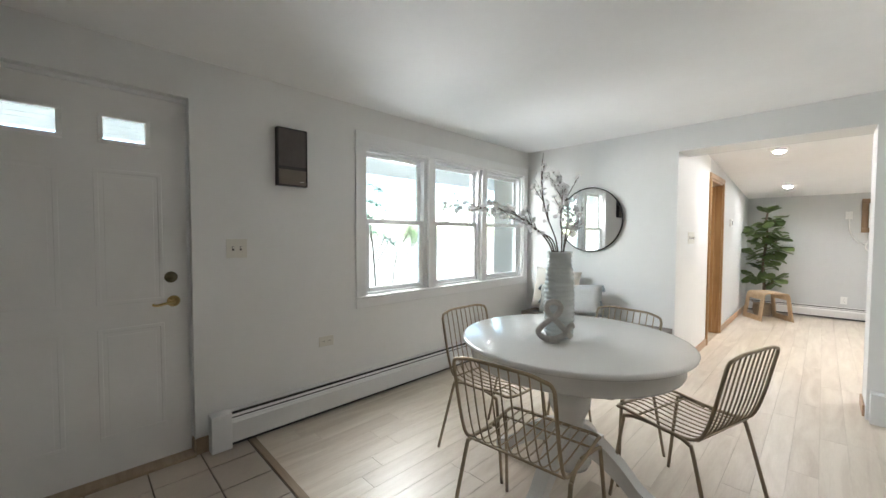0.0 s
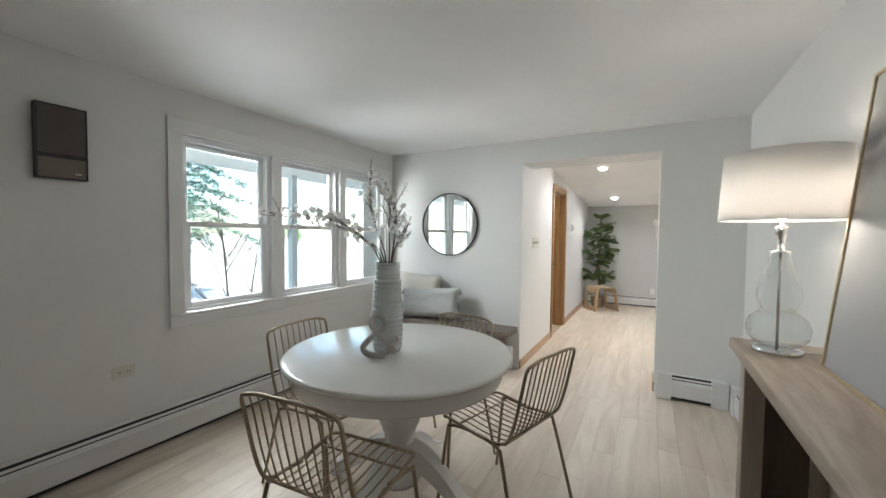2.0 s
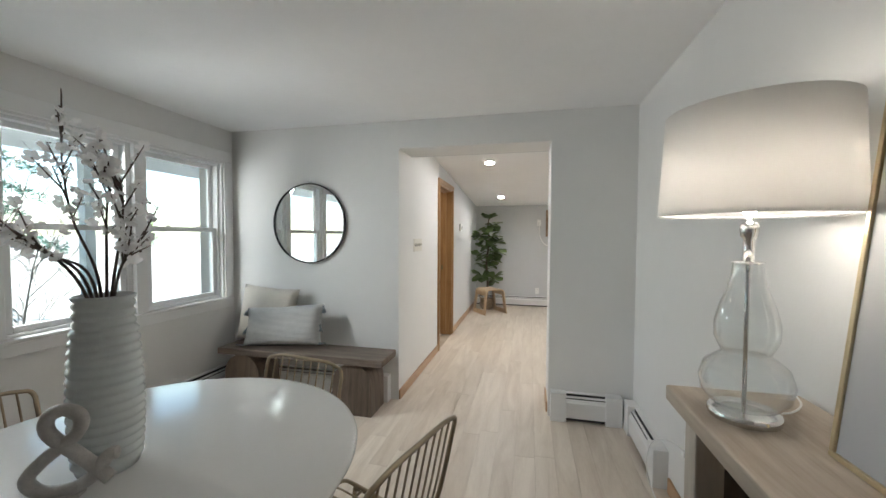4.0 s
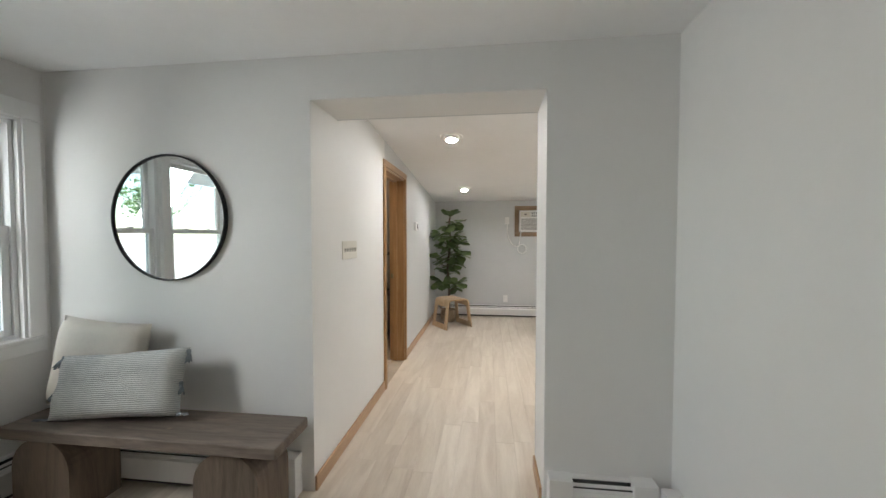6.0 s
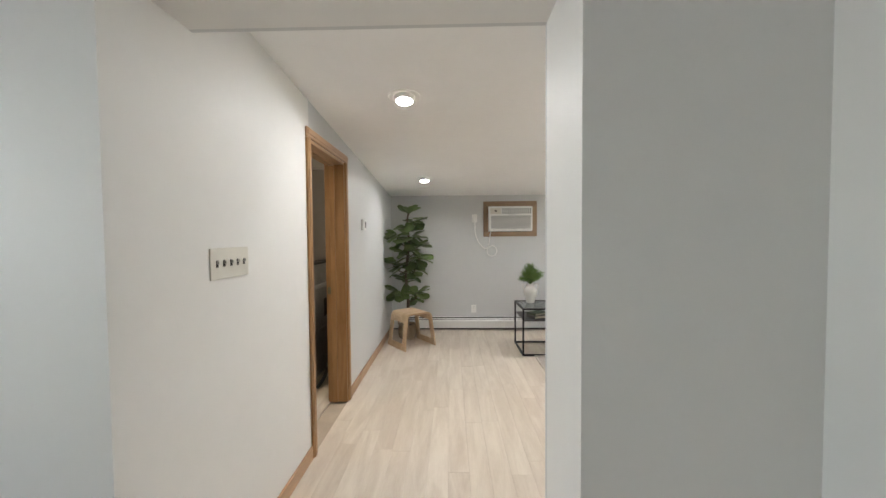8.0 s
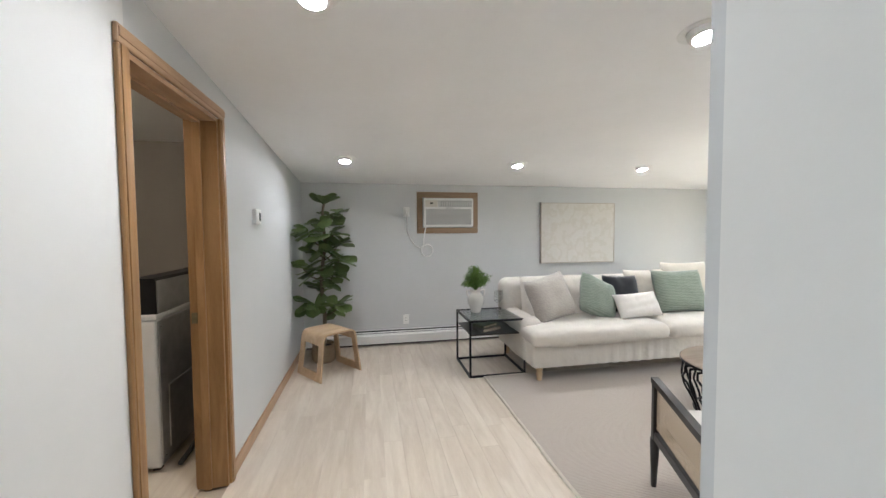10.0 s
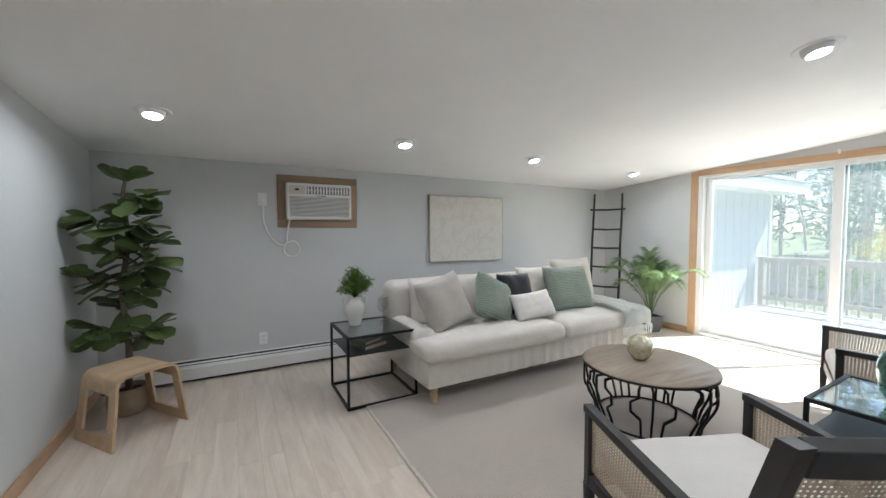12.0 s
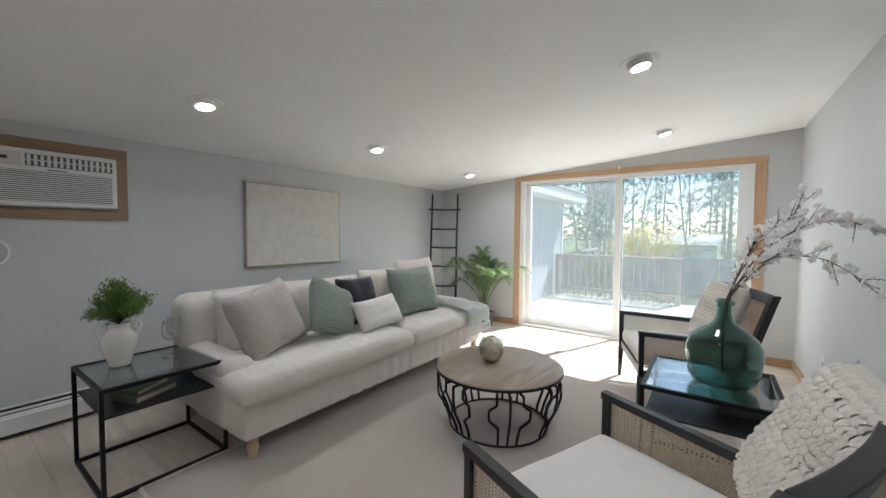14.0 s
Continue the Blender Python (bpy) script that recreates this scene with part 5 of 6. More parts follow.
def pitcher():
    t = thing("pitcher_vase", "white two-handled ceramic jug with a bushy green herb", "vase", pose(1.235, 8.40, .56))
    b = part("body", lathe(bmesh.new(), [(0, 0), (.048, 0), (.052, .006), (.062, .05), (.082, .10), (.088, .14), (.08, .175), (.058, .2), (.05, .215), (.054, .235), (.06, .243), (.054, .243), (.046, .22), (.07, .15), (0, .05)], 40), ceramic_white, t)
    for s in (-1, 1):
        part("handle", tube(bmesh.new(), spline([(s * .052, 0, .225), (s * .085, 0, .238), (s * .098, 0, .215), (s * .09, 0, .185), (s * .076, 0, .17)], 5), .008, 8), ceramic_white, b)
    rnd = random.Random(8)
    stems, pts = bmesh.new(), []
    for k in range(110):
        a, el = rnd.uniform(0, 6.283), rnd.uniform(.25, 1.5)
        d = Vector((math.cos(a) * math.cos(el), math.sin(a) * math.cos(el), math.sin(el) * 1.4)) * rnd.uniform(.12, .19)
        p0, p1 = Vector((0, 0, .23)), Vector((0, 0, .235)) + d
        mid = p0.lerp(p1, .5) + Vector((0, 0, .025))
        tube(stems, [p0, mid, p1], .0011, 3, cap=False)
        for i in range(52):
            f = rnd.uniform(.35, 1.05)
            pts.append(tuple(p0.lerp(p1, f) + Vector((0, 0, .1 * f * (1 - f))) + Vector((rnd.gauss(0, .011), rnd.gauss(0, .011), rnd.gauss(0, .011)))))
    part("stems", stems, herb_green, t)
    tagged(part("foliage", scatter_mesh("foliage", pts, .0115, herb_green, 3, 0, .55), None, t, "fine bright green foliage"), kind="stuff")


pitcher()


def wine_glass(x, y):
    prof = [(.0, .0), (.038, .0), (.038, .002), (.008, .006), (.0045, .02), (.004, .085), (.009, .095), (.03, .115), (.041, .145), (.041, .172), (.033, .222),
            (.0315, .222), (.0392, .171), (.0392, .146), (.028, .117), (.006, .1), (0, .099)]
    solid("wine_glass", lathe(bmesh.new(), prof, 32), goblet_glass, "empty clear stemmed wine glass on the side table", "glass", pose(x, y, .56), "wine glasses")


wine_glass(1.462, 8.35)
wine_glass(1.515, 8.44)


def soft_block(bm, x0, y0, z0, x1, y1, z1, r=.06, seg=5, puff=.02, seed=0, cuts=6):
    """A rounded, slightly puffed upholstery block."""
    b2 = bmesh.new()
    box(b2, x0, y0, z0, x1, y1, z1)
    bmesh.ops.bevel(b2, geom=list(b2.edges), offset=r, segments=seg, affect="EDGES", profile=.5)
    bmesh.ops.subdivide_edges(b2, edges=[e for e in b2.edges if e.calc_length() > .25], cuts=cuts, use_grid_fill=True)
    c = Vector(((x0 + x1) / 2, (y0 + y1) / 2, (z0 + z1) / 2))
    h = Vector(((x1 - x0) / 2, (y1 - y0) / 2, (z1 - z0) / 2))
    for v in b2.verts:
        u = Vector(((v.co.x - c.x) / h.x, (v.co.y - c.y) / h.y, (v.co.z - c.z) / h.z))
        k = (1 - min(1, u.x * u.x)) * (1 - min(1, u.y * u.y))
        v.co.z += math.copysign(puff * k, u.z)
        v.co += Vector([noise.noise(v.co * 4 + Vector((seed, i * 7.1, 0))) * .010 for i in range(3)])
    for f in b2.faces:
        f.smooth = True
    me = bpy.data.meshes.new("tmp")
    b2.to_mesh(me)
    b2.free()
    bm.from_mesh(me)
    bpy.data.meshes.remove(me)
    return bm


def sofa():
    t = thing("sofa", "long ivory slipcovered sofa with turned wooden feet", "sofa", pose(0, 0, .011))
    x0, x1, yf, yb = 1.60, 4.28, 7.76, 8.74
    bm = bmesh.new()
    n, cols = 150, []
    for i in range(n + 1):
        x = x0 + .02 + (x1 - x0 - .04) * i / n
        pleat = (.009 * math.sin(i * .9) + .004 * math.sin(i * 2.3)) * (1 if 40 < i < 82 or 96 < i < 134 else .2)
        cols.append([bm.verts.new((x, yf - .0 + pleat * (.3 + .7 * k / 4), .36 - .225 * k / 4)) for k in range(5)])
    for a, b in zip(cols, cols[1:]):
        for k in range(4):
            f = bm.faces.new((a[k], b[k], b[k + 1], a[k + 1]))
            f.smooth = True
    soft_block(bm, x0, yf + .006, .13, x1, yb, .36, .03, 3, 0, 2, 3)
    part("skirted_base", bm, linen_white, t)
    mid = (x0 + x1) / 2 + .06
    for k, (a, b) in enumerate(((x0 - .03, mid), (mid + .002, x1 + .02))):
        bm = soft_block(bmesh.new(), a, yf - .09, .345, b, 8.36, .50, .065, 5, .028, 5 + k, 8)
        part("seat_cushion", bm, linen_white, t)
    part("backrest", soft_block(bmesh.new(), x0 - .02, 8.46, .3, x1 - .02, yb, .88, .085, 5, .0, 9, 8), linen_white, t)
    for k, (a, b) in enumerate(((x0 + .14, 2.52), (2.53, 3.4), (3.41, 4.2))):
        c = part("back_cushion", cushion(b - a, .46, .2, 16, .03, .012, 20 + k), linen_white, t)
        c.matrix_local = pose((a + b) / 2, 8.36, .455, -10, 0, 0)
    for k, xa in enumerate((x0 - .015, x1 - .185)):
        bm = bmesh.new()
        soft_block(bm, xa, 7.90, .13, xa + .19, 8.62, .565, .075, 5, .0, 11 + k, 6)
        part("rolled_arm", bm, linen_white, t)
    foot = mesh_of("foot", lathe(bmesh.new(), [(0, -.011), (.022, -.011), (.027, .0), (.024, .02), (.032, .035), (.034, .05), (.026, .07), (.033, .09), (.036, .115), (.038, .14), (0, .14)], 20), ply)
    for x in (x0 + .09, x1 - .09):
        for y in (yf + .06, yb - .08):
            o = part("foot", foot, None, t, "turned pale wooden foot")
            o.location = (x, y, .011 if y < 8 else 0)


sofa()


def sofa_pillow(w, h, d, x, y, z, rx, rz, ry, material, label, seed):
    solid("throw_pillow", cushion(w, h, d, 18, .07, .01, seed), material, label, "pillow", pose(x, y, z, rx, ry, rz), "pillows on the sofa")


def pillow_fringe(w, h):
    rnd = random.Random(9)
    bm = bmesh.new()
    for k in range(150):
        u = rnd.uniform(0, 2 * (w + h))
        if u < w:
            p, d = Vector((u - w / 2, 0, h)), Vector((0, 0, 1))
        elif u < w + h:
            p, d = Vector((w / 2, 0, u - w)), Vector((1, 0, 0))
        elif u < 2 * w + h:
            p, d = Vector((u - w - h - w / 2, 0, 0.01)), Vector((0, 0, .3))
        else:
            p, d = Vector((-w / 2, 0, u - 2 * w - h)), Vector((-1, 0, 0))
        d = d + Vector((rnd.uniform(-.5, .5), rnd.uniform(-.5, .5), rnd.uniform(-.5, .3)))
        tube(bm, [p - d * .008, p + d * .018], [.002, .001], 3, cap=False)
    return bm


sofa_pillow(.49, .47, .22, 2.0, 8.02, .525, -22, 14, -11, grey_knit, "oatmeal ribbed knit pillow on the sofa", 31)
sofa_pillow(.46, .43, .21, 2.40, 7.98, .535, -22, 12, 24, green_rib, "sage green ribbed pillow on the sofa", 32)
black_pillow = thing("throw_pillow", "black cotton pillow with a frayed edge on the sofa", "pillow", pose(2.84, 8.14, .525, -18, 2, 4), "pillows on the sofa")
part("cover", cushion(.44, .42, .15, 18, .07, .01, 33), black_cloth, black_pillow)
tagged(part("frayed_edge", pillow_fringe(.42, .40), black_cloth, black_pillow, "loose black threads"), kind="stuff")
sofa_pillow(.52, .27, .14, 2.86, 7.90, .53, -30, 4, -2, white_cloth, "small white woven lumbar pillow on the sofa", 34)
sofa_pillow(.57, .48, .2, 3.46, 8.02, .525, -20, -6, 0, green_rib, "large sage green ribbed pillow on the sofa", 35)
sofa_pillow(.58, .54, .18, 3.73, 8.22, .525, -14, -4, 0, cream_cloth, "cream cotton pillow on the sofa", 36)
sofa_pillow(.55, .40, .16, 3.25, 8.30, .58, -12, 0, 0, cream_cloth, "cream pillow behind the green one", 37)


def throw_blanket():
    bm = bmesh.new()
    nx, ny = 16, 26
    path = spline([(0, 8.3, .545), (0, 8.0, .56), (0, 7.8, .555), (0, 7.67, .53), (0, 7.635, .45), (0, 7.65, .36)], 6)
    rows = []
    for i in range(nx + 1):
        u = i / nx
        row = []
        for j, p in enumerate(path):
            s = j / (len(path) - 1)
            x = 3.79 + .36 * u + .12 * s * (u - .2) + .02 * math.sin(9 * s + 3 * u)
            row.append(bm.verts.new((x, p.y - .004 * math.cos(14 * u), p.z + .012 * math.sin(16 * u + 2 * s) + .012)))
        rows.append(row)
    for a, b in zip(rows, rows[1:]):
        for k in range(len(path) - 1):
            f = bm.faces.new((a[k], b[k], b[k + 1], a[k + 1]))
            f.smooth = True
    bmesh.ops.solidify(bm, geom=list(bm.faces), thickness=.006)
    t = thing("throw_blanket", "pale sage knitted throw with fringe draped over the sofa", "blanket", pose(0, 0, 0))
    m = mat("pale_sage_knit", (.76, .775, .74), .95, vary=.08, scale=30, bump=.6, bscale=120, spec=.1)
    part("cloth", bm, m, t)
    fr = bmesh.new()
    rnd = random.Random(4)
    for i in range(46):
        u = i / 45
        x = 3.79 + .36 * u + .12 * (u - .2)
        tube(fr, [(x, 7.645, .372), (x + rnd.uniform(-.008, .008), 7.64, .32), (x + rnd.uniform(-.015, .015), 7.645, .27)], .0028, 4)
    part("fringe", fr, m, t)


throw_blanket()


def coffee_table():
    t = thing("coffee_table", "round grey oak coffee table on a black geometric metal base", "coffee table", pose(2.915, 6.855, .011))
    part("tabletop", lathe(bmesh.new(), [(0, .385), (.425, .385), (.432, .39), (.432, .402), (.428, .408), (0, .408)], 64), coffee_wood, t)
    part("edge_band", lathe(bmesh.new(), [(.433, .384), (.436, .384), (.436, .4), (.433, .4), (.433, .384)], 64), black_metal, t)
    def flare(z):
        k = min(1.0, z / .25)
        return .335 + .085 * k * k * (3 - 2 * k)

    def hoop(name, r, z):
        part(name, tube(bmesh.new(), [(r * math.cos(a), r * math.sin(a), z) for a in [2 * math.pi * k / 56 for k in range(56)]], .007, 6, True), black_metal, t)
    hoop("base_ring", .335, .008)
    hoop("top_ring", .35, .377)

    def strut(steps):
        pts = []
        for (a, z), (b, y) in zip(steps, steps[1:]):
            pts += [(a + (b - a) * k / 4, z + (y - z) * k / 4) for k in range(4)]
        pts.append(steps[-1])
        pts = [(flare(z) * math.cos(a), flare(z) * math.sin(a), z) for a, z in pts]
        a = steps[-1][0]
        pts += [(.42 * math.cos(a), .42 * math.sin(a), .352), (.35 * math.cos(a), .35 * math.sin(a), .352), (.35 * math.cos(a), .35 * math.sin(a), .377)]
        return mesh_of("strut", tube(bmesh.new(), pts, .0092, 4), black_metal)
    kinds = [strut([(0, .008), (0, .345)])]
    for s in (-1, 1):
        kinds.append(strut([(s * .17, .008), (s * .17, .15), (s * .30, .20), (s * .30, .265), (s * .19, .30), (s * .19, .345)]))
    for k in range(7):
        for me in kinds:
            o = part("strut", me, None, t)
            o.rotation_euler = (0, 0, k * 2 * math.pi / 7 + .2)


coffee_table()


def ball_candle():
    bm = lathe(bmesh.new(), [(0, .0), (.045, .002), (.055, .012), (.078, .045), (.09, .085), (.086, .125), (.066, .158), (.036, .174), (.032, .178), (.028, .174), (0, .165)], 40)
    solid("candle_globe", bm, mercury, "mottled gold mercury glass globe candle on the coffee table", "candle holder", pose(2.93, 6.92, .419))


ball_candle()


def ladder():
    t = thing("blanket_ladder", "dark rustic wooden ladder leaning in the corner", "ladder", pose(0, 0, 0))
    a1, b1 = Vector((5.25, 9.22, 1.93)), Vector((5.45, 8.885, 1.93))
    out = Vector((-.30, -.17, -1.93))
    lean = [(a1, a1 + out), (b1, b1 + out)]
    rails = []
    for top, bot in lean:
        bot.z = 0
        pts = [bot.lerp(top, k / 8) + Vector((noise.noise(Vector((k, top.x, 0))) * .006, noise.noise(Vector((k, top.x, 5))) * .006, 0)) for k in range(9)]
        rails.append(pts)
        part("rail", tube(bmesh.new(), pts, [.019 - .004 * k / 8 for k in range(9)], 8), black_wood, t)
    for k, s in enumerate((.13, .28, .43, .575, .72, .875)):
        p, q = lean[0][1].lerp(lean[0][0], s), lean[1][1].lerp(lean[1][0], s)
        e = (q - p).normalized() * (.05 if k == 5 else .012)
        off = Vector((-.018, -.01, 0)) if k == 5 else Vector((0, 0, 0))
        part("rung", tube(bmesh.new(), [p - e + off, p.lerp(q, .5) + off - Vector((0, 0, .008)), q + e + off], .014, 8), black_wood, t)


ladder()


def palm():
    rnd = random.Random(12)
    t = thing("potted_palm", "bright green areca palm in a charcoal tapered planter", "plant", pose(5.27, 8.3, 0))
    bm = bmesh.new()
    lathe(bm, [(0, 0), (.115, 0), (.16, .2), (.165, .215), (.15, .215), (.145, .18), (0, .18)], 4)
    for f in bm.faces:
        f.smooth = False
    bm.transform(pose(0, 0, 0, 0, 0, 30))
    part("planter", bm, pot_grey, t, "charcoal square tapered planter")
    for k in range(26):
        a = k * 2.399
        el = rnd.uniform(.9, 1.5)
        ln = rnd.uniform(.6, .95)
        d = Vector((math.cos(a), math.sin(a), 0))
        reach = ln * math.cos(el) * (.45 if d.x > .2 else 1)
        rise = ln * math.sin(el)
        p = [Vector((0, 0, .17)), d * reach * .25 + Vector((0, 0, .17 + rise * .45)), d * reach * .7 + Vector((0, 0, .17 + rise * .85)), d * reach * 1.0 + Vector((0, 0, .17 + rise * .97)), d * (reach * 1.25 + .02) + Vector((0, 0, .15 + rise * .93))]
        c = spline(p, 8)
        bm = tube(bmesh.new(), c, [.0045 * (1 - .8 * i / len(c)) for i in range(len(c))], 5)
        side = Vector((-d.y, d.x, 0))
        for i in range(10, len(c)):
            f = (i - 10) / (len(c) - 11)
            w = .17 * math.sin(math.pi * (.2 + .7 * f)) + .02
            nx = c[min(i + 1, len(c) - 1)]
            tang = (nx - c[i - 1]).normalized()
            for h in (0, .33, .66):
                q = c[i] + (nx - c[i]) * h
                for s in (-1, 1):
                    go = (side * s * .75 + tang * rnd.uniform(.6, .95)).normalized()
                    tip = q + go * w + Vector((0, 0, -.22 * w * rnd.uniform(.5, 1.6)))
                    mid = q.lerp(tip, .45) + Vector((0, 0, .014))
                    wd = tang * .0045
                    vs = [bm.verts.new(v) for v in (q - wd * .4, q + wd * .4, mid + wd, tip, mid - wd)]
                    bm.faces.new((vs[0], vs[1], vs[2], vs[4])), bm.faces.new((vs[4], vs[2], vs[3]))
        part("frond", bm, palm_green, t)


palm()


def cane_panel(w, h, t=.008, cell=.0145):
    """Woven cane: a flat sheet with an open hole in each cell, in the local xz plane."""
    nx, nz = max(2, round(w / cell)), max(2, round(h / cell))
    bm = bmesh.new()
    cw, ch = w / nx, h / nz
    corner = {}
    for i in range(nx + 1):
        for j in range(nz + 1):
            corner[i, j] = bm.verts.new((i * cw, 0, j * ch))
    for i in range(nx):
        for j in range(nz):
            cx, cz = (i + .5) * cw, (j + .5) * ch
            k = .21
            inn = [bm.verts.new((cx + a * cw * k, 0, cz + b * ch * k)) for a, b in ((-1, -.6), (-.6, -1), (.6, -1), (1, -.6), (1, .6), (.6, 1), (-.6, 1), (-1, .6))]
            cs = [corner[i, j], corner[i + 1, j], corner[i + 1, j + 1], corner[i, j + 1]]
            for q in range(4):
                a, b = inn[2 * q + 1], inn[(2 * q + 2) % 8]
                bm.faces.new((cs[q], cs[(q + 1) % 4], b, a))
                bm.faces.new((cs[q], inn[2 * q + 1], inn[2 * q]))
    return bm


def cane_chair(m, label, pillow):
    """A low armchair that faces local +y."""
    t = thing("cane_armchair", label, "armchair", m, "cane armchairs")
    hw = .385
    seat = soft_block(bmesh.new(), -hw + .04, -.26, .33, hw - .04, .36, .445, .04, 4, .02, 3, 5)
    part("seat_cushion", seat, seat_cloth, t, "off-white upholstered seat")
    part("seat_rail", boxes((-hw + .03, .325, .27, hw - .03, .36, .335), bevel=.004), black_wood, t)
    part("seat_rail", boxes((-hw + .03, -.28, .27, hw - .03, -.25, .335), bevel=.004), black_wood, t)
    for s in (-1, 1):
        x = s * hw
        part("front_post", boxes((x - .016, .335, .25, x + .016, .372, .60), bevel=.004), black_wood, t)
        bm = bmesh.new()
        tube(bm, [(x, .353, .27), (x, .36, .0)], [.026, .014], 8)
        part("leg", bm, black_wood, t)
        bm = bmesh.new()
        tube(bm, [(x, -.27, .33), (x, -.36, .0)], [.026, .015], 8)
        part("leg", bm, black_wood, t)
        bm = bmesh.new()
        prof = [(.375, .575), (.375, .605), (-.35, .565), (-.337, .53)]
        f, b = [bm.verts.new((x - .019, y, z)) for y, z in prof], [bm.verts.new((x + .019, y, z)) for y, z in prof]
        bm.faces.new(f), bm.faces.new(b[::-1])
        for k in range(4):
            bm.faces.new((f[k], f[(k + 1) % 4], b[(k + 1) % 4], b[k]))
        part("armrest", bm, black_wood, t)
        part("side_rail", boxes((x - .015, -.28, .27, x + .015, .334, .315), bevel=.004), black_wood, t)
        bm = cane_panel(.60, .27)
        bm.transform(Matrix.Translation((x, -.265, .318)) @ pose(0, 0, 0, 0, 0, 90) @ Matrix(((1, 0, 0, 0), (0, 1, 0, 0), (-.045, 0, 1, 0), (0, 0, 0, 1))) @ pose(0, 0, 0))
        for v in bm.verts:
            u = (v.co.y + .265) / .60
            w = (v.co.z - .318) / .27
            v.co.y -= .075 * (1 - u) * max(0, w)
            v.co.z = .316 + max(0, min(1, (v.co.z - .318 + .045 * u) / .27)) * (.222 + .036 * u)
        part("cane_side", bm, rattan, t, "woven cane side panel")
        bm = bmesh.new()
        q0, q1 = Vector((x, -.25, .26)), Vector((x, -.452, .905))
        prof = [(-.022, -.024), (.022, -.024), (.022, .024), (-.022, .024)]
        r0, r1 = [bm.verts.new(q0 + Vector((a, b, 0))) for a, b in prof], [bm.verts.new(q1 + Vector((a, b, 0))) for a, b in prof]
        bm.faces.new(r0), bm.faces.new(r1[::-1])
        for k in range(4):
            bm.faces.new((r0[k], r0[(k + 1) % 4], r1[(k + 1) % 4], r1[k]))
        part("back_post", bm, black_wood, t)
    lean = Matrix.Translation((0, -.25, .26)) @ pose(0, 0, 0, 17.4, 0, 0)

    def bow(bm):
        """Leans a piece back and curves it away behind the sitter."""
        bm.transform(lean)
        for v in bm.verts:
            v.co.y -= .045 * max(0, 1 - (v.co.x / hw) ** 2) * min(1, max(0, (v.co.z - .33) / .5))
        return bm
    for z0, z1 in ((.60, .675), (.1, .14)):
        bm = boxes((-hw + .022, -.022, z0, hw - .022, .022, z1), bevel=.004)
        bmesh.ops.subdivide_edges(bm, edges=[e for e in bm.edges if e.calc_length() > .4], cuts=11, use_grid_fill=True)
        part("back_rail", bow(bm), black_wood, t)
    bm = cane_panel(2 * hw - .044, .46)
    bm.transform(Matrix.Translation((-hw + .022, -.008, .14)))
    part("cane_back", bow(bm), rattan, t, "woven cane back panel")
    return t


CH_A = pose(1.882, 5.84, .011, 0, 0, -21.3)
CH_B = pose(4.14, 5.87, .011, 0, 0, 20)
cane_chair(CH_A, "black framed armchair with cane sides and an off-white seat", True)
cane_chair(CH_B, "black framed cane armchair beside the patio door", True)


def ruffle_pillow(m, seed, material, label, w=.52, h=.5):
    """A cushion with rows of small gathered, drooping flaps on its front."""
    t = thing("ruffle_pillow", label, "pillow", m, "ruffled chair pillows")
    part("cover", cushion(w, h, .17, 16, .05, .01, seed), material, t)
    bm = bmesh.new()
    rnd = random.Random(seed)
    rows, cols = 17, 25
    for r in range(rows):
        for k in range(cols):
            x = (-.41 + .82 * (k + .5 * (r % 2)) / cols) * w + rnd.uniform(-.004, .004)
            z = .05 + (h - .09) * r / (rows - 1) + rnd.uniform(-.003, .003)
            u, v = 2 * x / w, 2 * z / h - 1
            th = .085 * max(0, (1 - u ** 4) * (1 - v ** 4)) ** .45
            fw, ln, out = .0115 * rnd.uniform(.85, 1.25), rnd.uniform(.03, .04), rnd.uniform(.010, .018)
            slant = rnd.uniform(-.35, .35)
            g = []
            for a in range(4):
                f = a / 3
                y = th - .003 + out * math.sin(f * 2.2)
                g.append([bm.verts.new((x + q * fw * (1 - .35 * abs(f - .6)) + slant * ln * f * .4, y + .006 * (1 - q * q) + .003 * math.sin(5 * q + r), z + .014 - ln * f + .006 * q * q * f)) for q in (-1, -.4, .4, 1)])
            for p, q in zip(g, g[1:]):
                for c in range(3):
                    bm.faces.new((p[c], p[c + 1], q[c + 1], q[c])).smooth = True
    tagged(part("ruffled_face", bm, material, t, "rows of cloth ruffles"), kind="stuff")


ruffle_pillow(CH_A @ pose(.21, -.25, .475, 30, 0, 24), 41, cream_cloth, "cream ruffled pillow on the cane armchair", .6, .52)
ruffle_pillow(CH_B @ pose(0, -.19, .465, 20, 0, 0), 42, cream_cloth, "cream ruffled pillow on the far cane armchair")


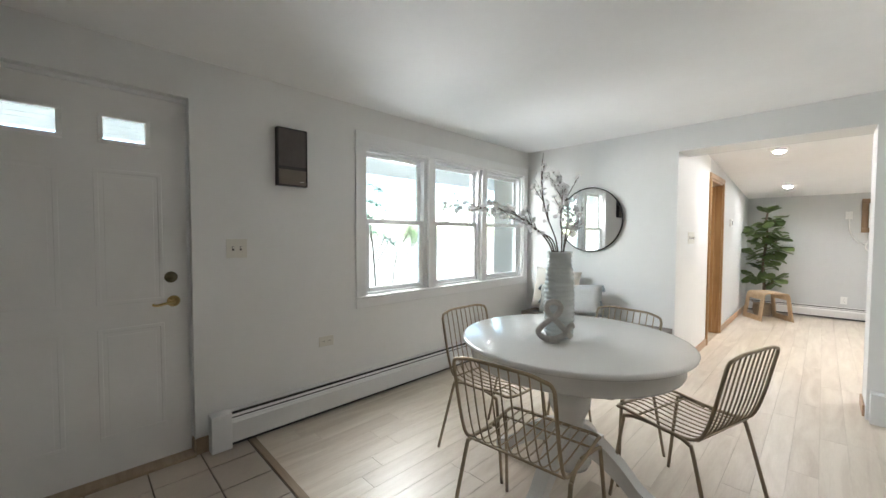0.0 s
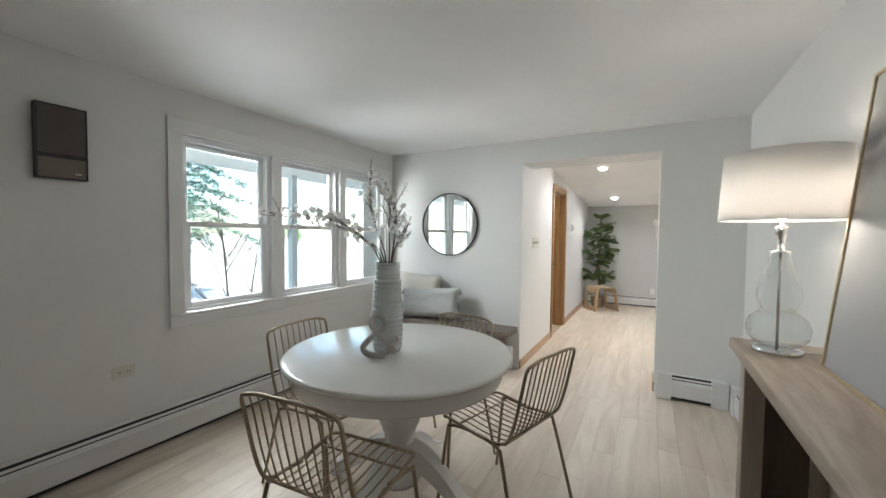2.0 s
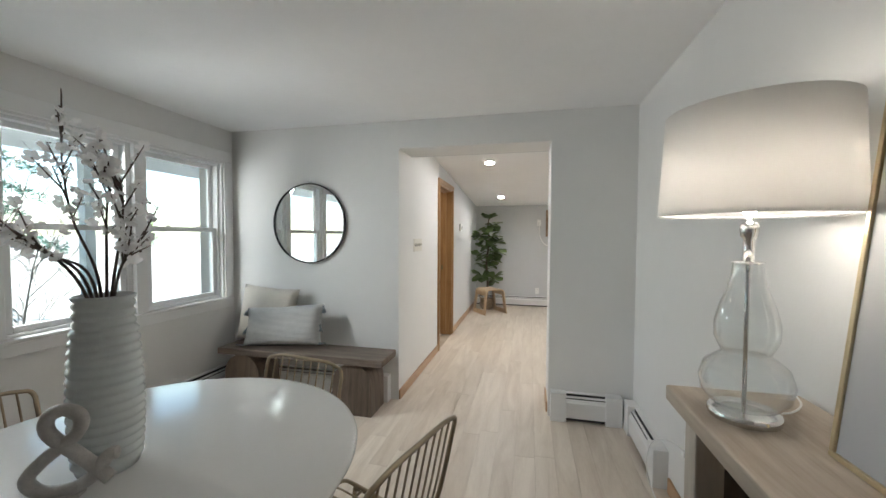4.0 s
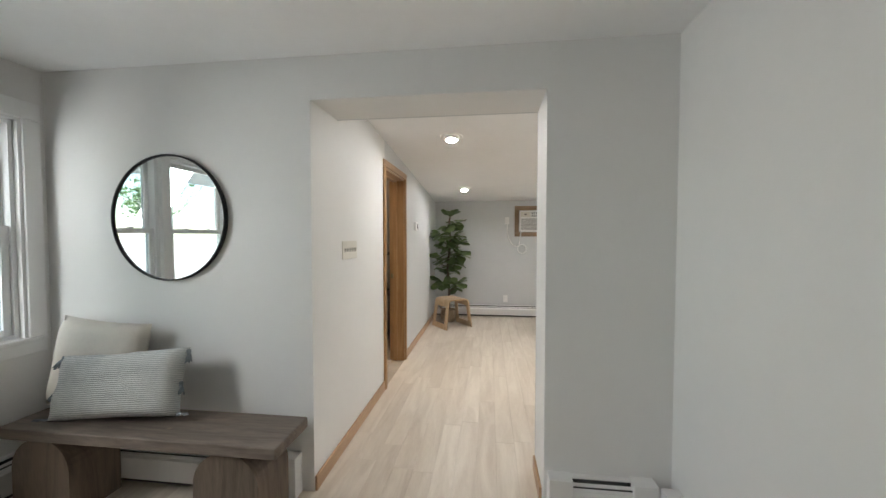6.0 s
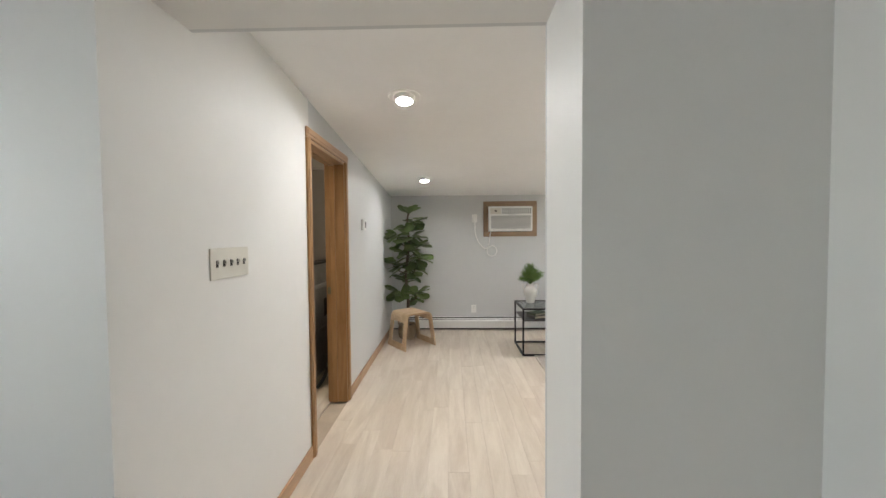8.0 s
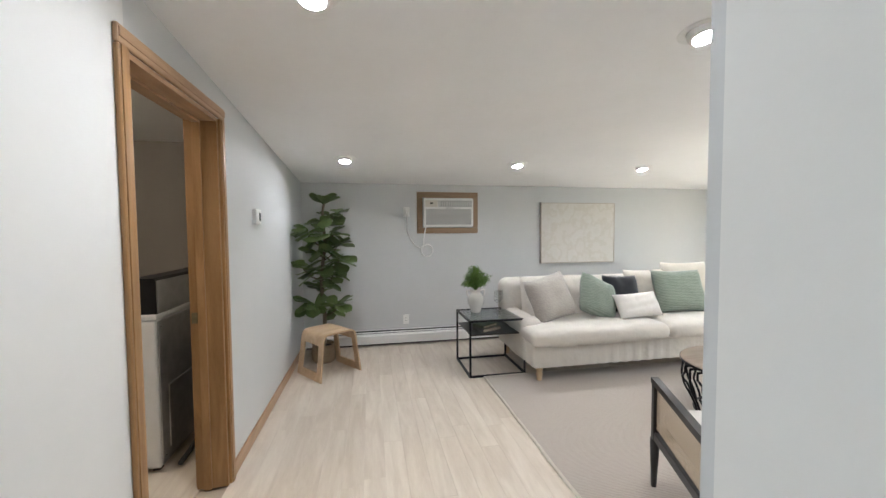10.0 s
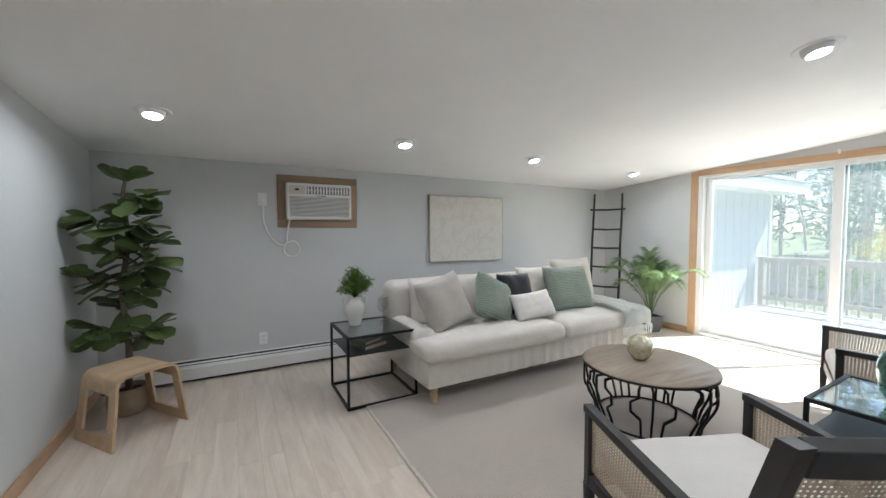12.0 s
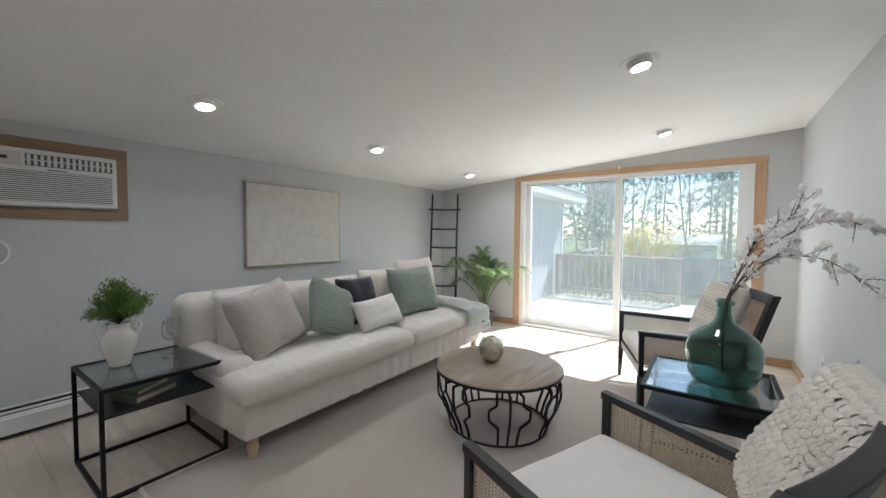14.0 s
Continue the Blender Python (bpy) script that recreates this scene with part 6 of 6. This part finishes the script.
def demijohn():
    t = thing("glass_demijohn", "large teal green glass demijohn with blossom branches", "vase", pose(2.95, 5.61, .571))
    prof = [(.0, .012), (.06, .006), (.10, .004), (.132, .018), (.148, .05), (.158, .10), (.163, .15), (.16, .195), (.142, .235), (.108, .268), (.068, .292), (.044, .318), (.034, .35), (.031, .385), (.031, .40), (.041, .404), (.043, .414), (.041, .425), (.033, .43)]
    part("glass_body", lathe(bmesh.new(), prof + [(max(0, r - .006), z + (.006 if z < .03 else 0)) for r, z in prof[::-1]], 48), green_glass, t)
    blossom_spray(t, (0, 0, .06), [[(.01, -.01, .38), (.05, -.07, .55), (.09, -.17, .70), (.11, -.32, .81), (.12, -.44, .82), (.12, -.51, .79)],
                                   [(.01, -.01, .38), (.05, -.06, .52), (.10, -.18, .64), (.11, -.34, .65), (.10, -.45, .59), (.10, -.51, .53)],
                                   [(.0, -.01, .38), (.03, -.05, .56), (.07, -.13, .74), (.10, -.24, .84), (.10, -.29, .93)],
                                   [(.0, 0, .38), (.03, -.04, .52), (.05, -.09, .64), (.06, -.12, .76)],
                                   [(.0, 0, .38), (.04, -.06, .5), (.08, -.16, .62), (.12, -.26, .72)]], .020, 21, .7, .5)


demijohn()


def rug():
    x0, x1, y0, y1 = 1.205, 4.75, 5.5, 8.0
    t = thing("area_rug", "large pale ribbed wool rug under the sofa group", "rug", pose(0, 0, 0))
    bm = bmesh.new()
    nx, ny = 60, 40
    g = [[bm.verts.new((x0 + (x1 - x0) * i / nx, y0 + (y1 - y0) * j / ny, .010 + .0012 * noise.noise(Vector((i * .7, j * .7, 0))))) for j in range(ny + 1)] for i in range(nx + 1)]
    for i in range(nx):
        for j in range(ny):
            bm.faces.new((g[i][j], g[i + 1][j], g[i + 1][j + 1], g[i][j + 1]))
    part("rug_field", bm, rug_mat, t)
    for a, b in (((x0, y0), (x0, y1)), ((x1, y0), (x1, y1)), ((x0, y0), (x1, y0)), ((x0, y1), (x1, y1))):
        pts = [Vector((a[0] + (b[0] - a[0]) * k / 30, a[1] + (b[1] - a[1]) * k / 30, .006)) + Vector((noise.noise(Vector((k * .3, a[0], a[1]))) * .008, noise.noise(Vector((k * .3, b[0], 3))) * .006, 0)) for k in range(31)]
        part("bound_edge", tube(bmesh.new(), pts, .012, 6), rug_edge, t, "cream bound edge")


rug()


def washer(x, y, a, label, sheet):
    """Front towards local -y; the panel at the back faces +y."""
    t = thing("washing_machine", label, "washing machine", pose(x, y, 0, 0, 0, a))
    part("cabinet", boxes((-.34, -.34, .03, .34, .325, .915), bevel=.012), washer_white, t)
    part("top", boxes((-.345, -.345, .916, .345, .335, .95), bevel=.01), washer_white, t)
    part("lid", boxes((-.27, -.30, .951, .27, .09, .966), bevel=.006), washer_white, t)
    part("back_panel", boxes((-.325, .3255, .05, .325, .334, .905), bevel=.002), sheet, t, "bare galvanised back panel")
    part("back_pressing", boxes((-.25, .3345, .12, .25, .342, .5), bevel=.003), sheet, t)
    part("valve_recess", boxes((-.30, .3345, .6, -.14, .339, .78)), slot_dark, t, "dark valve recess")
    for px in (-.3, 0, .3):
        for pz in (.09, .87):
            part("screw", boxes((px - .006, .3345, pz - .006, px + .006, .338, pz + .006), bevel=.001), chrome, t)
    bm = bmesh.new()
    prof = [(.12, .951), (.33, .951), (.33, 1.15), (.315, 1.16), (.19, 1.16), (.175, 1.15)]
    e = [[bm.verts.new((sx * .335, py, pz)) for py, pz in prof] for sx in (-1, 1)]
    bm.faces.new(e[0]), bm.faces.new(e[1][::-1])
    for k in range(6):
        q = (k + 1) % 6
        bm.faces.new((e[0][k], e[1][k], e[1][q], e[0][q]))
    part("control_console", bm, black_metal, t, "black sloping control console")
    part("console_back", boxes((-.33, .331, .955, .33, .338, 1.145), bevel=.002), sheet, t)
    hose = spline([(-.22, .345, .7), (-.23, .40, .66), (-.2, .42, .45), (-.1, .41, .2), (.05, .40, .05), (.3, .41, .03)], 6)
    part("drain_hose", tube(bmesh.new(), hose, .016, 8), pot_grey, t, "dark ribbed drain hose")
    for sx in (-1, 1):
        for sy in (-1, 1):
            part("foot", boxes((sx * .28 - .02, sy * .28 - .02, 0, sx * .28 + .02, sy * .28 + .02, .031)), slot_dark, t)


galvanised = mat("galvanised_sheet", (.42, .41, .40), .4, .8, vary=.12, scale=14)
washer(-1.42, 7.34, -90, "white washing machine with a black console, its back to the doorway", galvanised)
washer(-1.44, 8.06, -90, "white dryer standing beyond the washing machine in the laundry", galvanised)


# ---- outside ----
structure("ground", boxes((-400, -400, -1.6, 5.8, 400, -.30)), front_ground, "pale front yard and drive", "ground")
structure("lawn", boxes((5.801, -400, -1.9, 400, 400, -1.25)), grass_mat, "spring lawn behind the house", "lawn")


def porch():
    s = structure("porch_roof", boxes((-4.55, -2.6, 2.27, W - .151, 7.5, 2.4)), shed_white, "white porch roof with a slatted soffit", "porch")
    for k in range(11):
        part("soffit_board", boxes((-4.5 + k * .185, -2.5, 2.255, -4.325 + k * .185, 7.4, 2.269)), shed_white, s)
    p = thing("porch_post", "slim blue-grey porch post", "post", pose(-4.2, 4.66, -.3))
    part("shaft", boxes((-.05, -.05, .0, .05, .05, 2.555), bevel=.006), slate, p)
    part("foot", boxes((-.07, -.07, 0, .07, .07, .12), bevel=.005), slate, p)
    structure("porch_slab", boxes((-4.6, -2.6, -.298, W - .151, 7.5, -.06)), front_ground, "concrete porch slab", "porch slab")


porch()


def bare_tree(x, y, z, height, seed, label, spread=.35, name="tree", depth=4, r0=None, leaves=None, leaf_mat=None, lsize=.05, start=.3, bark=None):
    rnd = random.Random(seed)
    t = thing(name, label, "tree", pose(x, y, z))
    trunk, limbs = bmesh.new(), bmesh.new()
    tips = []
    r0 = r0 or height * .007

    def grow(p, d, ln, r, lev):
        n = 5
        pts = [p]
        for k in range(n):
            d = (d + Vector((rnd.gauss(0, .10), rnd.gauss(0, .10), rnd.gauss(0, .06) + .04))).normalized()
            pts.append(pts[-1] + d * ln / n)
        tube(trunk if lev == 0 else limbs, pts, [max(.003, r * (1 - .6 * k / n)) for k in range(n + 1)], 7 if lev == 0 else (5 if lev < 2 else 3), cap=False)
        if lev >= depth:
            tips.append(pts[-1])
            return
        kids = 7 if lev == 0 else 4
        for k in range(kids):
            s = start + (1 - start) * (k + rnd.random()) / kids
            q = pts[min(n - 1, int(s * n))].lerp(pts[min(n, int(s * n) + 1)], (s * n) % 1)
            a = rnd.uniform(0, 6.283)
            side = Vector((math.cos(a), math.sin(a), 0))
            nd = (d * .6 + side * (spread * 2.2) + Vector((0, 0, .25))).normalized()
            grow(q, nd, ln * rnd.uniform(.42, .62), max(.003, r * .42), lev + 1)
            if lev > 1:
                tips.append(q)
    grow(Vector((0, 0, 0)), Vector((0, 0, 1)), height * .72, r0, 0)
    part("trunk", trunk, bark or far_bark, t)
    part("limbs", limbs, bark or far_bark, t)
    if leaves:
        pts = [tuple(p + Vector((rnd.gauss(0, .12), rnd.gauss(0, .12), rnd.gauss(0, .1)))) for p in tips for _ in range(leaves)]
        part("crown", scatter_mesh("crown", pts, lsize, leaf_mat, seed, 0, .7), None, t)
    return t


def conifer(x, y, z, height, seed, label, width=.26, low=.12, dens=1.0, needle=.075, green=None):
    rnd = random.Random(seed)
    t = thing("conifer", label, "tree", pose(x, y, z))
    part("trunk", tube(bmesh.new(), [(0, 0, 0), (.02, 0, height * .5), (0, 0, height)], [height * .009, height * .006, .01], 8), far_bark, t)
    limbs, pts = bmesh.new(), []
    n = int(64 * dens)
    for k in range(n):
        s = low + (1 - low) * k / n
        a = k * 2.399 + rnd.uniform(-.3, .3)
        ln = height * width * (1 - s) ** .8 * rnd.uniform(.65, 1.15) + .1
        d = Vector((math.cos(a), math.sin(a), 0))
        p0 = Vector((0, 0, height * s))
        p1 = p0 + d * ln * .55 + Vector((0, 0, .03 * ln))
        p2 = p0 + d * ln + Vector((0, 0, -.16 * ln))
        tube(limbs, [p0, p1, p2], [.022, .014, .005], 4, cap=False)
        side = Vector((-d.y, d.x, 0))
        for _ in range(int(230 * dens)):
            f = rnd.uniform(.15, 1.0)
            q = p0.lerp(p1, f / .55) if f < .55 else p1.lerp(p2, (f - .55) / .45)
            w = .28 * ln * (1.05 - f)
            pts.append(tuple(q + side * rnd.uniform(-w, w) + Vector((0, 0, rnd.gauss(-.03, .05)))))
    part("limbs", limbs, far_bark, t)
    part("crown", scatter_mesh("crown", pts, needle, green or conifer_green, seed, .55, .35), None, t)


def bush(x, y, z, r, h, seed, material, label, name, n=5000, size=.05, stems=26):
    rnd = random.Random(seed)
    t = thing(name, label, "shrub", pose(x, y, z))
    wood, pts = bmesh.new(), []
    for k in range(stems):
        a, e = rnd.uniform(0, 6.283), rnd.uniform(.2, 1.0)
        top = Vector((math.cos(a) * r * e, math.sin(a) * r * e, h * rnd.uniform(.6, 1.0) * (1.1 - .35 * e)))
        c = spline([(0, 0, 0), top * .5 + Vector((0, 0, h * .12)), top, top + Vector((math.cos(a) * r * .2, math.sin(a) * r * .2, -.1 * h))], 5)
        tube(wood, c, [.014 * (1 - .8 * i / len(c)) + .002 for i in range(len(c))], 4, cap=False)
        for _ in range(n // stems):
            q = c[rnd.randrange(4, len(c))]
            pts.append(tuple(q + Vector((rnd.gauss(0, r * .09), rnd.gauss(0, r * .09), rnd.gauss(0, h * .07)))))
    part("stems", wood, far_bark, t)
    if n:
        part("foliage", scatter_mesh("foliage", pts, size, material, seed, 0, .7), None, t)


# back yard
deck = structure("deck", boxes((5.79, 3.6, -.26, 9.62, 8.74, -.128)), rail_wood, "sun-bleached plank deck", "deck")


def deck_railing():
    x = 9.45
    t = thing("deck_railing", "weathered wooden deck railing with upright balusters", "railing", pose(0, 0, 0))
    y0, y1 = 6.2, 8.7
    part("cap_rail", boxes((x - .07, y0 - .06, .815, x + .07, y1, .855), bevel=.006), rail_wood, t)
    part("top_rail", boxes((x - .02, y0, .73, x + .02, y1, .815)), rail_wood, t)
    part("bottom_rail", boxes((x - .02, y0, .02, x + .02, y1, .1)), rail_wood, t)
    for y in (y0, y1 - .05):
        part("post", boxes((x - .045, y - .045, -.10, x + .045, y + .045, .814), bevel=.005), rail_wood, t)
    n = 17
    me = mesh_of("baluster", boxes((-.018, -.018, -.10, .018, .018, .73)), rail_wood)
    for k in range(n):
        o = part("baluster", me, None, t)
        o.location = (x + .038, y0 + .15 + (y1 - y0 - .3) * k / (n - 1), .0)
    part("stair_rail", boxes((x + .3, 8.2, .90, x + 2.0, 8.26, .95)), rail_wood, t)


deck_railing()


def shed_wing():
    h = thing("house_wing", "pale blue-grey board sided wing of the house with white trim", "building", pose(0, 0, 0))
    part("wall", boxes((5.79, 8.76, -1.25, 10.0, 9.2, 2.3)), slate, h)
    me = mesh_of("board", boxes((-.145, -.02, -1.0, .145, 0, 2.2), bevel=.004), slate)
    for k in range(14):
        o = part("board", me, None, h)
        o.location = (5.95 + k * .3, 8.76, 0)
    part("corner_trim", boxes((9.93, 8.72, -1.2, 10.03, 8.8, 2.2)), shed_white, h)
    part("soffit", boxes((5.79, 8.28, 2.10, 10.35, 8.76, 2.13)), shed_white, h)
    part("fascia", boxes((5.79, 8.25, 2.08, 10.37, 8.28, 2.27)), shed_white, h)
    bm = bmesh.new()
    v = [bm.verts.new(p) for p in ((5.79, 8.22, 2.27), (10.45, 8.22, 2.27), (10.45, 11, 3.5), (5.79, 11, 3.5), (5.79, 8.22, 2.3), (10.45, 8.22, 2.3), (10.45, 11, 3.54), (5.79, 11, 3.54))]
    for f in ((0, 1, 2, 3), (4, 7, 6, 5), (0, 4, 5, 1), (1, 5, 6, 2), (2, 6, 7, 3), (3, 7, 4, 0)):
        bm.faces.new([v[i] for i in f])
    part("roof", bm, roof_grey, h)


shed_wing()


def yard_fence():
    t = thing("board_fence", "weathered grey board fence at the back of the yard", "fence", pose(20, 0, -1.3))
    bm = bmesh.new()
    rnd = random.Random(3)
    for k in range(230):
        y = -14 + k * .2
        box(bm, -.012, y, 0, .012, y + .185, 1.62 + rnd.uniform(-.03, .03))
    tagged(part("boards", bm, fence_wood, t), kind="stuff")
    for z in (.35, 1.2):
        part("rail", boxes((.013, -14, z, .06, 32, z + .09)), fence_wood, t)
    for k in range(16):
        part("post", boxes((-.05, -14 + k * 3, 0, .05, -13.9 + k * 3, 1.8)), fence_wood, t)


yard_fence()


def far_shed():
    t = thing("garden_shed", "low white shed beyond the fence", "shed", pose(31, 7.6, -1.25))
    part("wall", boxes((-1.5, -2.2, 0, 1.5, 1.4, 2.0)), shed_white, t)
    bm = bmesh.new()
    v = [bm.verts.new(p) for p in ((-1.8, -2.5, 1.95), (-1.8, 1.7, 1.95), (1.8, 1.7, 1.95), (1.8, -2.5, 1.95), (0, -2.5, 2.6), (0, 1.7, 2.6))]
    for f in ((0, 1, 2, 3), (0, 4, 5, 1), (3, 2, 5, 4), (0, 3, 4), (1, 5, 2)):
        bm.faces.new([v[i] for i in f])
    part("roof", bm, mat("pale_shed_roof", (.5, .5, .5), .8), t)


far_shed()
bush(21.3, 8.3, -1.25, 1.55, 3.2, 3, forsythia_yellow, "forsythia in full yellow blossom", "forsythia", 7000, .045, 44)
bush(16.5, 9.3, -1.25, 1.0, 1.7, 4, spring_leaf, "low shrub with fresh green leaves", "shrub", 3500, .05)
for k, (x, y, h) in enumerate(((17.5, 13.2, 11), (23, 17.5, 12), (24, 10.5, 12.5), (22.5, 5.0, 12), (25, 0.5, 11), (26, 21, 12))):
    conifer(x, y, -1.25, h, 60 + k, "tall dark hemlock behind the yard", .24, .14)
bare_tree(14.5, 3.5, -1.25, 10.5, 121, "leafless tree whose branches dapple the deck", .34, depth=4)
for k, (x, y, h) in enumerate(((13.6, 11.2, 9), (22.5, 11.9, 10), (24, 6.5, 10), (24, 14.5, 11), (21.8, 2.0, 10), (27, 8.9, 12), (28, 12.5, 12), (27, 5.0, 12), (29, 3, 11))):
    bare_tree(x, y, -1.25, h, 80 + k, "leafless grey deciduous tree in early spring", .34, depth=4)


def far_woods():
    rnd = random.Random(17)
    t = thing("far_woods", "hazy bare woods beyond the back fence", "woods", pose(0, 0, -1.25))
    bm, twigs, green = bmesh.new(), [], []
    for k in range(120):
        x, y, h = rnd.uniform(32, 60), rnd.uniform(-45, 75), rnd.uniform(10, 17)
        lean = rnd.uniform(-.6, .6)
        tube(bm, [(x, y, 0), (x, y + lean * .5, h * .5), (x, y + lean, h)], [.16, .1, .02], 4, cap=False)
        for _ in range(16):
            z = h * rnd.uniform(.3, .95)
            a = rnd.uniform(-1, 1)
            tube(bm, [(x, y + lean * z / h, z), (x + rnd.uniform(-1, 1), y + a * 2, z + rnd.uniform(.6, 2.0))], [.04, .012], 3, cap=False)
        dst = green if k % 4 == 0 else twigs
        for _ in range(700 if k % 4 == 0 else 620):
            dst.append((x + rnd.gauss(0, 1), y + rnd.gauss(0, 1.4), h * rnd.uniform(.15 if k % 4 == 0 else .4, 1.05)))
    tagged(part("trunks", bm, far_bark, t), kind="stuff")
    tagged(part("twigs", scatter_mesh("twigs", twigs, .55, far_bark, 5, 0, .05), None, t), kind="stuff")
    tagged(part("needles", scatter_mesh("needles", green, .45, conifer_green, 6, .4, .5), None, t), kind="stuff")
    tagged(t, kind="stuff")


far_woods()

# front yard
conifer(-8.6, 5.1, -.3, 7.8, 91, "broad green hemlock in front of the window", .27, .2, 1.5, .072, front_needles)
bare_tree(-4.9, 4.15, -.3, 2.9, 95, "thin bare budding shrub outside the window", .26, "bare_shrub", 3, .02, start=.08, bark=trunk_bark)
bare_tree(-5.15, 4.55, -.3, 2.3, 96, "thin bare budding shrub outside the window", .26, "bare_shrub", 3, .015, start=.08, bark=trunk_bark)
bush(-24, 21.0, -.3, 1.1, 2.9, 99, spring_leaf, "round green shrub across the drive", "shrub", 4000, .06)
bare_tree(-8.8, -3.4, -.3, 5.6, 97, "young tree in fresh green leaf before the house", .36, depth=3, leaves=9, leaf_mat=spring_leaf, lsize=.07, start=.25)
for k, (x, y, h) in enumerate(((-16, 6, 8), (-18, 12, 9), (-15, 1, 8))):
    bare_tree(x, y, -.3, h, 110 + k, "leafless tree across the front yard", .34, depth=3)


# ---- floor pieces ----
def lay_planks(x0, x1, y0, y1, parent, seed, wide=.125, long=1.22):
    rnd = random.Random(seed)
    shared = {}
    n = round((x1 - x0) / wide)
    wide = (x1 - x0) / n
    for i in range(n):
        xa = x0 + i * wide
        y = y0 - rnd.uniform(.1, .95) * long
        while y < y1 - .01:
            a, b = max(y, y0), min(y + long, y1)
            y += long
            if b - a < .02:
                continue
            key = round(b - a, 2) if abs(b - a - long) > .001 else long
            ln = b - a if key != long else long
            k2 = (round(wide, 4), key if key == long else round(ln, 4))
            if k2 not in shared:
                bm = bmesh.new()
                h, w2 = ln / 2 - .0003, wide / 2 - .0003
                lo = [bm.verts.new((sx * w2, sy * h, -.012)) for sx, sy in ((-1, -1), (1, -1), (1, 1), (-1, 1))]
                mi = [bm.verts.new((sx * w2, sy * h, -.0006)) for sx, sy in ((-1, -1), (1, -1), (1, 1), (-1, 1))]
                hi = [bm.verts.new((sx * (w2 - .0007), sy * (h - .0007), 0)) for sx, sy in ((-1, -1), (1, -1), (1, 1), (-1, 1))]
                for p, q in ((lo, mi), (mi, hi)):
                    for k in range(4):
                        bm.faces.new((p[k], p[(k + 1) % 4], q[(k + 1) % 4], q[k]))
                bm.faces.new(hi)
                shared[k2] = mesh_of("plank", bm, plank_wood)
            o = part("plank", shared[k2], None, parent)
            o.location = (xa + wide / 2, (a + b) / 2, 0)


TX = W + 9 * .125
lay_planks(W, TX, 1.345, M, floor, 1)
lay_planks(TX, L, BACK, M, floor, 2)
lay_planks(L + 1.25, R, BACK, M, floor, 5)
lay_planks(L, L + 1.25, BACK, A, floor_living, 3)
lay_planks(L + 1.25, S, M2, A, floor_living, 4)
structure("threshold", boxes((W, 1.305, -.01, TX, 1.345, .006), bevel=.003), threshold_wood, "brown wooden strip between tile and planks", "threshold")
tiled = structure("floor_tiles", boxes((W, BACK, -.0119, TX, 1.305, -.006)), grout, "beige ceramic tile by the front door", "floor")
tile = mesh_of("tile", boxes((-.125, -.125, -.006, .125, .125, .001), bevel=.003), tile_mat)
for i in range(5):
    for j in range(12):
        x, y = -2.2285 + i * .257, 1.1715 - j * .257
        xa, xb = max(W + .004, x - .125), min(TX - .004, x + .125)
        ya, yb = max(BACK + .004, y - .125), y + .125
        if xb - xa < .03 or yb - ya < .03:
            continue
        if xb - xa > .249 and yb - ya > .249:
            o = part("tile", tile, None, tiled)
            o.location = (x, y, 0)
        else:
            part("tile", boxes((xa, ya, -.006, xb, yb, .001), bevel=.003), tile_mat, tiled)
board = mesh_of("deck_board", boxes((-1.905, -.068, -.03, 1.905, .068, 0), bevel=.003), deck_wood)
for k in range(36):
    o = part("deck_board", board, None, deck)
    o.location = (7.7, 3.68 + k * .1415, -.098)
